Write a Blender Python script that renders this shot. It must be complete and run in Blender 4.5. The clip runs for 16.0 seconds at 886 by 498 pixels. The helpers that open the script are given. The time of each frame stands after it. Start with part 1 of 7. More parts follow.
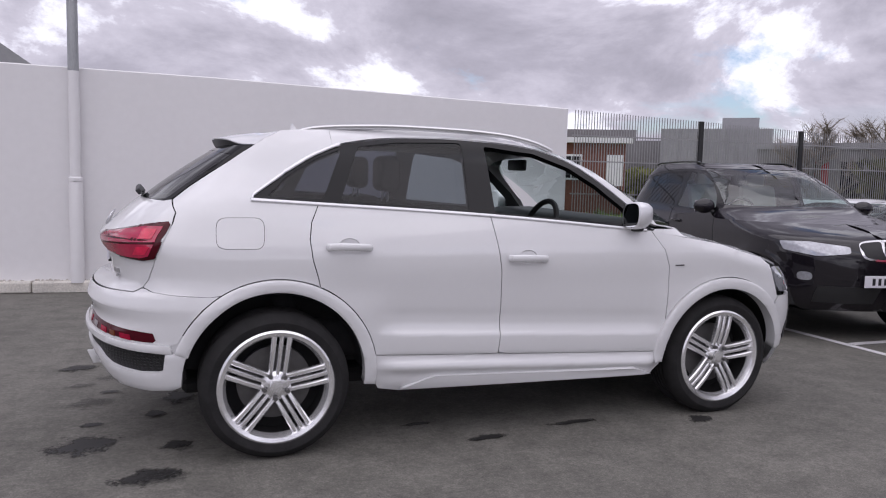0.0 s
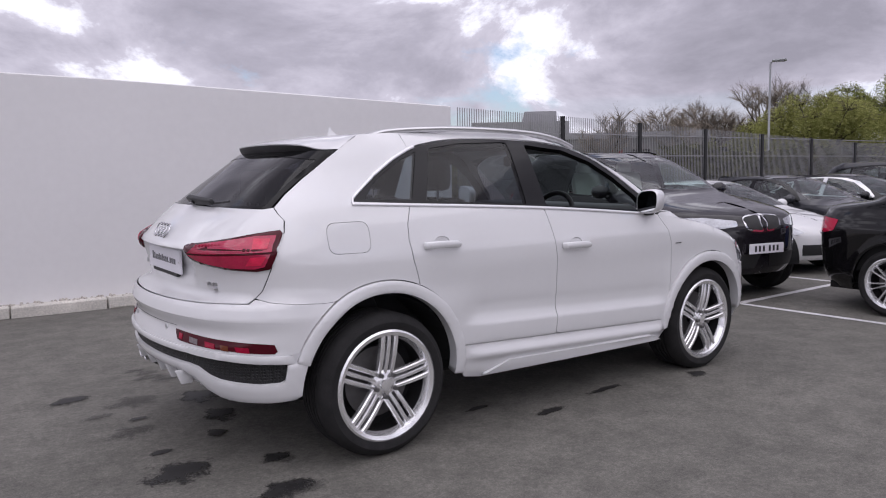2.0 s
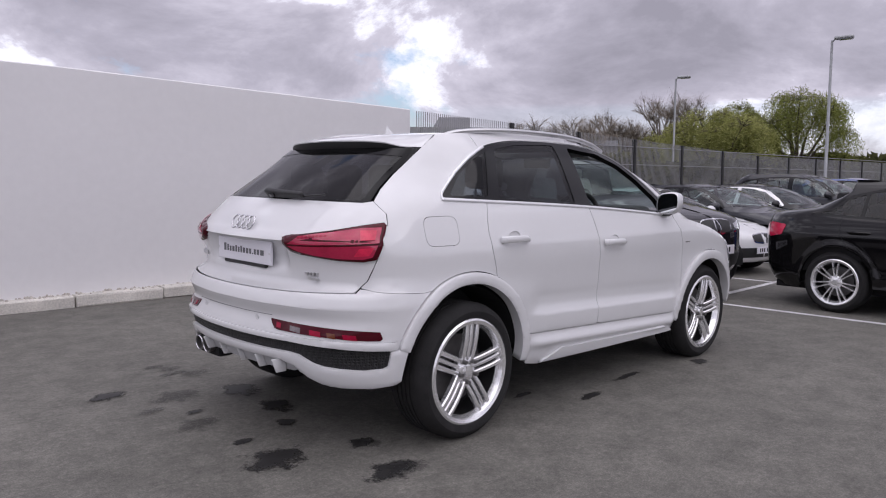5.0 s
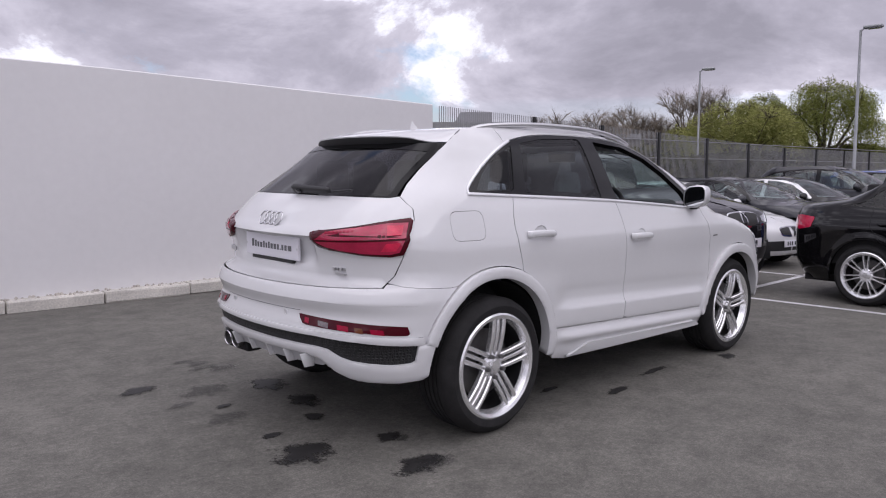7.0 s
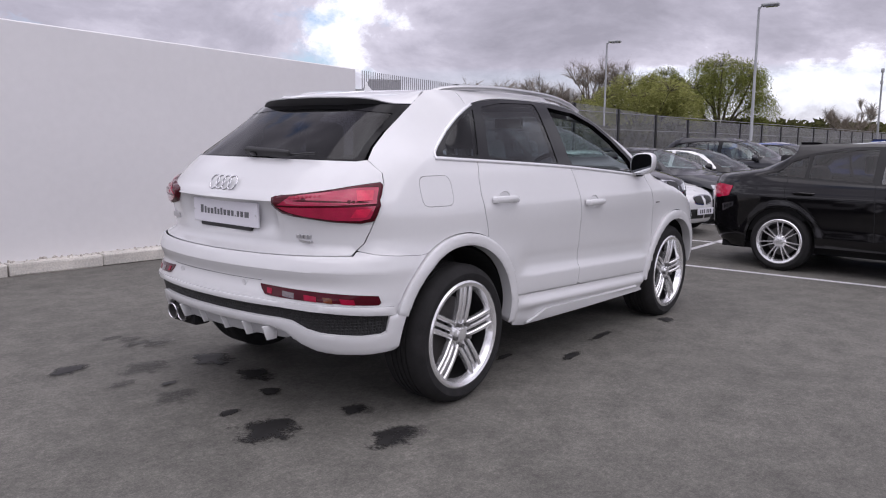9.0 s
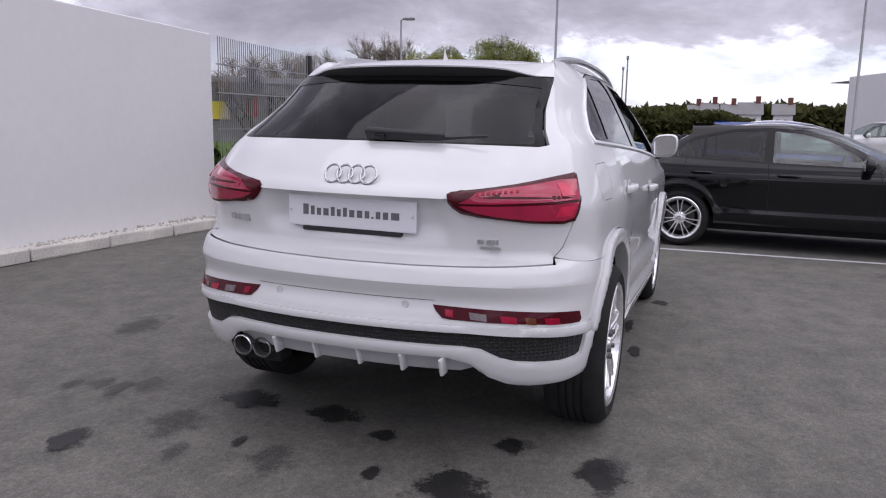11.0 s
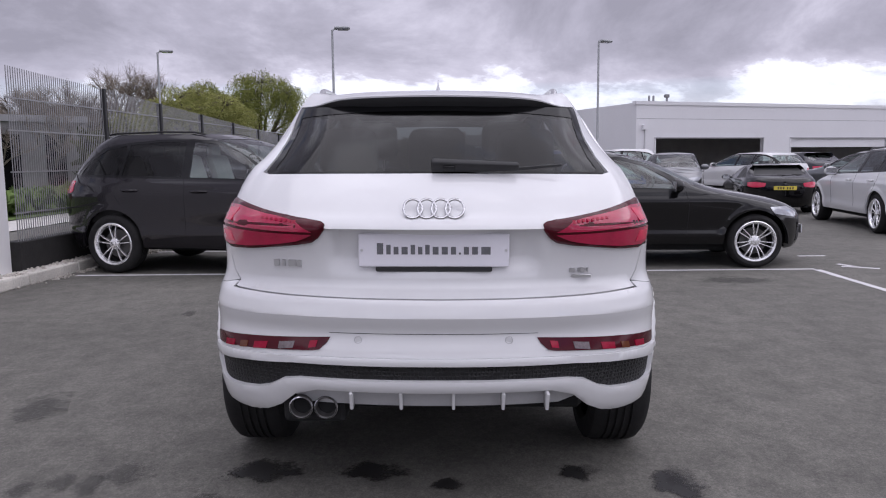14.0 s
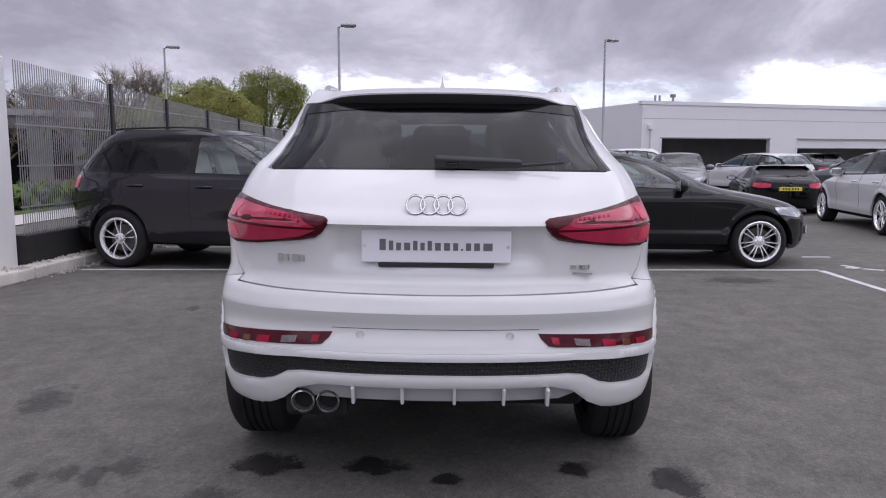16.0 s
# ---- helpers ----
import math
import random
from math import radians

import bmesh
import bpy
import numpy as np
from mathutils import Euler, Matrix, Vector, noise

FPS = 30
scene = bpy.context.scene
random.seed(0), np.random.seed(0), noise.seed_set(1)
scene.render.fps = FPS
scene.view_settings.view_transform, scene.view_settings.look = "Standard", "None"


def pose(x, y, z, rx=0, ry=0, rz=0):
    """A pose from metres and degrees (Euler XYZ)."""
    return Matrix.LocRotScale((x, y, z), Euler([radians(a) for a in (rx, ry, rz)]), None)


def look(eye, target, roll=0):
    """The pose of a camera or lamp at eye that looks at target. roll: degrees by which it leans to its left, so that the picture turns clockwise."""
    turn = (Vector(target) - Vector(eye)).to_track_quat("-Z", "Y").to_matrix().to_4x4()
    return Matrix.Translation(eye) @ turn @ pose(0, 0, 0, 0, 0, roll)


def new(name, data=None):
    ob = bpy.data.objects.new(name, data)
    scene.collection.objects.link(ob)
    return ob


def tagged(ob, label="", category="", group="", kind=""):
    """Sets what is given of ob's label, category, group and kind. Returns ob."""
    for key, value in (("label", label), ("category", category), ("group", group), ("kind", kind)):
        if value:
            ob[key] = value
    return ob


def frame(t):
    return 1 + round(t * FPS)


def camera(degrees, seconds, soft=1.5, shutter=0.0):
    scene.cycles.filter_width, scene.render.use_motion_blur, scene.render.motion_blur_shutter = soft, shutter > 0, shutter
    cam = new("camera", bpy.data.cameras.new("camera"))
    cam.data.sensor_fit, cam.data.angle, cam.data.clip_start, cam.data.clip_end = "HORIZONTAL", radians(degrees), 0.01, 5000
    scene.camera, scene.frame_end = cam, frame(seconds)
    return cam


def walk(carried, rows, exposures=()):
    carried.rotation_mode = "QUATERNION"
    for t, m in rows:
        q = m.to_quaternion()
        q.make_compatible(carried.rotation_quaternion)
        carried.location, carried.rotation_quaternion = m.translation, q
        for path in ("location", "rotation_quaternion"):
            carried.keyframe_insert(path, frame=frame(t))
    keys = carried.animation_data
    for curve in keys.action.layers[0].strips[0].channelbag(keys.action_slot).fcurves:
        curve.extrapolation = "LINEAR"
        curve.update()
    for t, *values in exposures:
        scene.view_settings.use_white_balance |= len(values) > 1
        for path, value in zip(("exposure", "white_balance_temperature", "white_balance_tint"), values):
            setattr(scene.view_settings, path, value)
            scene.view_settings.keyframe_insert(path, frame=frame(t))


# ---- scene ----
cam = camera(61.5, 16.0, soft=1.1)
PATH = [
    (0, (-0.441, -4.413, 1.357), (0.233, -2.54, 1.17), 1.4),
    (0.5, (-0.78, -4.295, 1.34), (0.041, -2.481, 1.154), 0.3),
    (1, (-1.208, -4.123, 1.31), (-0.216, -2.403, 1.071), -1.4),
    (1.5, (-1.528, -4.035, 1.317), (-0.41, -2.384, 1.153), -2.4),
    (2, (-1.853, -3.93, 1.363), (-0.682, -2.32, 1.168), -1.0),
    (2.5, (-2.196, -3.762, 1.342), (-0.939, -2.214, 1.174), -3.0),
    (3, (-2.432, -3.693, 1.322), (-1.121, -2.19, 1.164), -1.0),
    (3.5, (-2.594, -3.612, 1.353), (-1.182, -2.203, 1.207), 0.2),
    (4, (-2.684, -3.535, 1.348), (-1.254, -2.146, 1.188), -0.0),
    (4.5, (-2.714, -3.503, 1.337), (-1.3, -2.099, 1.164), 0.2),
    (7, (-2.747, -3.476, 1.334), (-1.398, -2.013, 1.136), -0.2),
    (7.5, (-2.747, -3.479, 1.339), (-1.395, -2.016, 1.164), -0.2),
    (8, (-2.74, -3.478, 1.327), (-1.38, -2.025, 1.125), -0.1),
    (8.5, (-2.778, -3.409, 1.313), (-1.432, -1.949, 1.073), 0.8),
    (9, (-2.888, -3.167, 1.304), (-1.366, -1.9, 1.026), 0.4),
    (9.5, (-2.972, -2.742, 1.295), (-1.382, -1.555, 1.041), 0.2),
    (10, (-3.126, -2.26, 1.29), (-1.393, -1.276, 1.124), 0.5),
    (10.2, (-3.202, -2.069, 1.319), (-1.445, -1.136, 1.114), 0.3),
    (12.5, (-3.302, -0.249, 1.261), (-1.325, -0.202, 0.961), 0.7),
    (13, (-3.365, -0.134, 1.281), (-1.386, -0.233, 1.012), -1.3),
    (13.5, (-3.377, -0.08, 1.289), (-1.39, -0.072, 1.066), -0.7),
    (14, (-3.378, -0.07, 1.285), (-1.393, -0.049, 1.047), -0.6),
    (14.5, (-3.381, -0.067, 1.282), (-1.395, -0.041, 1.042), -0.6),
    (15, (-3.388, -0.071, 1.281), (-1.403, -0.037, 1.037), -0.4),
    (15.5, (-3.391, -0.078, 1.283), (-1.407, -0.051, 1.037), -0.1),
    (16, (-3.394, -0.078, 1.28), (-1.409, -0.045, 1.037), -0.1),
]
walk(cam, [(t, look(eye, target, roll)) for t, eye, target, roll in PATH], [(0, 0.18, 6200, 17), (7.5, 0.19, 6200, 17), (8.5, 0.27, 6200, 17), (9.4, 0.29, 6170, 17), (10.1, 0.21, 6150, 17), (12.5, 0.23, 6050, 17), (16, 0.24, 6050, 17)])

# ---- light ----
world = bpy.data.worlds.new("world")
scene.world = world
world.use_nodes = True
wn, wl = world.node_tree.nodes, world.node_tree.links
wn.clear()
SUN_EL, SUN_AZ = 72.0, -112.0   # degrees; the azimuth turns from +x towards +y


def wnode(kind, **values):
    n = wn.new(kind)
    for key, value in values.items():
        n.inputs[key].default_value = value
    return n


sky = wn.new("ShaderNodeTexSky")
sky.sky_type, sky.sun_disc = "NISHITA", False
sky.sun_elevation, sky.sun_rotation = radians(SUN_EL), radians(90 - SUN_AZ)
sky.dust_density, sky.air_density = 1.5, 1.0
coord = wn.new("ShaderNodeTexCoord")
split = wn.new("ShaderNodeSeparateXYZ")
wl.new(coord.outputs["Generated"], split.inputs[0])
flat = wn.new("ShaderNodeCombineXYZ")
squash = wnode("ShaderNodeMath")
squash.operation = "POWER"
squash.inputs[1].default_value = 0.8
above = wnode("ShaderNodeMath")
above.operation = "MAXIMUM"
above.inputs[1].default_value = 0.0
wl.new(split.outputs["Z"], above.inputs[0])
wl.new(above.outputs[0], squash.inputs[0])
for axis, source in (("X", split.outputs["X"]), ("Y", split.outputs["Y"]), ("Z", squash.outputs[0])):
    wl.new(source, flat.inputs[axis])


def cloud_noise(scale, detail, rough, offset, distortion=0.0):
    mp = wn.new("ShaderNodeMapping")
    mp.inputs["Location"].default_value = offset
    mp.inputs["Scale"].default_value = (1.0, 1.0, 1.7)
    wl.new(flat.outputs[0], mp.inputs[0])
    n = wnode("ShaderNodeTexNoise", Scale=scale, Detail=detail, Roughness=rough, Distortion=distortion)
    wl.new(mp.outputs[0], n.inputs["Vector"])
    return n.outputs["Fac"]


def wramp(src, stops):
    r = wn.new("ShaderNodeValToRGB")
    el = r.color_ramp.elements
    while len(el) < len(stops):
        el.new(0.5)
    for e, (pos, col) in zip(el, stops):
        e.position, e.color = pos, (*col, 1)
    wl.new(src, r.inputs[0])
    return r.outputs[0]


# white cumulus with grey undersides over a pale blue sky
shape = cloud_noise(3.6, 9.0, 0.60, (3.1, 1.7, 0.4), 0.25)
cover = wramp(shape, [(0.33, (0, 0, 0)), (0.42, (1, 1, 1))])
body = cloud_noise(3.5, 11.0, 0.62, (7.3, 4.2, 2.0), 0.28)
deck = wnode("ShaderNodeMapRange")
for key, value in (("From Min", 0.05), ("From Max", 0.15), ("To Min", -0.028), ("To Max", 0.035)):
    deck.inputs[key].default_value = value
wl.new(split.outputs["Z"], deck.inputs["Value"])
heavy = wnode("ShaderNodeMath")
wl.new(body, heavy.inputs[0])
wl.new(deck.outputs[0], heavy.inputs[1])
# a heavier, darker deck higher up over the workshop side
toward = wn.new("ShaderNodeVectorMath")
toward.operation = "DOT_PRODUCT"
toward.inputs[1].default_value = (math.cos(radians(2)), math.sin(radians(2)), 0.0)
wl.new(coord.outputs["Generated"], toward.inputs[0])


def wrange(src, a, b, c, d):
    n = wnode("ShaderNodeMapRange")
    n.interpolation_type = "SMOOTHSTEP"
    for key, value in (("From Min", a), ("From Max", b), ("To Min", c), ("To Max", d)):
        n.inputs[key].default_value = value
    wl.new(src, n.inputs["Value"])
    return n.outputs[0]


lower = wnode("ShaderNodeMath")
lower.operation = "MULTIPLY"
wl.new(wrange(toward.outputs["Value"], 0.62, 0.92, 0.0, 1.0), lower.inputs[0])
wl.new(wrange(split.outputs["Z"], 0.085, 0.135, -0.022, 0.085), lower.inputs[1])
laden = wnode("ShaderNodeMath")
wl.new(heavy.outputs[0], laden.inputs[0])
wl.new(lower.outputs[0], laden.inputs[1])
# a brighter break in the cloud over the wall
gap_way = wn.new("ShaderNodeVectorMath")
gap_way.operation = "DOT_PRODUCT"
gap_way.inputs[1].default_value = (math.cos(radians(54)), math.sin(radians(54)), 0.0)
wl.new(coord.outputs["Generated"], gap_way.inputs[0])
broken = wnode("ShaderNodeMath")
wl.new(laden.outputs[0], broken.inputs[0])
wl.new(wrange(gap_way.outputs["Value"], 0.90, 0.975, 0.0, -0.022), broken.inputs[1])
closed = wnode("ShaderNodeMath")
closed.operation = "MULTIPLY_ADD"
closed.inputs[1].default_value = 14.0
closed.use_clamp = True
wl.new(lower.outputs[0], closed.inputs[0])
wl.new(cover, closed.inputs[2])
tone = wramp(broken.outputs[0], [(0.42, (1.0, 0.985, 1.01)), (0.46, (0.82, 0.82, 0.87)), (0.50, (0.54, 0.52, 0.57)), (0.60, (0.40, 0.385, 0.43)), (0.74, (0.29, 0.28, 0.315))])
skyback = wnode("ShaderNodeBackground", Strength=0.13)
wl.new(sky.outputs[0], skyback.inputs["Color"])
cloudback = wnode("ShaderNodeBackground", Strength=1.08)
wl.new(tone, cloudback.inputs["Color"])
wmix = wn.new("ShaderNodeMixShader")
wl.new(closed.outputs[0], wmix.inputs[0])
wl.new(skyback.outputs[0], wmix.inputs[1])
wl.new(cloudback.outputs[0], wmix.inputs[2])
wout = wn.new("ShaderNodeOutputWorld")
wl.new(wmix.outputs[0], wout.inputs[0])

sun_data = bpy.data.lights.new("sun", "SUN")
sun_data.energy, sun_data.angle, sun_data.color = 1.45, radians(100), (1.0, 0.965, 0.93)
sun = new("sun", sun_data)
sun.matrix_world = look((0, 0, 20), (-20 / math.tan(radians(SUN_EL)) * math.cos(radians(SUN_AZ)), -20 / math.tan(radians(SUN_EL)) * math.sin(radians(SUN_AZ)), 0))

# ---- materials ----
def material(name, base, rough=0.5, metal=0.0, coat=0.0, coat_ior=1.5, vary=0.0, scale=4.0, bump=0.0, bump_scale=60.0, spec=0.5, tint=None, stretch=(1, 1, 1)):
    """A principled material whose colour varies by a broad and a fine noise, with a fine relief."""
    m = bpy.data.materials.new(name)
    m.use_nodes = True
    nt = m.node_tree
    bsdf = nt.nodes["Principled BSDF"]
    bsdf.inputs["Base Color"].default_value = (*base, 1)
    bsdf.inputs["Roughness"].default_value = rough
    bsdf.inputs["Metallic"].default_value = metal
    bsdf.inputs["Coat Weight"].default_value = coat
    bsdf.inputs["Coat Roughness"].default_value = 0.03
    bsdf.inputs["Coat IOR"].default_value = coat_ior
    bsdf.inputs["Specular IOR Level"].default_value = spec
    if vary or bump:
        tc = nt.nodes.new("ShaderNodeTexCoord")
        mp = nt.nodes.new("ShaderNodeMapping")
        mp.inputs["Scale"].default_value = stretch
        nt.links.new(tc.outputs["Object"], mp.inputs[0])
    if vary:
        a = nt.nodes.new("ShaderNodeTexNoise")
        a.inputs["Scale"].default_value, a.inputs["Detail"].default_value = scale, 6
        b = nt.nodes.new("ShaderNodeTexNoise")
        b.inputs["Scale"].default_value, b.inputs["Detail"].default_value = scale * 17, 4
        for n in (a, b):
            nt.links.new(mp.outputs[0], n.inputs["Vector"])
        mixn = nt.nodes.new("ShaderNodeMath")
        mixn.operation = "ADD"
        nt.links.new(a.outputs["Fac"], mixn.inputs[0])
        nt.links.new(b.outputs["Fac"], mixn.inputs[1])
        ramp = nt.nodes.new("ShaderNodeValToRGB")
        lo = tuple(c * (1 - vary) for c in base)
        hi = tuple(min(1, c * (1 + vary)) for c in (tint or base))
        ramp.color_ramp.elements[0].position, ramp.color_ramp.elements[0].color = 0.3, (*lo, 1)
        ramp.color_ramp.elements[1].position, ramp.color_ramp.elements[1].color = 0.7, (*hi, 1)
        half = nt.nodes.new("ShaderNodeMath")
        half.operation = "MULTIPLY"
        half.inputs[1].default_value = 0.5
        nt.links.new(mixn.outputs[0], half.inputs[0])
        nt.links.new(half.outputs[0], ramp.inputs[0])
        nt.links.new(ramp.outputs[0], bsdf.inputs["Base Color"])
    if bump:
        c = nt.nodes.new("ShaderNodeTexNoise")
        c.inputs["Scale"].default_value, c.inputs["Detail"].default_value = bump_scale, 5
        nt.links.new(mp.outputs[0], c.inputs["Vector"])
        bp = nt.nodes.new("ShaderNodeBump")
        bp.inputs["Strength"].default_value, bp.inputs["Distance"].default_value = bump, 0.01
        nt.links.new(c.outputs["Fac"], bp.inputs["Height"])
        nt.links.new(bp.outputs[0], bsdf.inputs["Normal"])
    return m


def glass_material(name, tint, rough=0.0, gloss=0.055):
    """Thin tinted glass: a clear tint with a glossy face."""
    m = bpy.data.materials.new(name)
    m.use_nodes = True
    nt = m.node_tree
    nt.nodes.clear()
    out = nt.nodes.new("ShaderNodeOutputMaterial")
    tr = nt.nodes.new("ShaderNodeBsdfTransparent")
    tr.inputs[0].default_value = (*tint, 1)
    gl = nt.nodes.new("ShaderNodeBsdfGlossy")
    gl.inputs["Roughness"].default_value = rough
    lw = nt.nodes.new("ShaderNodeLayerWeight")
    lw.inputs[0].default_value = 0.5
    pw = nt.nodes.new("ShaderNodeMath")
    pw.operation = "POWER"
    pw.inputs[1].default_value = 4.5
    nt.links.new(lw.outputs["Facing"], pw.inputs[0])
    fr = nt.nodes.new("ShaderNodeMath")
    fr.operation = "MULTIPLY_ADD"
    fr.inputs[1].default_value, fr.inputs[2].default_value = 0.92 - gloss, gloss
    nt.links.new(pw.outputs[0], fr.inputs[0])
    mx = nt.nodes.new("ShaderNodeMixShader")
    nt.links.new(fr.outputs[0], mx.inputs[0])
    nt.links.new(tr.outputs[0], mx.inputs[1])
    nt.links.new(gl.outputs[0], mx.inputs[2])
    nt.links.new(mx.outputs[0], out.inputs[0])
    return m


M_WHITE = material("white_car_paint", (0.68, 0.68, 0.69), 0.45, coat=1.0, coat_ior=1.62, vary=0.012, scale=2, spec=0.2)
M_BLACKPAINT = material("black_car_paint", (0.005, 0.0047, 0.0055), 0.07, coat=0.0, vary=0.1, scale=3, spec=0.5)
# black paint lifted towards purple: its reflected sheen put into the base colour
M_BLACKSHEEN = material("black_sheen_car_paint", (0.011, 0.0095, 0.0125), 0.06, coat=0.0, vary=0.1, scale=3, spec=0.55)
M_GREYPAINT = material("dark_grey_car_paint", (0.03, 0.031, 0.037), 0.18, metal=0.3, coat=0.3, vary=0.05)
M_BLUEPAINT = material("blue_car_paint", (0.03, 0.06, 0.22), 0.25, metal=0.2, coat=1.0, vary=0.05)
M_SILVERPAINT = material("grey_car_paint", (0.16, 0.165, 0.175), 0.28, metal=0.6, coat=1.0, vary=0.05)
M_BLACKGLOSS = material("gloss_black_trim", (0.006, 0.006, 0.007), 0.15, spec=0.3, vary=0.1)
M_BLACKPLASTIC = material("black_plastic", (0.016, 0.016, 0.017), 0.55, vary=0.2, scale=20, bump=0.05)
M_RUBBER = material("tyre_rubber", (0.022, 0.0215, 0.022), 0.85, spec=0.2, vary=0.35, scale=14, bump=0.15, bump_scale=120)
M_BORDER = material("black_glass_border", (0.004, 0.004, 0.0045), 0.08, spec=0.16, vary=0.1)
M_DARK = material("dark_lining", (0.009, 0.009, 0.01), 0.85, vary=0.2)
M_CHROME = material("chrome", (0.60, 0.60, 0.62), 0.12, metal=1.0)
M_TRIM = material("satin_trim", (0.80, 0.80, 0.82), 0.35, metal=0.45, coat=0.3)
M_SATIN = material("satin_silver", (0.62, 0.62, 0.63), 0.28, metal=1.0)
M_ALLOY = material("silver_alloy", (0.90, 0.90, 0.91), 0.22, metal=0.78, coat=0.5, vary=0.04, scale=12)
M_BRAKE = material("brake_steel", (0.13, 0.126, 0.125), 0.5, metal=0.6, vary=0.2, scale=30)
M_RED = material("red_lens", (0.378, 0.007, 0.050), 0.10, spec=0.35, coat=1.0, vary=0.25, scale=18)
M_REDBRIGHT = material("bright_red_lens", (0.58, 0.010, 0.06), 0.15, spec=0.3, coat=1.0, vary=0.3, scale=30)
M_REDDARK = material("dark_red_lens", (0.062, 0.001, 0.007), 0.07, spec=0.3, vary=0.2, scale=20)
M_REDMID = material("mid_red_lens", (0.30, 0.003, 0.03), 0.15, spec=0.3, vary=0.3, scale=30)
M_DIFFUSER = material("satin_grey_plastic", (0.42, 0.42, 0.43), 0.4, vary=0.05, scale=6)
M_AMBER = material("amber_lens", (0.13, 0.028, 0.005), 0.2, coat=0.5)
M_DULLCLEAR = material("dull_clear_lens", (0.16, 0.13, 0.14), 0.15, coat=0.6, vary=0.5, scale=60)
M_CLEAR = material("clear_lens", (0.42, 0.43, 0.46), 0.10, metal=0.5, coat=1.0, vary=0.3, scale=40)
M_PLATE = material("white_plate", (0.74, 0.73, 0.78), 0.4, vary=0.02)
M_PLATEYELLOW = material("yellow_plate", (0.72, 0.58, 0.08), 0.4, vary=0.02)
M_INK = material("dark_print", (0.02, 0.02, 0.025), 0.6)
M_INKGREY = material("worn_print", (0.13, 0.13, 0.14), 0.6, vary=0.3, scale=90)
M_TINT = glass_material("tinted_glass", (0.29, 0.305, 0.35), gloss=0.045)
M_TINTREAR = glass_material("tinted_rear_glass", (0.09, 0.09, 0.10), gloss=0.038)
M_CLEARGLASS = glass_material("clear_glass", (0.68, 0.78, 0.76), gloss=0.11)
M_SEAT = material("dark_cloth", (0.02, 0.02, 0.022), 0.9, vary=0.3, scale=30)
M_SEATPALE = material("pale_leather", (0.5, 0.49, 0.46), 0.6, vary=0.1, scale=10)
M_RENDER = material("painted_render", (0.74, 0.73, 0.74), 0.5, vary=0.03, scale=0.7, bump=0.08, bump_scale=90)
M_CONCRETE = material("kerb_concrete", (0.58, 0.56, 0.52), 0.9, vary=0.3, scale=3, bump=0.5, bump_scale=70, tint=(0.6, 0.57, 0.52))
M_GRAVEL = material("gravel_stone", (0.45, 0.42, 0.38), 0.9, vary=0.45, scale=25)
M_LINE = material("road_paint", (0.62, 0.61, 0.62), 0.75, vary=0.2, scale=6, bump=0.2)
M_FENCE = material("black_fence_steel", (0.012, 0.012, 0.013), 0.5, vary=0.2)
# black wire paled to grey; the light it reflects is in the colour
M_MESH = material("fence_wire_sheen", (0.26, 0.26, 0.265), 0.4, vary=0.2)
M_GALV = material("galvanised_steel", (0.36, 0.37, 0.38), 0.45, metal=0.6, vary=0.15, scale=6, stretch=(1, 1, 0.2))
M_BRICK = material("red_brick", (0.16, 0.062, 0.045), 0.9, vary=0.3, scale=6, bump=0.2)
M_CLADGREY = material("grey_cladding", (0.30, 0.30, 0.315), 0.6, vary=0.08, scale=0.6)
M_CLADDARK = material("dark_cladding", (0.2, 0.197, 0.2), 0.7, vary=0.15, scale=0.6)
M_CLADWHITE = material("white_cladding", (0.72, 0.715, 0.74), 0.6, vary=0.03, scale=0.5)
# greyer than the cladding: the bays' inner shade is put into this colour
M_SHADOWROOM = material("shaded_workshop_lining", (0.34, 0.33, 0.32), 0.9, vary=0.2, scale=1)
M_BARK = material("bark", (0.10, 0.085, 0.065), 0.95, vary=0.35, scale=5, bump=0.5, bump_scale=30)
M_TWIG = material("twig", (0.24, 0.205, 0.165), 0.95, vary=0.3, scale=2)


def leaf_material(name, low, high):
    """Thin leaves that let some light through; each clump has its own tone."""
    m = bpy.data.materials.new(name)
    m.use_nodes = True
    nt = m.node_tree
    nt.nodes.clear()
    out = nt.nodes.new("ShaderNodeOutputMaterial")
    geo = nt.nodes.new("ShaderNodeNewGeometry")
    ramp = nt.nodes.new("ShaderNodeValToRGB")
    ramp.color_ramp.elements[0].color, ramp.color_ramp.elements[1].color = (*low, 1), (*high, 1)
    nt.links.new(geo.outputs["Random Per Island"], ramp.inputs[0])
    d, t = nt.nodes.new("ShaderNodeBsdfDiffuse"), nt.nodes.new("ShaderNodeBsdfTranslucent")
    mx = nt.nodes.new("ShaderNodeMixShader")
    mx.inputs[0].default_value = 0.45
    for n in (d, t):
        nt.links.new(ramp.outputs[0], n.inputs[0])
    nt.links.new(d.outputs[0], mx.inputs[1])
    nt.links.new(t.outputs[0], mx.inputs[2])
    nt.links.new(mx.outputs[0], out.inputs[0])
    return m


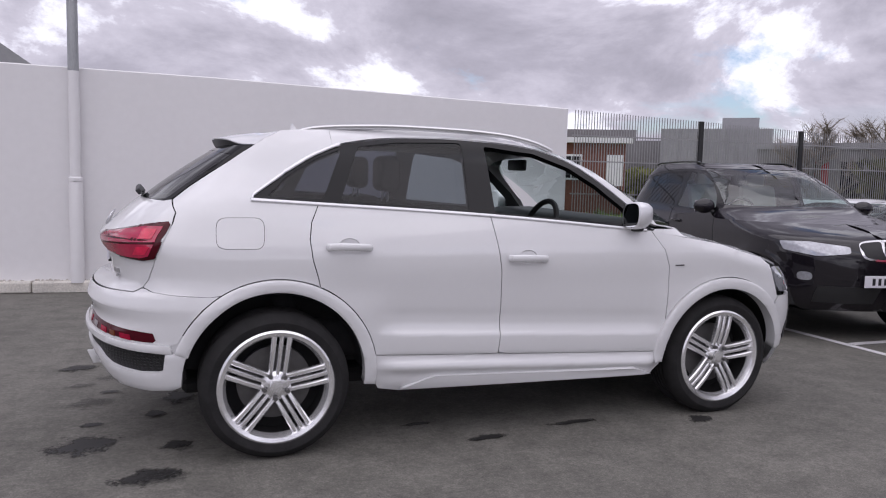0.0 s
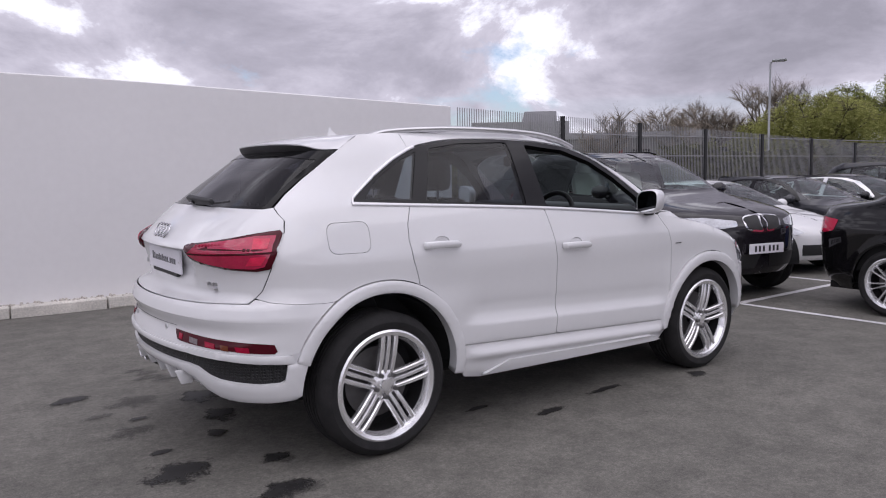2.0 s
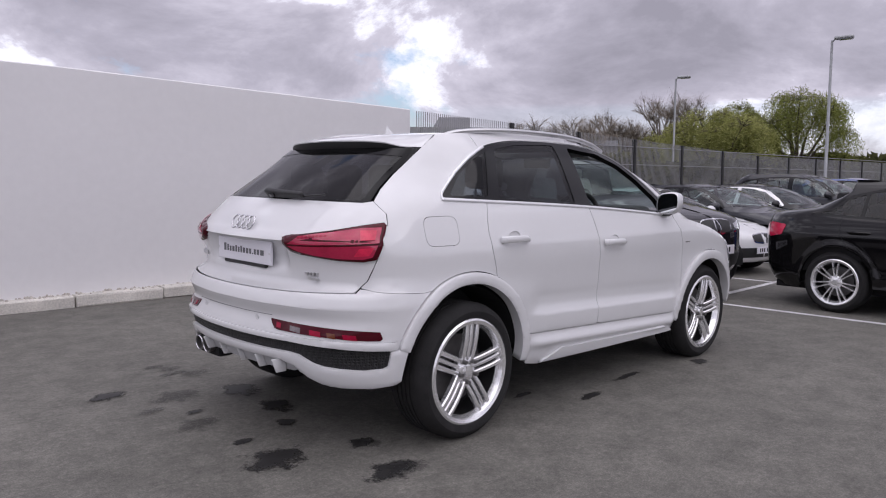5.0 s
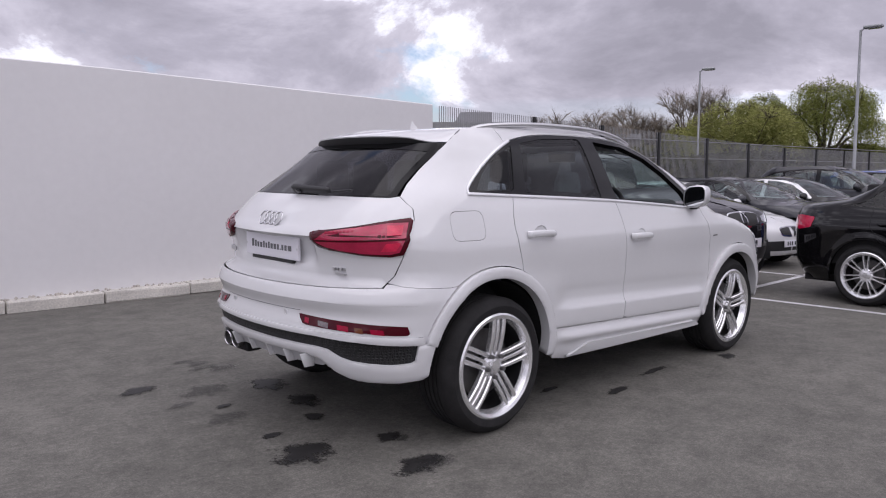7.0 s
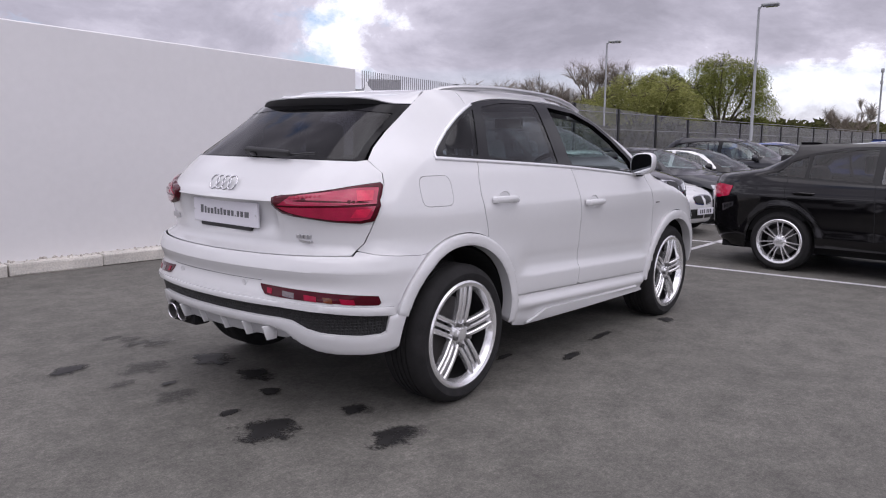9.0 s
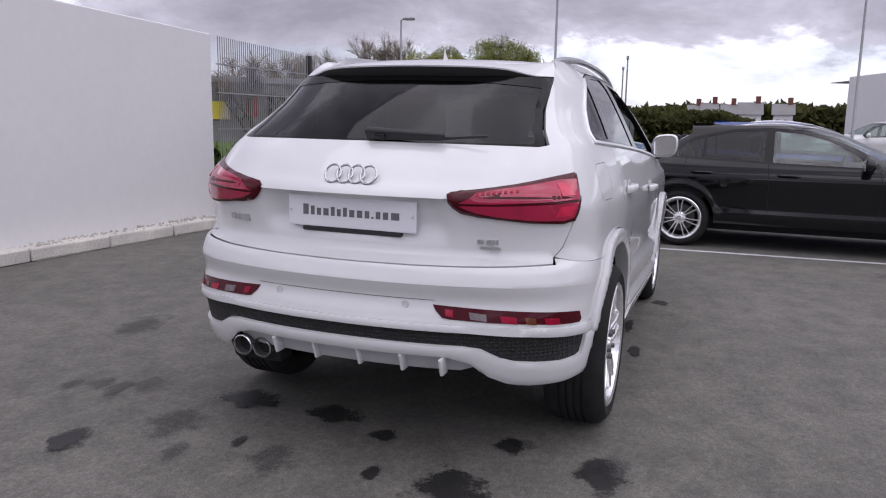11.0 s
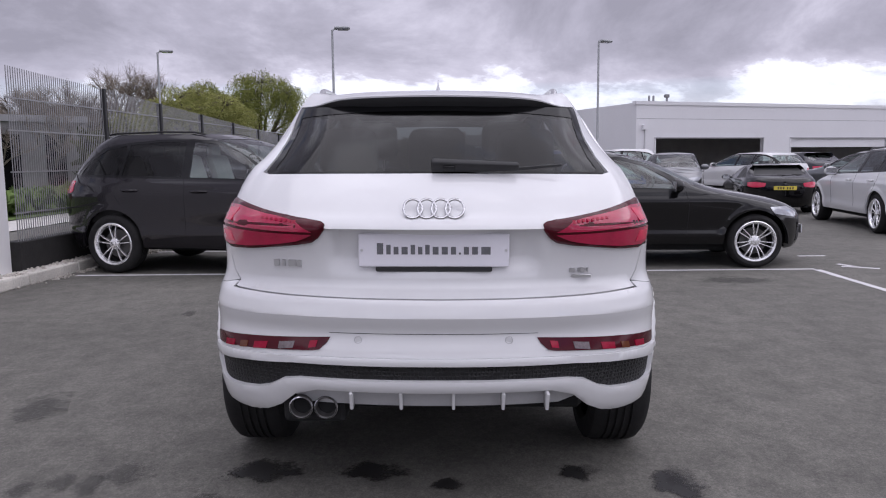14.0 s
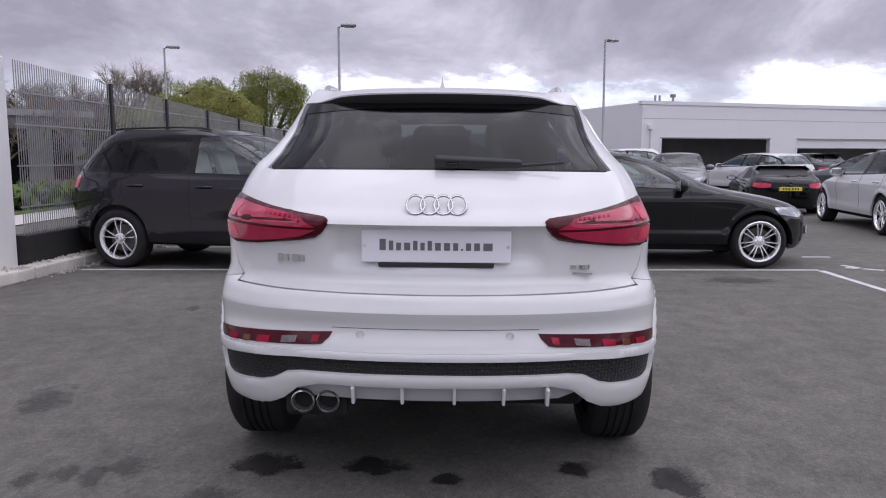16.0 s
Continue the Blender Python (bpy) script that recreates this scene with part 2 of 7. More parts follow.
def honeycomb():
    """Black plastic moulded in small cells."""
    m = material("honeycomb_plastic", (0.013, 0.013, 0.014), 0.5, spec=0.4)
    nt = m.node_tree
    tc, vo, bp = nt.nodes.new("ShaderNodeTexCoord"), nt.nodes.new("ShaderNodeTexVoronoi"), nt.nodes.new("ShaderNodeBump")
    vo.feature = "DISTANCE_TO_EDGE"
    vo.inputs["Scale"].default_value, vo.inputs["Randomness"].default_value = 70, 0.25
    bp.inputs["Strength"].default_value, bp.inputs["Distance"].default_value = 1.0, 0.012
    bp.invert = True
    nt.links.new(tc.outputs["Object"], vo.inputs["Vector"])
    nt.links.new(vo.outputs["Distance"], bp.inputs["Height"])
    nt.links.new(bp.outputs[0], nt.nodes["Principled BSDF"].inputs["Normal"])
    return m


M_HONEY = honeycomb()
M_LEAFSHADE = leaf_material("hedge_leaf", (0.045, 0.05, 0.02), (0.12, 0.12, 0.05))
M_LEAF = leaf_material("willow_leaf", (0.25, 0.265, 0.08), (0.42, 0.425, 0.17))
M_LEAFDARK = leaf_material("shrub_leaf", (0.16, 0.185, 0.055), (0.32, 0.34, 0.11))
M_GRASS = material("grass", (0.11, 0.17, 0.04), 0.85, vary=0.5, scale=6)


def asphalt():
    """Worn tarmac: fine aggregate, broad paler and darker drifts, a few damp patches."""
    m = material("asphalt", (0.088, 0.085, 0.087), 0.82)
    nt = m.node_tree
    bsdf = nt.nodes["Principled BSDF"]
    tc = nt.nodes.new("ShaderNodeTexCoord")

    def noise_at(scale, detail, rough=0.55):
        n = nt.nodes.new("ShaderNodeTexNoise")
        n.inputs["Scale"].default_value, n.inputs["Detail"].default_value, n.inputs["Roughness"].default_value = scale, detail, rough
        nt.links.new(tc.outputs["Object"], n.inputs["Vector"])
        return n.outputs["Fac"]

    def ramp_of(src, stops):
        r = nt.nodes.new("ShaderNodeValToRGB")
        el = r.color_ramp.elements
        while len(el) < len(stops):
            el.new(0.5)
        for e, (pos, v) in zip(el, stops):
            e.position, e.color = pos, (v * 1.0, v * 0.99, v * 0.96, 1)
        nt.links.new(src, r.inputs[0])
        return r.outputs[0]

    def times(a, b):
        x = nt.nodes.new("ShaderNodeMixRGB")
        x.blend_type = "MULTIPLY"
        x.inputs[0].default_value = 1
        nt.links.new(a, x.inputs[1])
        nt.links.new(b, x.inputs[2])
        return x.outputs[0]
    broad = ramp_of(noise_at(0.55, 5), [(0.3, 0.104), (0.7, 0.150)])
    mid = ramp_of(noise_at(5, 6, 0.7), [(0.3, 0.70), (0.7, 1.26)])
    fine = ramp_of(noise_at(105, 4, 0.75), [(0.30, 0.64), (0.5, 0.96), (0.70, 1.48)])
    grit = ramp_of(noise_at(34, 3, 0.6), [(0.28, 0.76), (0.5, 1.0), (0.72, 1.26)])
    nt.links.new(times(times(times(broad, mid), fine), grit), bsdf.inputs["Base Color"])
    bp = nt.nodes.new("ShaderNodeBump")
    bp.inputs["Strength"].default_value, bp.inputs["Distance"].default_value = 0.5, 0.005
    nt.links.new(noise_at(140, 4, 0.7), bp.inputs["Height"])
    nt.links.new(bp.outputs[0], bsdf.inputs["Normal"])
    return m


M_ASPHALT = asphalt()


def stain(name, base, rough, strength):
    """A soaked-in spot: densest in the middle, with a ragged, broken edge; tarmac shows through."""
    m = material(name, base, rough, vary=0.5, scale=8)
    nt = m.node_tree
    bsdf = nt.nodes["Principled BSDF"]
    tc = nt.nodes.new("ShaderNodeTexCoord")
    off = nt.nodes.new("ShaderNodeVectorMath")
    off.operation = "DISTANCE"
    off.inputs[1].default_value = (0.5, 0.5, 0.0)
    flat2 = nt.nodes.new("ShaderNodeVectorMath")
    flat2.operation = "MULTIPLY"
    flat2.inputs[1].default_value = (1, 1, 0)
    nt.links.new(tc.outputs["Generated"], flat2.inputs[0])
    nt.links.new(flat2.outputs[0], off.inputs[0])
    total = off.outputs["Value"]
    for scale, share in ((9.0, 0.55), (60.0, 0.22)):
        n = nt.nodes.new("ShaderNodeTexNoise")
        n.inputs["Scale"].default_value, n.inputs["Detail"].default_value = scale, 5
        nt.links.new(tc.outputs["Object"], n.inputs["Vector"])
        add = nt.nodes.new("ShaderNodeMath")
        add.operation = "MULTIPLY_ADD"
        add.inputs[1].default_value = share
        nt.links.new(n.outputs["Fac"], add.inputs[0])
        nt.links.new(total, add.inputs[2])
        total = add.outputs[0]
    ramp = nt.nodes.new("ShaderNodeValToRGB")
    ramp.color_ramp.elements[0].position, ramp.color_ramp.elements[0].color = 0.53, (strength, strength, strength, 1)
    ramp.color_ramp.elements[1].position, ramp.color_ramp.elements[1].color = 0.63, (0, 0, 0, 1)
    nt.links.new(total, ramp.inputs[0])
    nt.links.new(ramp.outputs[0], bsdf.inputs["Alpha"])
    return m


M_STAIN = stain("oil_stain", (0.018, 0.017, 0.017), 0.6, 0.88)
M_STAINPALE = stain("damp_stain", (0.028, 0.027, 0.028), 0.65, 0.330)

# ---- mesh tools ----
from mathutils.geometry import delaunay_2d_cdt


def link_mesh(name, verts, faces, mat, parent=None, label="", smooth=True):
    me = bpy.data.meshes.new(name)
    me.from_pydata([tuple(map(float, v)) for v in verts], [], faces)
    if mat is not None:
        for one in (mat if isinstance(mat, (list, tuple)) else [mat]):
            me.materials.append(one)
    if smooth:
        me.polygons.foreach_set("use_smooth", [True] * len(me.polygons))
    me.update()
    ob = new(name, me)
    if parent is not None:
        ob.parent = parent
    if label:
        tagged(ob, label=label)
    return ob


def part(name, bm, mat, parent=None, label="", smooth=False):
    """Links a bmesh as one mesh object under a thing or a part."""
    me = bpy.data.meshes.new(name)
    bm.to_mesh(me)
    bm.free()
    me.materials.append(mat)
    if smooth:
        me.polygons.foreach_set("use_smooth", [True] * len(me.polygons))
        me.set_sharp_from_angle(angle=radians(35))
    ob = new(name, me)
    if parent is not None:
        ob.parent = parent
    if label:
        tagged(ob, label=label)
    return ob


def thing(name, m, label, category, group="", kind=""):
    ob = new(name)
    ob.matrix_basis = m
    ob.empty_display_size = 0.2
    return tagged(ob, label, category, group, kind)


def box_bm(lo, hi, bevel=0.0, segments=2, bm=None):
    bm = bm or bmesh.new()
    c, s = [(a + b) / 2 for a, b in zip(lo, hi)], [b - a for a, b in zip(lo, hi)]
    r = bmesh.ops.create_cube(bm, size=1, matrix=Matrix.LocRotScale(c, None, s))
    if bevel:
        edges = list({e for v in r["verts"] for e in v.link_edges})
        bmesh.ops.bevel(bm, geom=edges, offset=bevel, segments=segments, affect="EDGES", profile=0.5)
    return bm


def tube_bm(points, radius, sides=8, bm=None, closed=False, taper=None):
    """A round tube along points; taper gives the end radius."""
    bm = bm or bmesh.new()
    pts = [Vector(p) for p in points]
    rings = []
    up = Vector((0.13, 0.21, 1))
    for i, p in enumerate(pts):
        a, b = pts[max(i - 1, 0)], pts[min(i + 1, len(pts) - 1)]
        if closed:
            a, b = pts[i - 1], pts[(i + 1) % len(pts)]
        d = (b - a).normalized()
        n1 = d.cross(up)
        n1 = n1.normalized() if n1.length > 1e-4 else d.orthogonal().normalized()
        n2 = d.cross(n1)
        r = radius if taper is None else radius + (taper - radius) * i / max(1, len(pts) - 1)
        rings.append([bm.verts.new(p + r * (math.cos(6.28318 * k / sides) * n1 + math.sin(6.28318 * k / sides) * n2)) for k in range(sides)])
    for i in range(len(rings) - (0 if closed else 1)):
        a, b = rings[i], rings[(i + 1) % len(rings)]
        for k in range(sides):
            bm.faces.new((a[k], a[(k + 1) % sides], b[(k + 1) % sides], b[k]))
    if not closed:
        bm.faces.new(rings[0][::-1])
        bm.faces.new(rings[-1])
    return bm


def lathe_bm(profile, steps=48, axis="y", bm=None):
    """Turns (radius, along) pairs round an axis."""
    bm = bm or bmesh.new()
    rings = []
    for k in range(steps):
        c, s = math.cos(2 * math.pi * k / steps), math.sin(2 * math.pi * k / steps)
        if axis == "y":
            rings.append([bm.verts.new((r * c, h, r * s)) for r, h in profile])
        elif axis == "z":
            rings.append([bm.verts.new((r * c, r * s, h)) for r, h in profile])
        else:
            rings.append([bm.verts.new((h, r * c, r * s)) for r, h in profile])
    for k in range(steps):
        a, b = rings[k], rings[(k + 1) % steps]
        for i in range(len(profile) - 1):
            bm.faces.new((a[i], a[i + 1], b[i + 1], b[i]))
    bmesh.ops.recalc_face_normals(bm, faces=bm.faces)
    return bm


def smooth_curve(pairs):
    """A monotone cubic through (x, y) pairs, as a function of numpy arrays."""
    xs, ys = np.array([p[0] for p in pairs], float), np.array([p[1] for p in pairs], float)
    h, d = np.diff(xs), np.diff(ys) / np.diff(xs)
    m = np.zeros(len(xs))
    m[0], m[-1] = d[0], d[-1]
    for i in range(1, len(xs) - 1):
        if d[i - 1] * d[i] > 0:
            w1, w2 = 2 * h[i] + h[i - 1], h[i] + 2 * h[i - 1]
            m[i] = (w1 + w2) / (w1 / d[i - 1] + w2 / d[i])

    def f(x):
        x = np.clip(np.asarray(x, float), xs[0], xs[-1])
        i = np.clip(np.searchsorted(xs, x) - 1, 0, len(xs) - 2)
        t = (x - xs[i]) / h[i]
        return (ys[i] * (1 + 2 * t) * (1 - t) ** 2 + h[i] * m[i] * t * (1 - t) ** 2 + ys[i + 1] * t * t * (3 - 2 * t) + h[i] * m[i + 1] * t * t * (t - 1))
    return f


def ease(a, b, x):
    t = np.clip((np.asarray(x, float) - a) / (b - a), 0, 1)
    return t * t * (3 - 2 * t)


def corner_table(bow, n, depth, width, count=400):
    """A rounded car end in plan, from its middle to its side: how far out (0 to 1), how far along (0 to 1), and the way covered."""
    t = 1 - (1 - np.linspace(0, 1, count)) ** 2.2
    e = bow * t ** 2 + (1 - bow) * (1 - np.maximum(0, 1 - t ** n) ** (1 / n))
    way = np.concatenate([[0], np.cumsum(np.hypot(np.diff(t) * width, np.diff(e) * depth))])
    return t, e, way


class Shell:
    """A car's skin. z is the height; v is the way along the skin from the middle of the tail: positive on the car's right."""

    def __init__(self, rear, front, mid, ends, mid_span, rear_end, front_end, rear_bow, rear_n, front_bow, front_n, hubs, lip=0.0, lip_r=(0.4, 0.5), narrow=0.02, dent=None, rake=0.0, flare=None):
        self.xr, self.xf = smooth_curve(rear), smooth_curve(front)
        self.wmid, self.wend = smooth_curve(mid), smooth_curve(ends)
        self.span, self.xa, self.fe = mid_span, rear_end, smooth_curve(front_end)
        self.rt, self.re, self.rway = corner_table(rear_bow, rear_n, self.xa - float(self.xr(0.7)), float(self.wend(0.7)))
        self.ft, self.fe_, self.fway = corner_table(front_bow, front_n, 1.0, 0.85)
        self.va = float(self.rway[-1])
        self.hubs, self.lip, self.lip_r, self.narrow, self.dent = hubs, lip, lip_r, narrow, dent
        self.rake, self.flare = rake, smooth_curve(flare) if flare else None
        self.xmid = (hubs[0][0] + hubs[1][0]) / 2

    def width(self, x, z):
        a, b, c, d = self.span
        k = ease(a, b, x) * (1 - ease(c, d, x))
        w = self.wend(z) * (1 - k) + self.wmid(z + self.rake * (x - 1.3) * (1 - ease(0.66, 0.85, z))) * k
        w = w * (1 - self.narrow * ((x - self.xmid) / 1.6) ** 2)
        if self.flare is not None:
            w = w + self.flare(z) * (1 - ease(-0.40, 0.30, x))
        for hx, hz, _ in self.hubs:
            r = np.hypot(x - hx, z - hz)
            w = w + self.lip * (1 - ease(self.lip_r[1] - 0.025, self.lip_r[1] + 0.035, r)) * ease(self.lip_r[0] - 0.2, self.lip_r[0], r)
        return w

    def at(self, v, z, out=0.0):
        """Points of the skin, moved outwards by out."""
        v, z = np.broadcast_arrays(np.asarray(v, float), np.asarray(z, float))
        p = self._at(v, z)
        out = np.broadcast_to(np.asarray(out, float), v.shape)
        if np.any(out):
            h = 0.004
            du, dz = self._at(v + h, z) - self._at(v - h, z), self._at(v, z + h) - self._at(v, z - h)
            n = np.cross(du, dz)
            n /= np.linalg.norm(n, axis=-1, keepdims=True) + 1e-9
            p = p + n * out[..., None]
        return p

    def _at(self, v, z):
        s, u = np.where(v < 0, 1.0, -1.0), np.abs(v)
        xr, xf = self.xr(z), self.xf(z)
        e, t = np.interp(u, self.rway, self.re), np.interp(u, self.rway, self.rt)
        x = np.where(u < self.va, xr + (self.xa - xr) * e, self.xa + u - self.va)
        t = np.where(u < self.va, t, 1.0)
        x0 = self.fe(z)
        deep = np.maximum(xf - x0, 0.02)
        over = np.clip(x - x0, 0, None)
        g = np.clip(over / deep, 0, 1)
        # the front: run round the corner by the share of the way covered
        ways = (1 - g) * self.fway[-1]
        t2, e2 = np.interp(ways, self.fway, self.ft), np.interp(ways, self.fway, self.fe_)
        front = over > 0
        x = np.where(front, xf - deep * e2, x)
        t = np.where(front, t2, t)
        y = t * self.width(x, z)
        if self.dent is not None:
            x = x + np.where(u < self.va, self.dent(np.abs(y), z), 0)
        return np.stack([x, s * y, z], -1)

    def vx(self, x):
        return x - self.xa + self.va

    def vy(self, y, z):
        """v of a point of the tail at a distance y from the middle (right positive)."""
        w = float(self.width(np.array(self.xa), np.array(z)))
        return math.copysign(float(np.interp(min(1, abs(y) / w), self.rt, self.rway)), y)

    def vs(self, x, z):
        """v of a point of the right flank that lies at x, also round the front corner."""
        x0, xf = float(self.fe(z)), float(self.xf(z))
        if x <= x0:
            return self.vc(x, z)
        deep = max(xf - x0, 0.02)
        ways = float(np.interp(max(0.0, (xf - x) / deep), self.fe_, self.fway))
        return self.vx(x0 + deep * (1 - ways / self.fway[-1]))

    def vc(self, x, z):
        """v of a point near the tail's right corner that lies at x."""
        xr = float(self.xr(z))
        return float(np.interp((x - xr) / (self.xa - xr), self.re, self.rway)) if x < self.xa else self.vx(x)


def inside(px, py, poly):
    poly = np.asarray(poly)
    hit = np.zeros(len(px), bool)
    j = len(poly) - 1
    for i in range(len(poly)):
        (xi, yi), (xj, yj) = poly[i], poly[j]
        if yi != yj:
            hit ^= ((yi > py) != (yj > py)) & (px < (xj - xi) * (py - yi) / (yj - yi) + xi)
        j = i
    return hit


def resample(poly, step):
    out = []
    for a, b in zip(poly, list(poly[1:]) + [poly[0]]):
        k = max(1, int(math.hypot(b[0] - a[0], b[1] - a[1]) / step))
        out += [(a[0] + (b[0] - a[0]) * i / k, a[1] + (b[1] - a[1]) * i / k) for i in range(k)]
    return out


def rounded(poly, radius, steps=4):
    """A polygon with its corners rounded; radius may be one number or one a corner."""
    out = []
    n = len(poly)
    for i in range(n):
        r = radius[i] if isinstance(radius, (list, tuple)) else radius
        p, a, b = Vector(poly[i]), Vector(poly[i - 1]), Vector(poly[(i + 1) % n])
        if r <= 0:
            out.append(tuple(p))
            continue
        ra, rb = min(r, (a - p).length * 0.48), min(r, (b - p).length * 0.48)
        s, e = p + (a - p).normalized() * ra, p + (b - p).normalized() * rb
        for k in range(steps + 1):
            t = k / steps
            out.append(tuple((1 - t) ** 2 * s + 2 * t * (1 - t) * p + t * t * e))
    return out


def arc(cx, cz, r, a0, a1, steps=24):
    return [(cx + r * math.cos(radians(a0 + (a1 - a0) * k / steps)), cz + r * math.sin(radians(a0 + (a1 - a0) * k / steps))) for k in range(steps + 1)]


def panel(shell, poly, name, mat, parent, label="", step=0.045, out=0.0, deep=0.02, holes=(), bulge=0.0, edge=0.0):
    """A piece of a car's skin, cut out along a (v, z) outline, with turned-in edges. bulge: raised middle; edge: width over which it falls off."""
    poly = resample(poly, step)
    holes = [resample(h, step) for h in holes]
    pts = np.array(poly)
    lo, hi = pts.min(0), pts.max(0)
    gx, gy = np.meshgrid(np.arange(lo[0] + step / 2, hi[0], step), np.arange(lo[1] + step / 2, hi[1], step * 0.8))
    gx, gy = gx.ravel(), gy.ravel()
    keep = inside(gx, gy, poly)
    loops = [poly] + holes
    for h in holes:
        keep &= ~inside(gx, gy, h)
    allb = np.array([p for l in loops for p in l])
    if keep.any():
        d = np.min(np.hypot(gx[:, None] - allb[None, :, 0], gy[:, None] - allb[None, :, 1]), axis=1)
        keep &= d > step * 0.35
    coords = [Vector(p) for p in allb] + [Vector(p) for p in zip(gx[keep], gy[keep])]
    edges, k = [], 0
    for l in loops:
        edges += [(k + i, k + (i + 1) % len(l)) for i in range(len(l))]
        k += len(l)
    vs, _, fs, *_ = delaunay_2d_cdt(coords, edges, [], 1, 1e-6)
    vs = np.array([tuple(v) for v in vs])
    cen = np.array([vs[list(f)].mean(0) for f in fs])
    ok = np.ones(len(fs), bool)
    for h in holes:
        ok &= ~inside(cen[:, 0], cen[:, 1], h)
    fs = [f for f, o in zip(fs, ok) if o]
    lift = np.full(len(vs), float(out))
    if bulge:
        d = np.min(np.hypot(vs[:, 0][:, None] - allb[None, :, 0], vs[:, 1][:, None] - allb[None, :, 1]), axis=1)
        lift = lift + bulge * np.sqrt(np.clip(d / max(edge, 1e-3), 0, 1) * (2 - np.clip(d / max(edge, 1e-3), 0, 1)))
    verts = list(shell.at(vs[:, 0], vs[:, 1], lift))
    faces = [tuple(f) for f in fs]
    # turned-in edges
    if deep:
        count = {}
        for f in faces:
            for a, b in zip(f, f[1:] + f[:1]):
                count[(a, b)] = 1
        rim = [(a, b) for a, b in count if (b, a) not in count and not (abs(verts[a][1]) < 0.006 and abs(verts[b][1]) < 0.006)]
        ids = sorted({i for e in rim for i in e})
        inner = shell.at(vs[ids, 0], vs[ids, 1], lift[ids] - deep)
        outer = shell.at(vs[ids, 0], vs[ids, 1], lift[ids])
        base = len(verts)
        look_up = {i: k for k, i in enumerate(ids)}
        verts += list(outer) + list(inner)
        n = len(ids)
        faces += [(base + look_up[b], base + look_up[a], base + n + look_up[a], base + n + look_up[b]) for a, b in rim]
    return link_mesh(name, verts, faces, mat, parent, label)


def weld(a, b):
    """Joins the mirrored halves of a skin into one mesh, closed along the middle."""
    bm = bmesh.new()
    bm.from_mesh(a.data)
    bm.from_mesh(b.data)
    bmesh.ops.remove_doubles(bm, verts=[v for v in bm.verts if abs(v.co.y) < 0.006], dist=0.005)
    bm.to_mesh(a.data)
    bm.free()
    a.data.polygons.foreach_set("use_smooth", [True] * len(a.data.polygons))
    bpy.data.objects.remove(b)
    return a


def flip(poly):
    """The same outline on the other side of the car."""
    return [(-v, z) for v, z in poly][::-1]


def strip(shell, line, half, name, mat, parent, out=0.004, label="", thick=0.006):
    """A narrow moulding along a (v, z) line."""
    line = [p for a, b in zip(line, line[1:]) for p in [(a[0] + (b[0] - a[0]) * t / 6, a[1] + (b[1] - a[1]) * t / 6) for t in range(6)]] + [line[-1]]
    verts, faces = [], []
    for i, (v, z) in enumerate(line):
        a, b = line[max(0, i - 1)], line[min(len(line) - 1, i + 1)]
        dv, dz = b[0] - a[0], b[1] - a[1]
        l = math.hypot(dv, dz) or 1
        nv, nz = -dz / l * half, dv / l * half
        for k, (f, o) in enumerate(((-1, out - thick), (-1, out), (-0.4, out + 0.003), (0.4, out + 0.003), (1, out), (1, out - thick))):
            verts.append(shell.at(v + nv * f, z + nz * f, o))
        if i:
            for k in range(5):
                faces.append(((i - 1) * 6 + k, i * 6 + k, i * 6 + k + 1, (i - 1) * 6 + k + 1))
    return link_mesh(name, verts, faces, mat, parent, label)

# ---- the yard ----
def sheet(name, x0, x1, y0, y1, z, mat, label, category="ground"):
    ob = link_mesh(name, [(x0, y0, z), (x1, y0, z), (x1, y1, z), (x0, y1, z)], [(0, 1, 2, 3)], mat, smooth=False)
    return tagged(ob, label, category, kind="structure")


sheet("ground", -900, 900, -900, 900, 0.0, M_ASPHALT, "worn grey tarmac car park with oil spots", "ground")


def wall_y(x):
    return 4.78 - 0.014 * x


WALL_END = 4.61


def fence_y(x):
    """The fence leaves the wall's end and then runs straight on."""
    far = 4.60 - 0.03 * (x - 5)
    k = min(1.0, max(0.0, (x - WALL_END) / 1.9))
    return (wall_y(WALL_END) - 0.04) * (1 - k) + far * k


def kerb_y(x):
    """Front face of the kerb."""
    k = min(1.0, max(0.0, (x - WALL_END) / 1.2))
    return (4.62 - 0.04 * min(x, WALL_END)) * (1 - k) + (4.60 - 0.03 * (x - 5) - 0.26) * k


def yard_wall():
    """The painted boundary wall: a slab whose top falls gently along its length."""
    bm = bmesh.new()
    xs = [-14, -10, -6, -3, 0, 2, 4, WALL_END]
    rows = []
    for x in xs:
        y, top = wall_y(x), 2.47 - 0.024 * max(-1, x)
        rows.append([bm.verts.new(p) for p in ((x, y, 0.05), (x, y, top - 0.012), (x, y + 0.012, top), (x, y + 0.25, top), (x, y + 0.25, 0.05))])
    for a, b in zip(rows, rows[1:]):
        for k in range(4):
            bm.faces.new((a[k], b[k], b[k + 1], a[k + 1]))
    bm.faces.new(rows[0])
    bm.faces.new(rows[-1][::-1])
    ob = part("wall_north", bm, M_RENDER)
    return tagged(ob, "white painted rendered boundary wall above a concrete kerb", "wall", kind="structure")


yard_wall()


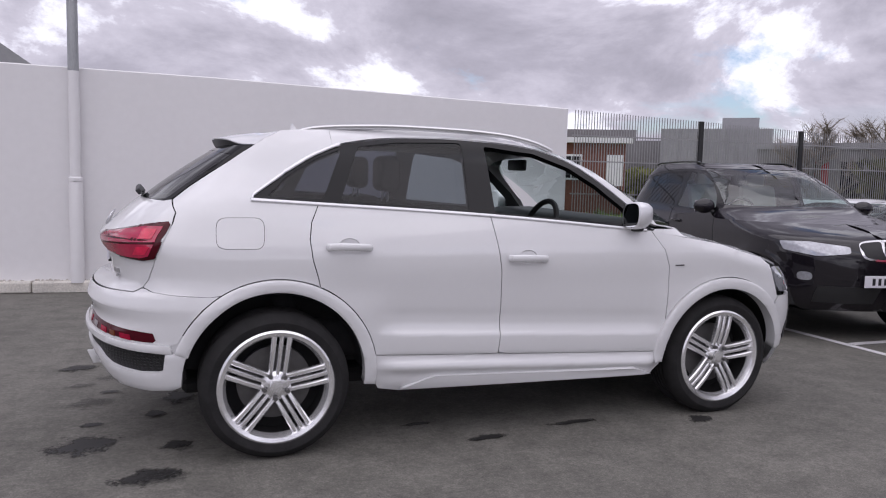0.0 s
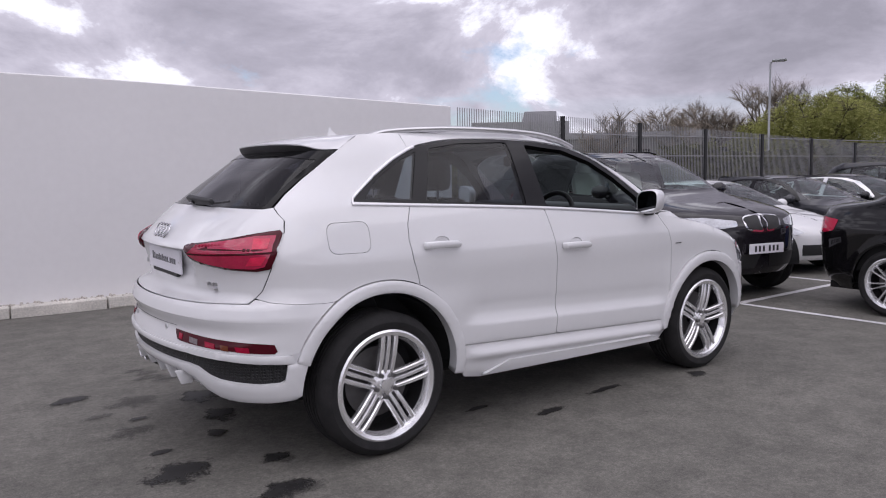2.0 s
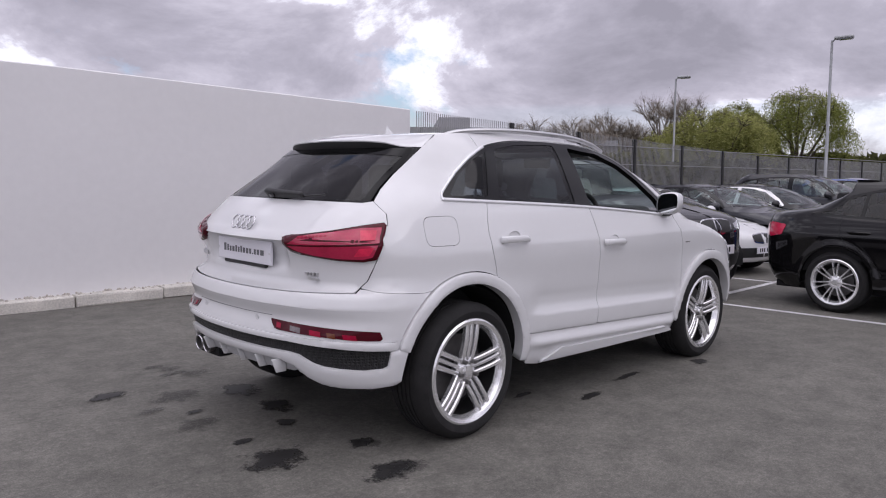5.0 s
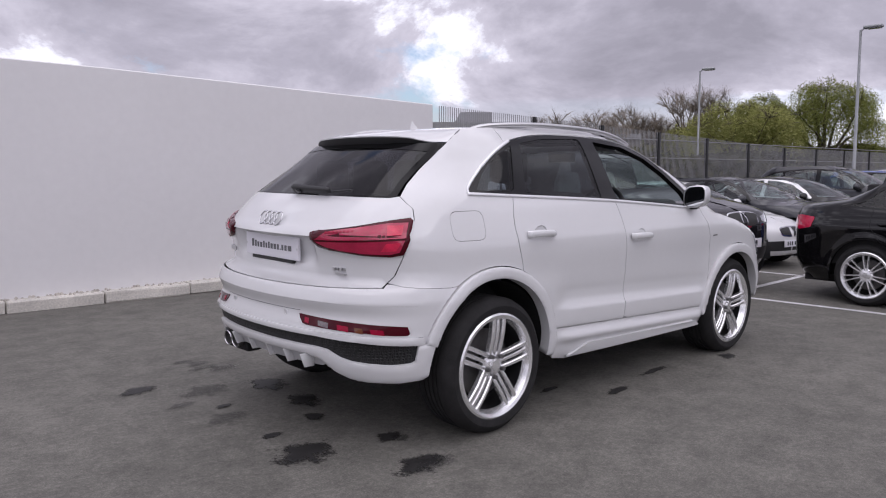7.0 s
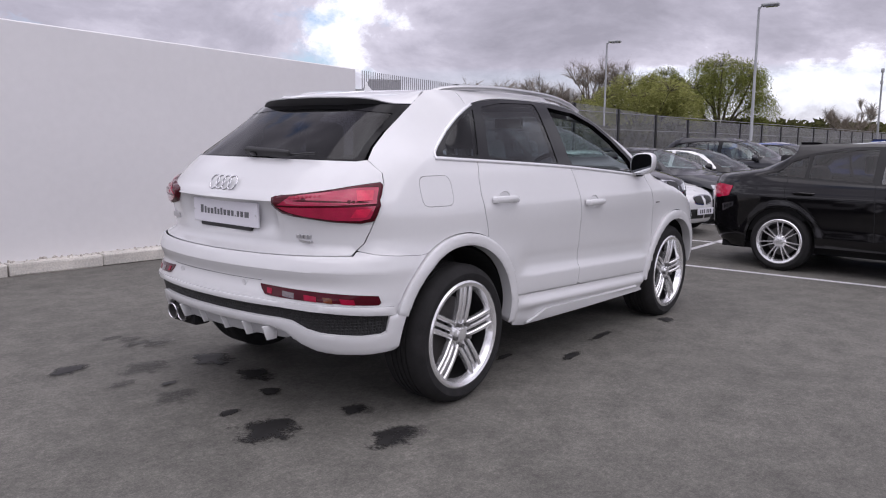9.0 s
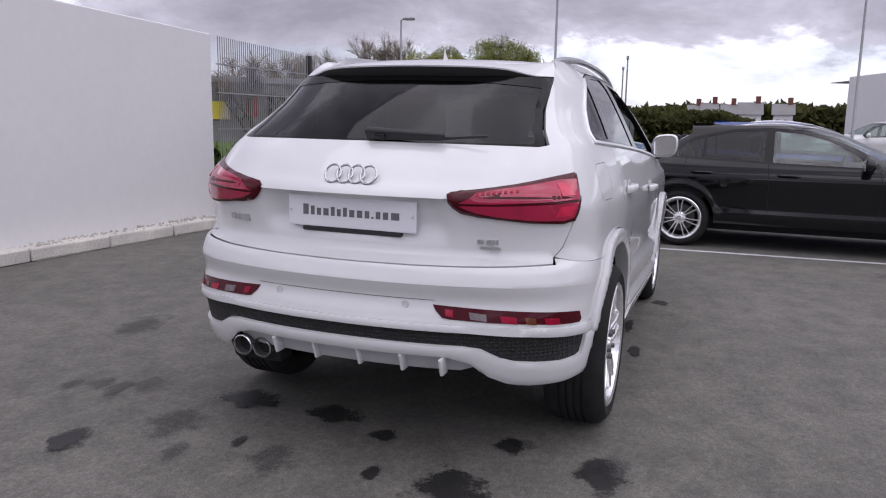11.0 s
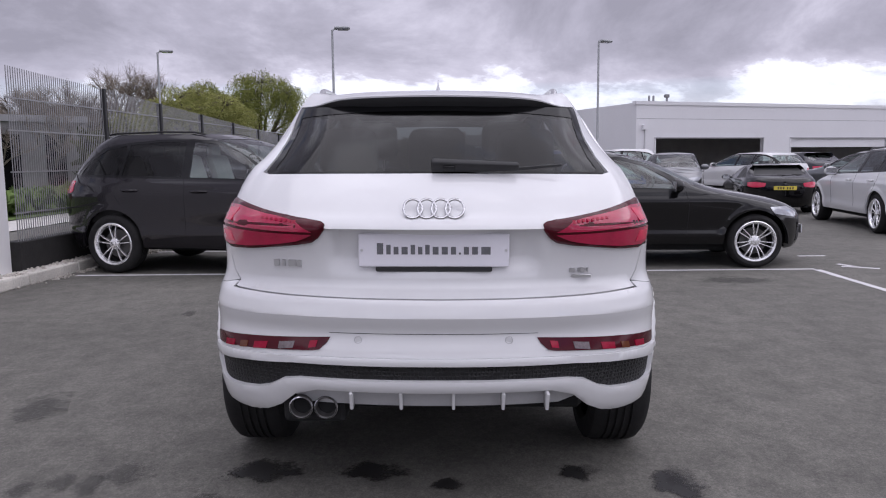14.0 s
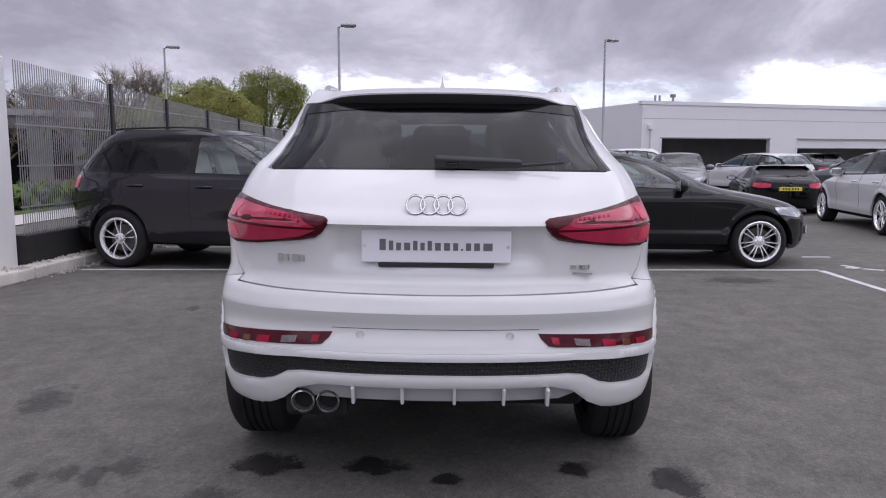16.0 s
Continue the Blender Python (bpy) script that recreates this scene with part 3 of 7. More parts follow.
def kerb_line():
    kerb = tagged(new("kerb"), "pale concrete kerb stones along the foot of the wall", "kerb", kind="structure")
    rng = random.Random(4)
    x = -12.0
    meshes = []
    for k in range(3):
        bm = box_bm((0, 0, 0), (0.905, 0.21, 0.125), 0.018, 2)
        for v in bm.verts:
            v.co += Vector((rng.uniform(-.003, .003), rng.uniform(-.003, .003), rng.uniform(-.003, .003)))
        me = bpy.data.meshes.new("kerb_stone")
        bm.to_mesh(me)
        bm.free()
        me.materials.append(M_CONCRETE)
        meshes.append(me)
    while x < 22:
        ob = new("kerb_stone", meshes[rng.randrange(3)])
        ob.parent = kerb
        ob.matrix_basis = pose(x, kerb_y(x) + rng.uniform(-.006, .006), rng.uniform(-.006, .004), 0, 0, math.degrees(math.atan2(kerb_y(x + 0.9) - kerb_y(x), 0.9)) + rng.uniform(-.4, .4))
        x += 0.915


kerb_line()


def paint_line(x0, y0, x1, y1, width=0.085):
    d = Vector((x1 - x0, y1 - y0))
    n = Vector((-d.y, d.x)).normalized() * width / 2
    rng = random.Random(int(100 * x0 + 7 * y1))
    k = max(2, int(d.length / 0.12))
    verts, faces = [], []
    for i in range(k + 1):
        p = Vector((x0, y0)) + d * i / k
        a, b = rng.uniform(0.86, 1.08), rng.uniform(0.86, 1.08)
        verts += [(p.x + n.x * a, p.y + n.y * a, 0.004), (p.x - n.x * b, p.y - n.y * b, 0.004)]
        if i:
            faces.append((2 * i - 2, 2 * i - 1, 2 * i + 1, 2 * i))
    tagged(link_mesh("bay_line", verts, faces, M_LINE, smooth=False), "worn white painted parking bay line", "road marking", "bay lines", "structure")


for line in ((5.07, 4.25, 5.07, -4.22), (5.02, -4.22, -3.0, -4.26), (5.12, 0.42, 16.5, 0.48), (7.27, 4.2, 7.27, -4.2), (9.6, 4.2, 9.6, -4.2), (11.9, 4.2, 11.9, -4.2), (14.2, 4.2, 14.2, -4.2),
             (6.2, -4.55, 6.2, -4.9), (5.26, -4.62, 5.05, -4.95), (5.46, -4.68, 5.17, -4.78)):
    paint_line(*line)


def blot(x, y, rx, ry, turn, mat, seed, label, level=0.003):
    """A thin soaked spot, whose ragged edge comes from its material."""
    c, q = math.cos(radians(turn)), math.sin(radians(turn))
    verts = [(x + u * rx * c - v * ry * q, y + u * rx * q + v * ry * c, level) for u, v in ((-2.5, -2.8), (2.5, -2.8), (2.5, 2.8), (-2.5, 2.8))]
    ob = link_mesh("oil_stain", [(a - x, b - y, 0) for a, b, _ in verts], [(0, 1, 2, 3)], mat, smooth=False)
    ob.location = (x, y, level)
    tagged(ob, label, "stain", "stains on the tarmac", "structure")


DARK_LABEL, PALE_LABEL = "dark oily stain with a ragged edge on tarmac", "faint damp stain on tarmac"
for k, (x, y, rx, ry, turn, dark) in enumerate((
        (-0.87, -0.46, 0.13, 0.06, -25, 1), (-0.56, -0.95, 0.12, 0.055, 10, 1), (-0.88, -0.15, 0.05, 0.03, 0, 1), (-0.45, -0.58, 0.055, 0.03, -40, 1),
        (-0.76, 0.86, 0.13, 0.06, -20, 0), (-1.08, 1.13, 0.10, 0.03, 30, 1), (-0.54, 1.38, 0.10, 0.045, 0, 0), (-1.01, 0.65, 0.07, 0.03, 10, 0),
        (-0.92, 0.26, 0.10, 0.04, 30, 0), (-0.84, 0.47, 0.045, 0.02, 0, 1), (-0.43, 0.26, 0.10, 0.045, -70, 1), (-0.56, -0.06, 0.06, 0.02, -60, 1),
        (-0.58, 1.64, 0.06, 0.025, 20, 0), (2.43, -0.95, 0.055, 0.035, 30, 1), (1.1, -0.90, 0.10, 0.018, -8, 1), (1.68, -0.80, 0.14, 0.014, -4, 1),
        (0.8, -0.6, 0.07, 0.02, 0, 1), (-0.41, 0.72, 0.12, 0.045, -60, 1), (-0.42, -0.64, 0.05, 0.02, 70, 0), (-0.52, -1.0, 0.12, 0.06, 0, 0),
        (-0.44, 1.28, 0.08, 0.06, 20, 0), (-0.52, 1.5, 0.055, 0.035, 40, 0), (2.82, 2.15, 0.10, 0.05, 0, 0), (0.4, 2.1, 0.2, 0.05, 20, 0), (4.35, -3.05, 0.2, 0.28, 0, 0))):
    blot(x, y, rx, ry, turn, M_STAIN if dark else M_STAINPALE, k + 11, DARK_LABEL if dark else PALE_LABEL, 0.002 + 0.0008 * (k % 12))


def fence():
    """Black steel mesh fence: posts, and panels of close upright wires with level wires."""
    ob = tagged(new("fence"), "tall black steel mesh security fence with square posts", "fence")
    x0, step, count, high = 6.685, 1.793, 20, 2.30
    post = box_bm((-0.034, -0.034, 0), (0.034, 0.034, high), 0.006, 1)

    def rail_top(x):
        return max(2.329 - 0.035 * (x - 5), 1.95)

    first = part("post", post, M_FENCE, ob)
    first.matrix_basis = pose(x0, fence_y(x0), rail_top(x0) - high)
    xs = [x0 + step * k for k in range(count)]
    for x in xs[1:]:
        o = new("post", first.data)
        o.parent = ob
        o.matrix_basis = pose(x, fence_y(x), rail_top(x) - high)
    for a, b in zip([WALL_END + 0.05] + xs, xs):
        verts, faces = [], []

        def bar(p, q, w, d):
            (ax, az), (bx, bz) = p, q
            i = len(verts)
            if az == bz:
                pts = [(ax, -d, az - w), (ax, d, az - w), (ax, d, az + w), (ax, -d, az + w), (bx, -d, az - w), (bx, d, az - w), (bx, d, az + w), (bx, -d, az + w)]
            else:
                pts = [(ax - w, -d, az), (ax + w, -d, az), (ax + w, d, az), (ax - w, d, az), (ax - w, -d, bz), (ax + w, -d, bz), (ax + w, d, bz), (ax - w, d, bz)]
            verts.extend(pts)
            faces.extend([(i, i + 1, i + 5, i + 4), (i + 1, i + 2, i + 6, i + 5), (i + 2, i + 3, i + 7, i + 6), (i + 3, i, i + 4, i + 7)])
        n = int((b - a) / 0.042)
        for k in range(1, n):
            x = a + (b - a) * k / n
            bar((x, 0.3), (x, rail_top(x)), 0.005, 0.003)
        for z in (0.32, 0.75, 1.2, 1.65, 2.0):
            bar((a, z), (b, z), 0.008, 0.006)
        o = link_mesh("mesh_panel", [(x, y + fence_y(x), z) for x, y, z in verts], faces, M_MESH, ob, "close upright black wires with sheen in their colour", smooth=False)


fence()


def low_strip(name, x0, x1, front, back, z0, z1, mat, label, category):
    """A long low block that follows two lines in plan."""
    bm = bmesh.new()
    rows = []
    n = 60
    for k in range(n + 1):
        x = x0 + (x1 - x0) * (k / n) ** 2
        rows.append([bm.verts.new(p) for p in ((x, front(x), z0), (x, front(x), z1 - 0.01), (x, front(x) + 0.01, z1), (x, back(x), z1), (x, back(x), z0))])
    for p, q in zip(rows, rows[1:]):
        for k in range(4):
            bm.faces.new((p[k], q[k], q[k + 1], p[k + 1]))
    bm.faces.new(rows[0])
    bm.faces.new(rows[-1][::-1])
    bmesh.ops.recalc_face_normals(bm, faces=bm.faces)
    return tagged(part(name, bm, mat), label, category, kind="structure")


low_strip("plinth_wall", WALL_END + 0.02, 41, lambda x: fence_y(x) - 0.06, lambda x: fence_y(x) + 0.14, 0, 0.44, material("dark_brick", (0.018, 0.017, 0.017), 0.85, vary=0.4, scale=9, bump=0.4, bump_scale=40), "low dark brick plinth under the fence", "wall")
low_strip("kerb_bed", -12, 22, lambda x: kerb_y(x) + 0.20, lambda x: (wall_y(x) if x < WALL_END else fence_y(x)) + 0.05, 0, 0.112, M_CONCRETE, "dirty concrete bed behind the kerb", "kerb")
gravel_bm = bmesh.new()
rng = random.Random(9)
for k in range(1150):
    if k < 620:
        x = rng.uniform(4.2, 7.5)
        y = fence_y(x) - 0.06 - rng.random() ** 1.6 * (0.34 if x > 4.5 else 0.2)
    else:
        x = rng.uniform(-4.5, 4.4)
        y = wall_y(x) - 0.005 - rng.random() ** 2.5 * (wall_y(x) - kerb_y(x)) * 0.75
    s = rng.uniform(0.008, 0.026)
    z = 0.115 if y > kerb_y(x) + 0.02 else 0.0
    bmesh.ops.create_icosphere(gravel_bm, subdivisions=1, radius=s, matrix=pose(x, y, z + s * 0.4, rng.uniform(0, 90), rng.uniform(0, 90), 0) @ Matrix.Diagonal((1, 0.8, 0.6, 1)))
tagged(part("gravel", gravel_bm, M_GRAVEL), "loose pale gravel and rubble on the kerb along the wall and fence", "gravel", kind="stuff")
# beyond the fence
sheet("pavement", -5, 400, 8.3, 9.8, 0.02, material("paving", (0.52, 0.50, 0.48), 0.9, vary=0.15, scale=1), "pale pavement beyond the fence", "pavement")
sheet("verge", -5, 400, 9.9, 26, 0.03, M_GRASS, "green grass verge beyond the fence", "grass")


def wall_post():
    ob = thing("lamp_column", pose(-1.48, wall_y(-1.48) - 0.085, 0.11), "steel lamp column painted white as high as the wall", "pole")
    part("base_section", lathe_bm([(0, 0), (0.072, 0), (0.072, 1.10), (0.066, 1.13), (0.06, 1.15)], 24, "z"), M_RENDER, ob, "white painted lower tube", True)
    part("collar", lathe_bm([(0.06, 1.12), (0.076, 1.125), (0.076, 1.16), (0.058, 1.175)], 24, "z"), M_RENDER, ob, "white painted collar", True)
    part("shaft", lathe_bm([(0.057, 1.15), (0.056, 2.32)], 24, "z"), M_RENDER, ob, "white painted tube", True)
    part("upper_shaft", lathe_bm([(0.0565, 2.32), (0.05, 5.2), (0, 5.2)], 24, "z"), M_GALV, ob, "bare grey steel tube", True)


wall_post()


def lamp_post(x, y, height, turn, arm=0.16):
    ob = thing("street_lamp", pose(x, y, 0, 0, 0, turn), "tall grey steel lamp post with a flat lantern", "street lamp", "lamp posts of the car park")
    part("shaft", lathe_bm([(0.062, 0), (0.062, 1.0), (0.04, 1.05), (0.028, height), (0, height)], 14, "z"), M_GALV, ob, smooth=True)
    part("arm", tube_bm([(0, 0, height - 0.03), (arm * 0.4, 0, height + 0.03), (arm, 0, height + 0.05)], 0.02, 8), M_GALV, ob, smooth=True)
    bm = box_bm((arm - 0.1, -0.11, height + 0.01), (arm + 0.30, 0.11, height + 0.08), 0.03, 2)
    part("lantern", bm, M_GALV, ob, smooth=True)
    part("lens", box_bm((arm - 0.02, -0.09, height - 0.004), (arm + 0.26, 0.09, height + 0.012), 0.01, 1), M_CLEAR, ob, "clear lamp lens")


for spec in ((16.4, 2.95, 4.65, -85), (20.0, 8.9, 4.65, -75), (19.0, -4.45, 4.65, -60)):
    lamp_post(*spec)
for mast_x, mast_y, mast_h in ((34, 3.25, 4.5), (38, 3.95, 4.3)):
    mast = thing("mast", pose(mast_x, mast_y, 0), "thin grey steel mast with a small head", "pole")
    part("shaft", lathe_bm([(0.05, 0), (0.035, mast_h), (0, mast_h)], 10, "z"), M_GALV, mast, smooth=True)
    part("head", box_bm((-0.06, -0.06, mast_h - 0.03), (0.06, 0.06, mast_h + 0.14), 0.02, 2), M_GALV, mast, smooth=True)

# ---- parked cars ----
def wheel_meshes(radius, rim, width, spokes, style, key):
    """Meshes of one wheel about the y axis, its outer face towards -y: tyre, rim, spokes, hub, disc, nuts."""
    made = {}
    w = width
    t = [(rim - 0.012, 0.02), (rim, -0.004), (rim + 0.012, -0.012), (radius * 0.5 + rim * 0.5, -0.016), (radius - 0.03, -0.008), (radius - 0.008, 0.014), (radius, 0.04)]
    for g in range(1, 5):
        c = 0.04 + (w - 0.08) * g / 5
        t += [(radius, c - 0.006), (radius - 0.008, c - 0.005), (radius - 0.008, c + 0.005), (radius, c + 0.006)]
    t += [(radius, w - 0.04), (radius - 0.008, w - 0.014), (radius - 0.03, w), (rim, w), (rim - 0.02, w - 0.02)]
    made["tyre"] = (lathe_bm(t, 72), M_RUBBER)
    made["rim"] = (lathe_bm([(rim + 0.004, 0.004), (rim + 0.006, -0.008), (rim - 0.004, -0.014), (rim - 0.022, -0.008), (rim - 0.032, 0.012), (rim - 0.038, 0.03)], 72), M_ALLOY)
    made["brake_disc"] = (lathe_bm([(0.05, 0.10), (rim * 0.66, 0.10), (rim * 0.66, 0.13), (0.05, 0.13)], 40), M_BRAKE)
    made["back"] = (lathe_bm([(0.0, 0.15), (rim - 0.03, 0.15), (rim - 0.034, 0.026)], 40), M_DARK)
    bm = bmesh.new()
    r0, r1 = (0.052 if style == "triple" else 0.045), rim - 0.012

    def blade(a, off, half0, half1, y0, y1, thick, skew=0.0):
        """One blade of a spoke: a bevelled bar from the hub to the rim, at an angle a and offset to a side."""
        c, s = math.cos(a), math.sin(a)
        rows = []
        n = 7
        for i in range(n):
            f = i / (n - 1)
            r = r0 + (r1 - r0) * f
            o, h = off[0] + (off[1] - off[0]) * f + skew * f * f, half0 + (half1 - half0) * f
            y = y0 + (y1 - y0) * f ** 1.3 - 0.010 * math.sin(math.pi * f)
            sec = [(o - h, y + thick), (o - h, y + 0.009), (o - h * 0.55, y + 0.002), (o + h * 0.55, y + 0.002), (o + h, y + 0.009), (o + h, y + thick)]
            rows.append([bm.verts.new((r * c - q * s, yy, r * s + q * c)) for q, yy in sec])
        for p, q in zip(rows, rows[1:]):
            for k in range(5):
                bm.faces.new((p[k], q[k], q[k + 1], p[k + 1]))
    for k in range(spokes):
        a = math.pi / 2 + 2 * math.pi * k / spokes
        if style == "triple":
            for off in (-1, 0, 1):
                h = 0.0108 if off else 0.0095
                blade(a, (off * 0.034, off * 0.037), h, h * 1.2, 0.016 + 0.004 * (off == 0), -0.001 + 0.006 * (off == 0), 0.032)
            c, s = math.cos(a), math.sin(a)
            ends = [(r1 - 0.012, -0.046), (r1 - 0.006, -0.03), (r1 - 0.004, 0.0), (r1 - 0.006, 0.03), (r1 - 0.012, 0.046)]
            tube_bm([(r * c - q * s, 0.004, r * s + q * c) for r, q in ends], 0.009, 8, bm)
        else:
            for off in (-1, 1):
                blade(a, (off * 0.010, off * (0.052 if spokes < 7 else 0.032)), 0.009, 0.008, 0.018, 0.004, 0.03)
    bmesh.ops.recalc_face_normals(bm, faces=bm.faces)
    made["spokes"] = (bm, M_ALLOY)
    made["centre_cap"] = (lathe_bm([(0.0, 0.002), (0.028, 0.004), (0.032, 0.016), (0.052, 0.020), (0.070, 0.030), (0.074, 0.06)], 40), M_ALLOY)
    out = {}
    for name, (b, m) in made.items():
        me = bpy.data.meshes.new(name)
        b.to_mesh(me)
        b.free()
        me.materials.append(m)
        me.polygons.foreach_set("use_smooth", [True] * len(me.polygons))
        me.set_sharp_from_angle(angle=radians(32))
        out[name] = me
    nut = bmesh.new()
    bmesh.ops.create_cone(nut, cap_ends=True, segments=12, radius1=0.0125, radius2=0.010, depth=0.02, matrix=pose(0, 0, 0, 90, 0, 0))
    me = bpy.data.meshes.new("wheel_nut")
    nut.to_mesh(me)
    nut.free()
    me.materials.append(M_BRAKE)
    out["wheel_nut"] = me
    return out


WHEELS = {}


def add_wheels(car, hubs, half, radius, rim, width, spokes, style, nuts=True, spins=(0, 0)):
    key = (radius, rim, width, spokes, style)
    if key not in WHEELS:
        WHEELS[key] = wheel_meshes(radius, rim, width, spokes, style, key)
    ms = WHEELS[key]
    for i, (hx, hz, _) in enumerate(hubs):
        for side in (-1, 1):
            tyre = new("wheel", ms["tyre"])
            tyre.parent = car
            out_by = half[i] if isinstance(half, tuple) else half
            tyre.matrix_basis = pose(hx, side * out_by, hz) @ (pose(0, 0, 0) if side < 0 else pose(0, 0, 0, 0, 0, 180)) @ pose(0, 0, 0, 0, spins[i], 0)
            for name in ("rim", "spokes", "centre_cap", "brake_disc", "back"):
                o = new(name, ms[name])
                o.parent = tyre
            if nuts:
                for k in range(5):
                    a = math.pi / 2 + math.pi / 5 + 2 * math.pi * k / 5
                    o = new("wheel_nut", ms["wheel_nut"])
                    o.parent = tyre
                    o.matrix_basis = pose(0.058 * math.cos(a), 0.003, 0.058 * math.sin(a))


def bars(parent, places, mat, thick=0.002, name="lettering"):
    """Plain bars that stand for writing, on a plate that faces along the parent's -x. places: (y, z, half width, half height)."""
    bm = bmesh.new()
    for y, z, hw, hh in places:
        box_bm((-thick, y - hw, z - hh), (0, y + hw, z + hh), bm=bm)
    return part(name, bm, mat, parent)

# ---- the white compact off-roader ----
Q_HUBS = ((0.003, 0.360, 0), (2.603, 0.353, 0))


def q_dent(y, z):
    """The hollow for the number plate under the tailgate's edge."""
    return 0.04 * ease(0.86, 0.95, z) * (1 - ease(1.0446, 1.0456, z)) * (1 - ease(0.33, 0.41, y))


Q = Shell(
    rear=[(0.18, -0.66), (0.30, -0.77), (0.40, -0.835), (0.50, -0.868), (0.575, -0.885), (0.61, -0.883), (0.68, -0.863), (0.738, -0.885), (0.742, -0.886), (0.746, -0.885), (0.77, -0.877), (0.802, -0.862), (0.815, -0.828), (0.83, -0.772), (0.90, -0.780),
          (1.0, -0.806), (1.046, -0.822), (1.075, -0.787), (1.15, -0.713), (1.20, -0.655), (1.235, -0.608), (1.32, -0.500), (1.40, -0.388), (1.47, -0.282), (1.53, -0.185), (1.62, -0.06)],
    front=[(0.18, 3.22), (0.30, 3.32), (0.45, 3.38), (0.60, 3.40), (0.75, 3.37), (0.85, 3.29), (0.915, 3.16), (0.965, 2.98), (1.015, 2.78), (1.06, 2.57), (1.095, 2.43), (1.13, 2.37), (1.25, 2.20), (1.36, 2.02), (1.46, 1.84), (1.53, 1.67), (1.62, 1.35)],
    mid=[(0.18, 0.78), (0.26, 0.845), (0.30, 0.868), (0.35, 0.880), (0.378, 0.903), (0.388, 0.905), (0.440, 0.885), (0.452, 0.890), (0.456, 0.893), (0.552, 0.8995), (0.557, 0.8988), (0.562, 0.8945), (0.62, 0.8775), (0.645, 0.878), (0.70, 0.885), (0.80, 0.893),
         (0.93, 0.902), (0.985, 0.900), (1.03, 0.889), (1.10, 0.868), (1.17, 0.842), (1.22, 0.815), (1.30, 0.775), (1.40, 0.722), (1.50, 0.664), (1.56, 0.615), (1.62, 0.54)],
    ends=[(0.18, 0.76), (0.30, 0.845), (0.40, 0.875), (0.50, 0.888), (0.60, 0.893), (0.72, 0.898), (0.80, 0.896), (0.93, 0.902), (0.985, 0.900), (1.03, 0.889), (1.10, 0.868), (1.17, 0.842), (1.22, 0.815), (1.30, 0.775), (1.40, 0.722), (1.50, 0.664), (1.56, 0.615), (1.62, 0.54)],
    mid_span=(0.44, 0.62, 2.06, 2.2), rear_end=0.06, front_end=[(0.18, 2.60), (0.9, 2.50), (0.98, 2.40), (1.05, 2.15), (1.12, 2.04), (1.25, 1.86), (1.36, 1.68), (1.46, 1.48), (1.53, 1.28), (1.62, 0.9)],
    rear_bow=0.2, rear_n=5.5, front_bow=0.14, front_n=4.5, hubs=Q_HUBS, lip=0.0, lip_r=(0.435, 0.502), narrow=0.012, dent=q_dent, rake=0.043,
    flare=[(0.18, 0.0), (0.72, 0.0), (0.92, -0.026), (1.10, -0.024), (1.20, -0.018), (1.235, -0.016), (1.30, -0.052), (1.42, -0.092), (1.52, -0.095), (1.62, -0.06)])

q3 = thing("compact_suv", pose(0, 0, 0.003, 0.6, 0, 0), "glossy white compact off-roader with tinted rear glass and silver alloy wheels", "car")
X, Y, C = Q.vx, Q.vy, Q.vc
GAP = 0.0023


def both(poly, name, mat, label="", **kw):
    """The panel on the right of the car, and its mirror on the left."""
    a = panel(Q, poly, name, mat, q3, label, **kw)
    if "holes" in kw:
        kw["holes"] = [flip(h) for h in kw["holes"]]
    panel(Q, flip(poly), name, mat, q3, label, **kw)
    return a


def side(points):
    return [(Q.vs(x, z), z) for x, z in points]


def tail(points):
    """Outline of a part of the right rear corner, from points given by their x."""
    return [(C(x, z), z) for x, z in points]


# outlines on the flank: x and z
BELT = smooth_curve([(-0.12, 1.246), (0.2, 1.230), (0.6, 1.210), (1.09, 1.182), (1.55, 1.148), (1.88, 1.120), (2.10, 1.102)])
DLO = smooth_curve([(-0.12, 1.246), (0.0, 1.330), (0.10, 1.400), (0.22, 1.470), (0.37, 1.526), (0.64, 1.562), (0.96, 1.572), (1.16, 1.563), (1.44, 1.533), (1.66, 1.455), (1.81, 1.352), (1.95, 1.238), (2.04, 1.158), (2.10, 1.103)])
RDOOR_REAR = [(0.207, 1.226), (0.168, 1.14), (0.158, 1.06), (0.170, 0.965), (0.198, 0.872), (0.207, 0.832)]
CDOOR = [(1.098, 1.180), (1.125, 1.04), (1.148, 0.888), (1.155, 0.70), (1.153, 0.558), (1.146, 0.468)]
FDOOR_FRONT = [(2.075, 1.103), (2.150, 1.00), (2.185, 0.90), (2.190, 0.80), (2.185, 0.60), (2.178, 0.425)]
RIN, ROUT, FIN, FOUT = 0.424, 0.486, 0.42, 0.488
RX, RZ = 0.009, 0.389   # centre of the rear arches
SILL_LOW = 0.285


def sill_top(x):
    return 0.449 - 0.043 * (x - 1.3)


hubz = 0.343

# wheel arch mouldings
def arch(hx, rin, rout, a0, a1):
    ring = arc(hx, hubz, rout, a0, a1, 40) + arc(hx, hubz, rin, a1, a0, 40)
    return side(ring)


def corner_arch(hx, rin, rout, a0, a1):
    ring = arc(hx, RZ, rout, a0, a1, 40) + arc(hx, RZ, rin, a1, a0, 40)
    return [(C(x, z), z) for x, z in ring]


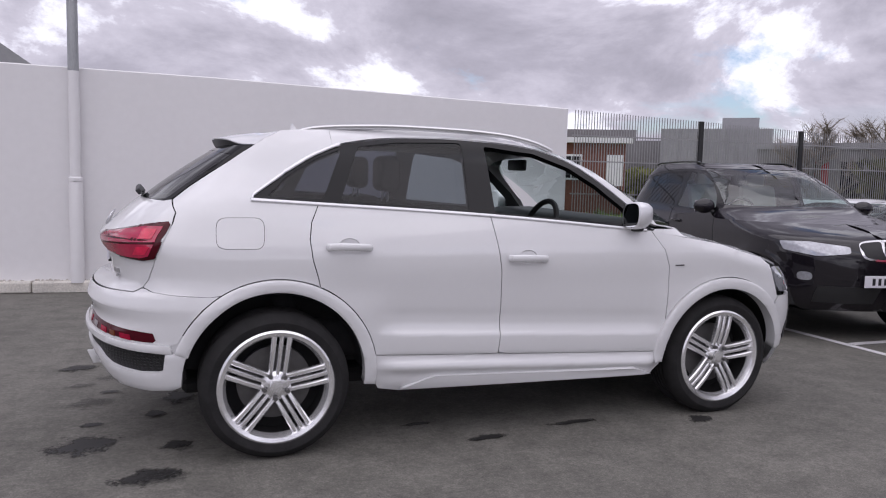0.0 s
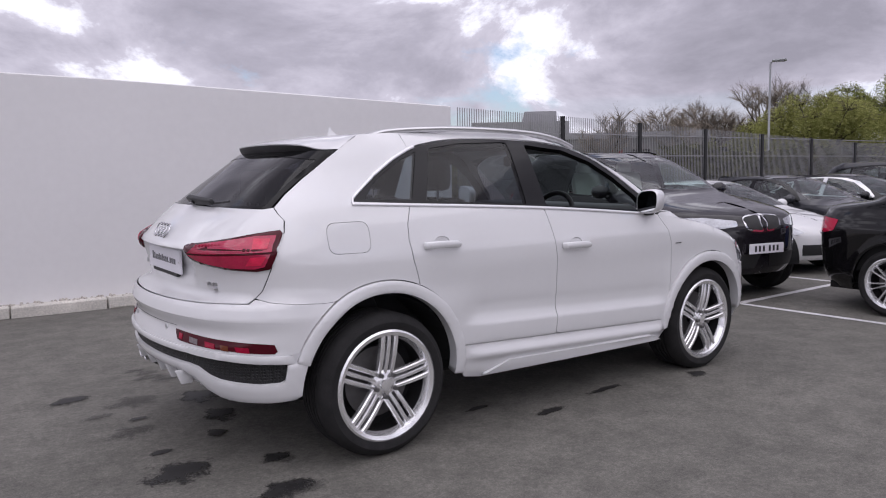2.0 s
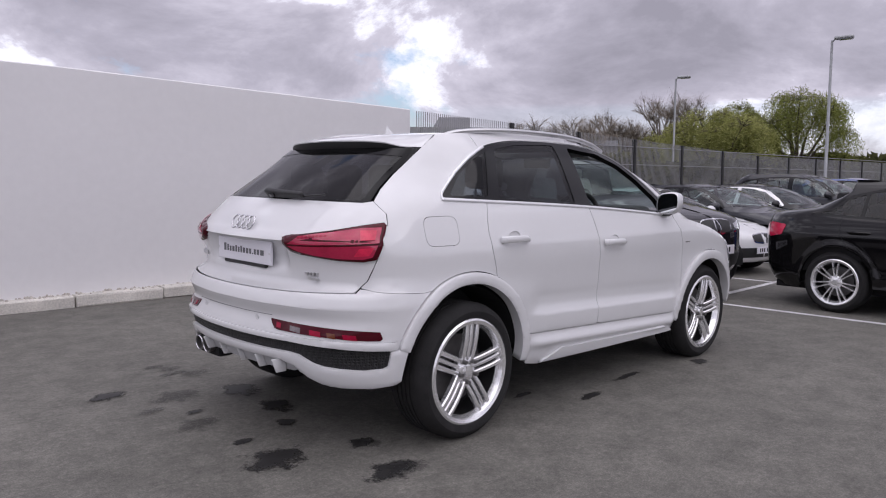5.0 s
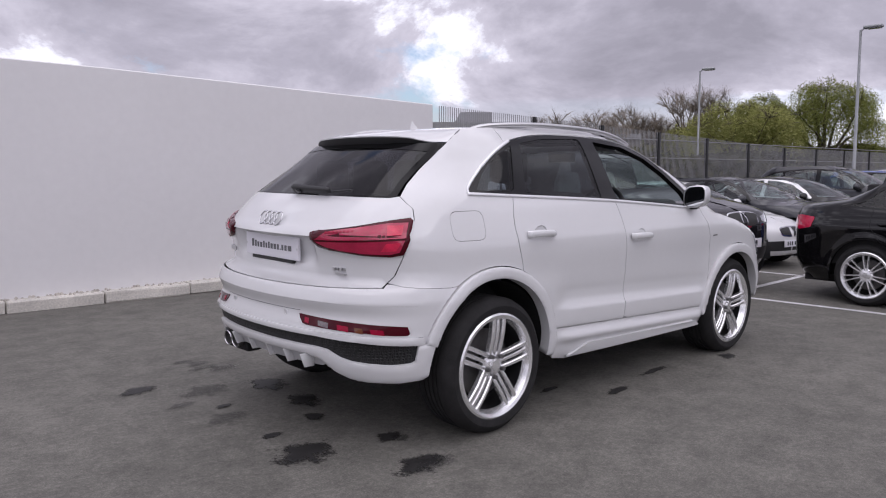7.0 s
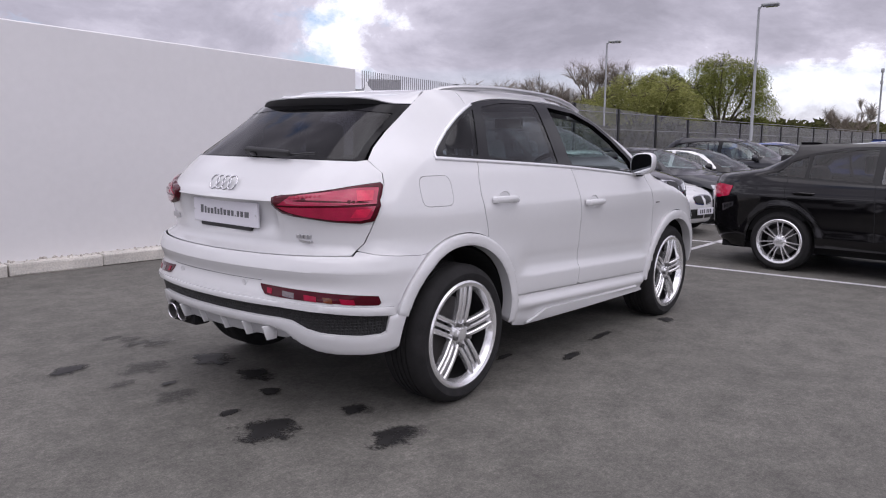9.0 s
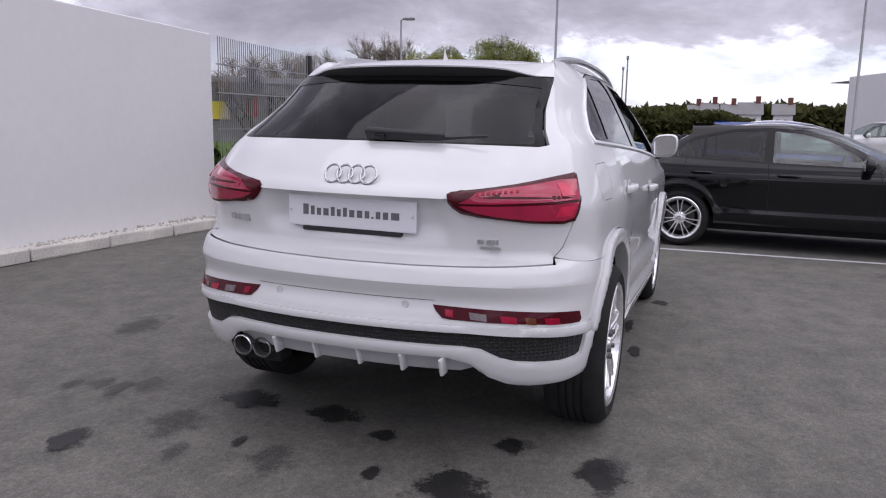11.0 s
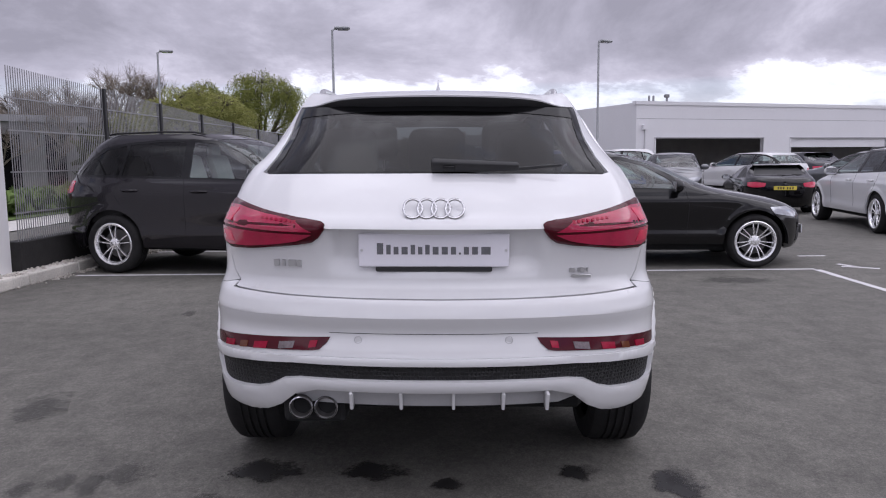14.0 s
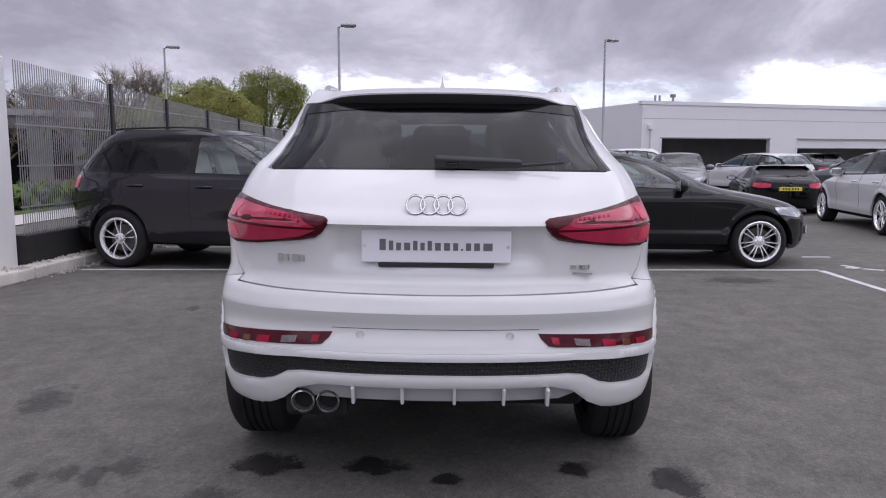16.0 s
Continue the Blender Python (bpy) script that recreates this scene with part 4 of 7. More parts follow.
both(corner_arch(RX, RIN, ROUT - GAP, -6, 162), "wheel_arch", M_WHITE, deep=0.06, step=0.02, out=0.015, bulge=0.006, edge=0.010)
both(arch(2.603, FIN, FOUT - GAP, 5, 179), "wheel_arch", M_WHITE, deep=0.06, step=0.02, out=0.016, bulge=0.006, edge=0.008)

# quarter panel with the pillar behind the doors
quarter = [(C(-0.5865, 0.8335), 0.8335)] + tail([(-0.5615, 0.866), (-0.528, 0.973), (-0.454, 1.127), (-0.440, 1.177), (-0.454, 1.235), (-0.384, 1.292), (-0.284, 1.362), (-0.136, 1.465), (-0.07, 1.5095), (-0.02, 1.543), (0.05, 1.5805)])
quarter += side([(0.3, 1.60), (0.30, 1.515)])
quarter += side([(x, float(DLO(x)) + 0.003) for x in (0.22, 0.10, 0.0, -0.08)] + [(-0.112, 1.2475)] + [(x, float(BELT(x)) - 0.006) for x in (-0.08, 0.0, 0.1)])
quarter += side([(x - GAP, z) for x, z in RDOOR_REAR])
quarter += [(C(x, z), z) for x, z in arc(RX, RZ, ROUT + GAP, 66, 122, 20)] + tail([(-0.30, 0.797), (-0.45, 0.807), (-0.545, 0.8185), (-0.579, 0.8300)])
fuel = side(rounded([(-0.266, 1.158), (-0.052, 1.160), (-0.055, 1.016), (-0.268, 1.018)][::-1], 0.045))
fuel_gap = side(rounded([(-0.2682, 1.1602), (-0.0498, 1.1622), (-0.0528, 1.0138), (-0.2702, 1.0158)][::-1], 0.046))
panel(Q, quarter[::-1], "quarter_panel", M_WHITE, q3, holes=[fuel_gap])
panel(Q, flip(quarter[::-1]), "quarter_panel", M_WHITE, q3)
panel(Q, fuel, "fuel_flap", M_WHITE, q3)

# doors
low_r = [(x, z) for x, z in arc(RX, RZ, ROUT + GAP + 0.001, 64.5, 12.9, 14)]
rdoor = [(x + GAP, z) for x, z in RDOOR_REAR] + low_r + [(0.4840, sill_top(0.484) + 0.003)] + [(1.143, sill_top(1.143) + 0.003)] + [(x - GAP, z) for x, z in CDOOR[::-1]]
rdoor += [(x, float(BELT(x)) - 0.010) for x in (0.9, 0.6, 0.4, 0.25)]
both(side(rdoor), "rear_door", M_WHITE, step=0.014, deep=0.03)
fdoor = [(x + GAP, z) for x, z in CDOOR] + [(1.2, sill_top(1.2) + 0.003), (2.17, sill_top(2.17) + 0.003)] + [(x - GAP, z) for x, z in FDOOR_FRONT[::-1]] + [(x, float(BELT(x)) - 0.010) for x in (1.9, 1.6, 1.3)]
both(side(fdoor), "front_door", M_WHITE, step=0.014, deep=0.03)
sill = [(0.4875, sill_top(0.4875) - 0.003), (0.4945, 0.40), (0.495, 0.33), (0.51, SILL_LOW + 0.02), (0.62, SILL_LOW), (2.12, SILL_LOW - 0.01), (2.178, 0.33), (2.175, sill_top(2.175) - 0.003)]
both(side(sill), "sill", M_WHITE, step=0.018, deep=0.05)
blade_low = [(0.62, 0.302), (0.80, 0.362), (1.30, 0.350), (1.98, 0.335), (2.12, 0.285), (1.4, 0.292)]
both(side(blade_low), "sill_skirt", M_WHITE, out=0.014, deep=0.02, step=0.03)

# front wing, bonnet, front bumper and head lights
wing = [(x + GAP, z) for x, z in FDOOR_FRONT] + [(2.180, 0.45)] + [(x, z) for x, z in arc(2.603, hubz, FOUT + GAP, 166, 40, 30)] + [(3.01, 0.70), (2.975, 0.80), (2.95, 0.89), (2.90, 0.935), (2.6, 1.015), (2.3, 1.063)]
both(side(wing), "front_wing", M_WHITE, step=0.035)
bonnet = panel(Q, side([(2.085, 1.098), (2.3, 1.067), (2.6, 1.019), (2.90, 0.94), (3.14, 0.87)] + [(3.50, z) for z in np.linspace(0.86, 1.112, 16)] + [(2.1, 1.112)]), "bonnet", M_WHITE, q3, deep=0.01)
bonnet_left = panel(Q, flip(side([(2.085, 1.098), (2.3, 1.067), (2.6, 1.019), (2.90, 0.94), (3.14, 0.87)] + [(3.50, z) for z in np.linspace(0.86, 1.112, 16)] + [(2.1, 1.112)])), "bonnet", M_WHITE, q3, deep=0.01)
weld(bonnet, bonnet_left)
fb = [(x, z) for x, z in arc(2.603, hubz, FOUT + GAP, 38, 4, 14)] + [(3.08, 0.24)] + [(3.5, z) for z in np.linspace(0.22, 0.70, 10)] + [(3.03, 0.70)]
both(side(fb), "front_bumper", M_WHITE)
hl = rounded([(2.96, 0.885), (2.98, 0.80), (3.03, 0.725), (3.27, 0.735), (3.25, 0.82), (3.12, 0.865)][::1], 0.03)
both(side(hl), "head_lamp", M_CLEAR, "clear head lamp glass", out=0.004)
both(side(rounded([(3.12, 0.42), (3.31, 0.42), (3.31, 0.54), (3.15, 0.53)], 0.02)), "front_intake", M_BLACKPLASTIC, "black mesh intake", out=0.004)
grille = side([(3.31, 0.50)] + [(3.5, z) for z in np.linspace(0.50, 0.855, 10)] + [(3.24, 0.85)])
both(grille, "grille", M_BLACKGLOSS, "gloss black grille", out=0.006)

# roof, pillars and window frames
ROOF_EDGE = smooth_curve([(-0.36, 1.497), (-0.2, 1.536), (0.1, 1.576), (0.5, 1.601), (0.9, 1.607), (1.2, 1.596), (1.45, 1.558), (1.70, 1.48)])
ROOF_HALF = smooth_curve([(-0.36, 0.48), (0.0, 0.556), (0.5, 0.60), (1.0, 0.60), (1.45, 0.60), (1.70, 0.62)])


def roof_z(x, s):
    """Height of the roof at x, and at a share s of its half width."""
    return float(ROOF_EDGE(x)) + 0.022 * (1 - s * s) - 0.035 * abs(s) ** 6


def roof():
    verts, faces = [], []
    n, m = 46, 21
    for i in range(n):
        x = -0.10 + (1.70 + 0.10) * i / (n - 1)
        for j in range(m):
            s = -1 + 2 * j / (m - 1)
            verts.append((x, float(ROOF_HALF(x)) * s, roof_z(x, s)))
    for i in range(n - 1):
        for j in range(m - 1):
            a = i * m + j
            faces.append((a, a + m, a + m + 1, a + 1))
    return link_mesh("roof", verts, faces, M_WHITE, q3)


roof()
cant = [(x, float(DLO(x)) + 0.008) for x in np.linspace(0.3003, 2.06, 30)] + [(2.12, 1.130), (2.06, 1.208), (1.92, 1.330), (1.78, 1.45), (1.62, 1.545), (1.45, 1.598), (1.2, 1.615), (0.9, 1.618), (0.6, 1.616), (0.3003, 1.60)]
both(side(cant), "roof_frame", M_WHITE, step=0.03)
# black frame between the glass and the chrome, then the glass itself
frame_out = [(x, float(DLO(x)) + 0.001) for x in np.linspace(-0.10, 2.03, 46)] + [(2.065, 1.130), (2.06, 1.112)] + [(x, float(BELT(x)) - 0.003) for x in np.linspace(2.0, -0.10, 30)]
quarter_glass = rounded([(-0.035, 1.262), (0.10, 1.380), (0.22, 1.450), (0.345, 1.500), (0.232, 1.252)][::-1], 0.015)
rear_glass = rounded([(0.318, 1.244), (0.430, 1.515), (0.64, 1.545), (0.95, 1.556), (1.003, 1.554), (0.985, 1.204)][::-1], 0.02)
front_hole = rounded([(1.130, 1.194), (1.130, 1.543), (1.42, 1.512), (1.62, 1.440), (1.77, 1.345), (1.925, 1.218), (1.955, 1.135)][::-1], 0.02)
for f in (lambda p: p, flip):
    tag = dict(step=0.04, deep=0.03)
    holes = [f(side(quarter_glass)), f(side(rear_glass)), f(side(front_hole))]
    panel(Q, f(side(frame_out[::-1])), "window_frame", M_BLACKGLOSS, q3, "gloss black window frame", holes=holes, out=-0.002, **tag)
    trim_out = [(x, float(DLO(x)) + 0.035) for x in np.linspace(-0.02, 1.95, 40)] + [(2.10, 1.125), (2.08, 1.09)] + [(x, float(BELT(x)) - 0.05) for x in np.linspace(2.0, -0.02, 20)]
    panel(Q, f(side(trim_out[::-1])), "pillar_trim", M_SEAT, q3, "dark inner pillar trim", holes=holes, out=-0.034, step=0.06, deep=0)
    panel(Q, f(side(quarter_glass)), "quarter_window", M_TINT, q3, "dark tinted glass", out=-0.006, deep=0)
    panel(Q, f(side(rear_glass)), "rear_door_window", M_TINT, q3, "dark tinted glass", out=-0.006, deep=0)
panel(Q, flip(side(front_hole)), "front_door_window", M_CLEARGLASS, q3, "clear glass", out=-0.006, deep=0)
for sgn in (1, -1):
    loop = [(sgn * Q.vs(x, float(BELT(x)) - 0.003), float(BELT(x)) - 0.003) for x in np.linspace(2.04, -0.105, 40)] + [(sgn * Q.vs(x, float(DLO(x)) + 0.003), float(DLO(x)) + 0.003) for x in np.linspace(-0.095, 0.34, 16)]
    strip(Q, loop if sgn > 0 else loop[::-1], 0.0075, "chrome_strip", M_TRIM, q3, out=0.006, label="satin chrome window trim")

# windscreen
ws = [(Q.vx(float(Q.fe(z)) + (float(Q.xf(z)) - float(Q.fe(z))) * 0.42), z) for z in np.linspace(1.135, 1.56, 9)] + [(Q.vx(float(Q.xf(z))), z) for z in np.linspace(1.56, 1.135, 9)]
panel(Q, ws[::-1], "windscreen", M_CLEARGLASS, q3, "clear windscreen", step=0.06, deep=0)
panel(Q, flip(ws[::-1]), "windscreen", M_CLEARGLASS, q3, "clear windscreen", step=0.06, deep=0)

# tailgate
def mirrored(half):
    return half + [(-v, z) for v, z in half[::-1] if v > 0]


EDGE_Y = (0.55, 0.5, 0.46, 0.42, 0.39, 0.36, 0.33, 0.29, 0.24, 0.19, 0.14, 0.09, 0.04)   # stations along the gate's sharp edge
gate_low = [(0.0, 0.806), (Y(0.30, 0.806), 0.807), (Y(0.55, 0.810), 0.810), (Y(0.70, 0.814), 0.814)] + tail([(-0.628, 0.8155), (-0.592, 0.832), (-0.5655, 0.866), (-0.532, 0.973), (-0.501, 1.042)]) + [(Y(0.6, 1.043), 1.043)] + [(Y(y, 1.0444), 1.0444) for y in EDGE_Y] + [(0.0, 1.0444)]
panel(Q, mirrored(gate_low), "tailgate", M_WHITE, q3, step=0.026, deep=0.01)
gate_top = [(0.0, 1.046)] + [(Y(y, 1.046), 1.046) for y in EDGE_Y[::-1]] + [(Y(0.6, 1.046), 1.046)] + tail([(-0.499, 1.046), (-0.458, 1.127), (-0.444, 1.177), (-0.458, 1.232)]) + [(Y(0.655, 1.222), 1.224), (Y(0.4, 1.226), 1.227), (0.0, 1.229)]
panel(Q, mirrored(gate_top), "tailgate_top", M_WHITE, q3, "white upper tailgate with a sharp lower edge", step=0.026, out=0.004, deep=0.0015)
ledge_v, ledge_f = [], []
for i, y in enumerate(np.linspace(-0.46, 0.46, 47)):
    p = Vector(Q.at(Q.vy(-y, 1.0475), 1.0475, 0.003))
    ledge_v += [p + Vector((0, 0, -0.0012)), p + Vector((0.0385, 0, -0.0030)), p + Vector((0.050, 0, -0.035))]
    if i:
        ledge_f += [(3 * i - 3, 3 * i, 3 * i + 1, 3 * i - 2), (3 * i - 2, 3 * i + 1, 3 * i + 2, 3 * i - 1)]
link_mesh("tailgate_ledge", ledge_v, ledge_f, M_WHITE, q3, smooth=False)
glass_r = [(0.0, 1.233), (Y(0.45, 1.232), 1.231), (Y(0.66, 1.229), 1.229)] + tail([(-0.462, 1.238), (-0.388, 1.296), (-0.288, 1.366), (-0.140, 1.4605), (-0.076, 1.5035)]) + [(Y(0.5, 1.503), 1.504), (Y(0.3, 1.508), 1.508), (0.0, 1.510)]
glass = glass_r + [(-v, z) for v, z in glass_r[::-1] if v > 0]
inner_r = [(0.0, 1.240), (Y(0.45, 1.240), 1.238), (C(-0.478, 1.238) - 0.032, 1.237), (C(-0.46, 1.25) - 0.022, 1.250), (C(-0.40, 1.296) - 0.024, 1.296), (C(-0.30, 1.366) - 0.028, 1.366), (C(-0.215, 1.425) - 0.036, 1.425), (C(-0.165, 1.458) - 0.05, 1.458), (Y(0.45, 1.472), 1.472), (Y(0.3, 1.480), 1.480), (0.0, 1.484)]
inner = inner_r + [(-v, z) for v, z in inner_r[::-1] if v > 0]
panel(Q, glass, "rear_window_border", M_BORDER, q3, "black border of the rear window", holes=[inner], deep=0.012, out=-0.001)
panel(Q, inner, "rear_window", M_TINTREAR, q3, "dark tinted rear window", deep=0, out=-0.003)


EDGE_Z = smooth_curve([(-0.14, 1.4625), (-0.07, 1.5095), (-0.02, 1.543), (0.05, 1.5805), (0.31, 1.6)])


def skin_edge(x, sgn, sink=0.0):
    """A point of the upper edge of the quarter panel."""
    z = float(EDGE_Z(x))
    p = Vector(Q.at(C(x, z), z, -sink))
    p.y = sgn * abs(p.y)
    return p


def spoiler():
    """The roof spoiler over the rear window: white above and out to the pillars, black beneath, drawn out to a lip."""
    verts, faces, mats = [], [], []
    n, m = 49, 8
    for i in range(n):
        s = math.sin(math.pi / 2 * (-1 + 2 * i / (n - 1)))
        sgn, a = (1 if s >= 0 else -1), abs(s)
        for k in range(m):
            u = k / (m - 1)
            edge = skin_edge(0.052 - 0.122 * u, sgn)
            x = (-0.05 - 0.195 * u) * (1 - a ** 3.4) + edge.x * a ** 3.4
            y = edge.y * a
            bend = min(1, max(0, (a - 0.70) / 0.30))
            bend = bend * bend * (3 - 2 * bend)
            z = (roof_z(x, min(1, abs(y) / float(ROOF_HALF(x)))) + 0.003 - 0.010 * max(0, u - 0.6)) * (1 - bend) + edge.z * bend
            verts.append(Vector((x, y, z)))
        lip, thin = verts[-1], 1 - a ** 8
        for dx, dz in ((0.002, -0.006), (0.012, -0.028), (0.030, -0.056), (0.085, -0.076)):
            verts.append(lip + Vector((dx, -0.01 * s * dx / 0.05, dz)) * (0.12 + 0.88 * thin))
        if i:
            w = m + 4
            for k in range(w - 1):
                faces.append(((i - 1) * w + k, (i - 1) * w + k + 1, i * w + k + 1, i * w + k))
                mats.append(1 if k >= m else 0)
    ob = link_mesh("roof_spoiler", verts, faces, [M_WHITE, M_BLACKPLASTIC], q3, "white roof spoiler with a black underside")
    ob.data.polygons.foreach_set("material_index", mats)
    ob.data.set_sharp_from_angle(angle=radians(35))
    return ob


spoiler()


def spoiler_shoulder(sgn):
    """White skin between the roof's edge and the top of the quarter panel."""
    verts, faces, n = [], [], 14
    for i in range(n + 1):
        x = 0.0 + 0.31 * i / n
        sink = 0.008 if x < 0.04 else 0.0
        top = Vector((x, sgn * float(ROOF_HALF(x)) * 0.88, roof_z(x, 0.88) + 0.0015 - sink))
        low = skin_edge(x, sgn, 0.002) - Vector((0, 0, sink))
        verts += [top, top.lerp(low, 0.5) + Vector((0, sgn * 0.003, 0.006)), low]
        if i:
            a = 3 * (i - 1)
            for k in range(2):
                faces.append((a + k, a + 3 + k, a + 4 + k, a + 1 + k) if sgn > 0 else (a + k, a + 1 + k, a + 4 + k, a + 3 + k))
    link_mesh("roof_shoulder", verts, faces, M_WHITE, q3)


spoiler_shoulder(-1)
spoiler_shoulder(1)

# tail lamps
def ycurve(points):
    return [(Y(y, z), z) for y, z in points]


lamp = ycurve([(0.396, 1.054), (0.403, 1.037), (0.420, 1.012), (0.445, 0.993), (0.50, 0.983), (0.57, 0.975)]) + tail([(-0.66, 0.962), (-0.58, 0.957), (-0.534, 0.968), (-0.505, 1.035), (-0.463, 1.122), (-0.47, 1.135), (-0.55, 1.122)]) + ycurve([(0.62, 1.093), (0.50, 1.073), (0.41, 1.061)])
lens_up = ycurve([(0.44, 1.034), (0.55, 1.034)]) + tail([(-0.66, 1.038), (-0.525, 1.043), (-0.49, 1.108), (-0.56, 1.104)]) + ycurve([(0.62, 1.075), (0.50, 1.053)])
lens_low = ycurve([(0.44, 1.026), (0.50, 1.000), (0.57, 0.988)]) + tail([(-0.66, 0.975), (-0.585, 0.972), (-0.552, 0.982), (-0.530, 1.034), (-0.66, 1.030)]) + ycurve([(0.55, 1.027)])
glow_up = tail([(-0.595, 1.050), (-0.540, 1.052), (-0.515, 1.094), (-0.575, 1.092)])
glow_low = tail([(-0.615, 0.986), (-0.565, 0.988), (-0.545, 1.024), (-0.600, 1.022)])
for f in (lambda p: p, flip):
    housing = panel(Q, f(lamp), "tail_lamp", M_REDDARK, q3, "dark red wraparound tail lamp", out=0.009, deep=0.02, bulge=0.010, edge=0.05, step=0.02)
    panel(Q, f(lens_up), "upper_lens", M_RED, housing, "deep red upper lens", out=0.0205, deep=0.004, step=0.02)
    panel(Q, f(lens_low), "lower_lens", M_RED, housing, "deep red lower lens", out=0.0205, deep=0.004, step=0.02)
    panel(Q, f(glow_up), "bright_lens", M_REDBRIGHT, housing, "bright red outer lens", out=0.0222, deep=0.003, step=0.02)
    panel(Q, f(glow_low), "bright_lens", M_REDBRIGHT, housing, "bright red outer lens", out=0.0222, deep=0.003, step=0.02)
    for k in range(8):
        ya, zk = 0.50 + 0.0185 * k, 1.0525 + 0.0012 * k
        seg = [(Y(ya, zk), zk - 0.003), (Y(ya + 0.010, zk), zk - 0.003), (Y(ya + 0.010, zk), zk + 0.003), (Y(ya, zk), zk + 0.003)]
        panel(Q, f(seg), "light_segment", M_REDMID, housing, out=0.0209, deep=0.0, step=0.02)

# rear bumper
seam = tail([(-0.626, 0.8115), (-0.590, 0.8275), (-0.575, 0.8258), (-0.545, 0.8165), (-0.45, 0.805), (-0.31, 0.7957)])
seam_low = [(C(x, z), z) for x, z in arc(RX, RZ, ROUT + GAP, 123, 134, 6)]


def full(half):
    return half + [(-v, z) for v, z in half[::-1] if v > 0]


up_r = [(0.0, 0.742), (Y(0.5, 0.742), 0.742)] + tail([(-0.62, 0.735), (-0.5, 0.727), (-0.352, 0.722)]) + seam_low[::-1][1:] + seam[::-1] + [(Y(0.70, 0.810), 0.810), (Y(0.55, 0.806), 0.806), (Y(0.30, 0.803), 0.803), (0.0, 0.802)]
panel(Q, full(up_r), "rear_bumper", M_WHITE, q3, step=0.016, deep=0.006)
mid_low = [(0.0, 0.603), (Y(0.4, 0.603), 0.602)] + tail([(-0.70, 0.592), (-0.58, 0.583), (-0.47, 0.578)]) + [(C(x, z), z) for x, z in arc(RX, RZ, ROUT + GAP, 156, 135, 8)] + tail([(-0.5, 0.7265), (-0.62, 0.7345)]) + [(Y(0.5, 0.7415), 0.7415), (0.0, 0.7415)]
panel(Q, full(mid_low), "bumper_middle", M_WHITE, q3, step=0.018, deep=0.006)
lipm = [(0.0, 0.577), (Y(0.5, 0.575), 0.575)] + tail([(-0.72, 0.562), (-0.6, 0.548), (-0.5, 0.540), (-0.462, 0.538), (-0.470, 0.577), (-0.58, 0.5825), (-0.70, 0.5915)]) + [(Y(0.4, 0.6015), 0.6015), (0.0, 0.6025)]
panel(Q, full(lipm), "bumper_lip", M_WHITE, q3, step=0.025, out=0.012, deep=0.03, bulge=0.004, edge=0.006)
black = [(0.0, 0.522), (Y(0.48, 0.522), 0.520), (Y(0.54, 0.515), 0.512), (Y(0.60, 0.48), 0.478), (Y(0.65, 0.463), 0.463)] + tail([(-0.68, 0.455), (-0.60, 0.448), (-0.52, 0.452), (-0.50, 0.462), (-0.492, 0.535), (-0.6, 0.547), (-0.72, 0.561)]) + [(Y(0.5, 0.574), 0.574), (0.0, 0.576)]
panel(Q, full(black), "bumper_insert", M_HONEY, q3, "black honeycomb bumper insert", step=0.03, out=-0.004, deep=0)
lowl = [(0.0, 0.478), (Y(0.42, 0.478), 0.478), (Y(0.50, 0.46), 0.455), (Y(0.56, 0.42), 0.405), (Y(0.62, 0.39), 0.375)] + tail([(-0.66, 0.362), (-0.55, 0.358), (-0.46, 0.364)]) + [(C(x, z), z) for x, z in arc(RX, RZ, 0.432, 181, 161, 8)]
lowl += tail([(-0.440, 0.542), (-0.465, 0.5385), (-0.4915, 0.535), (-0.4995, 0.462), (-0.5195, 0.4515), (-0.60, 0.4475), (-0.68, 0.4545)]) + [(Y(0.65, 0.4625), 0.4625), (Y(0.60, 0.4775), 0.4775), (Y(0.54, 0.5115), 0.5115), (Y(0.48, 0.5195), 0.5195), (0.0, 0.5215)]
panel(Q, full(lowl), "bumper_lower", M_WHITE, q3, step=0.025, out=0.010, deep=0.025, bulge=0.005, edge=0.008)
both(tail([(-0.520, 0.52), (-0.425, 0.50), (-0.415, 0.62), (-0.50, 0.63)]), "bumper_joint", M_WHITE, out=-0.006, deep=0.0)
diff = [(0.0, 0.405), (Y(0.46, 0.40), 0.405), (Y(0.53, 0.43), 0.43), (Y(0.46, 0.472), 0.472), (0.0, 0.476)]
panel(Q, full(diff), "diffuser", M_DIFFUSER, q3, "pale diffuser panel", out=-0.022, deep=0.02)
for y in (-0.40, -0.245, -0.07, 0.115, 0.29):
    bm = box_bm((-0.862, y - 0.0065, 0.404), (-0.78, y + 0.0065, 0.474), 0.005, 2)
    for v in bm.verts:
        if v.co.z < 0.43 and v.co.x < -0.85:
            v.co.x += 0.025
    part("diffuser_fin", bm, M_WHITE, q3, "pale fin", True)

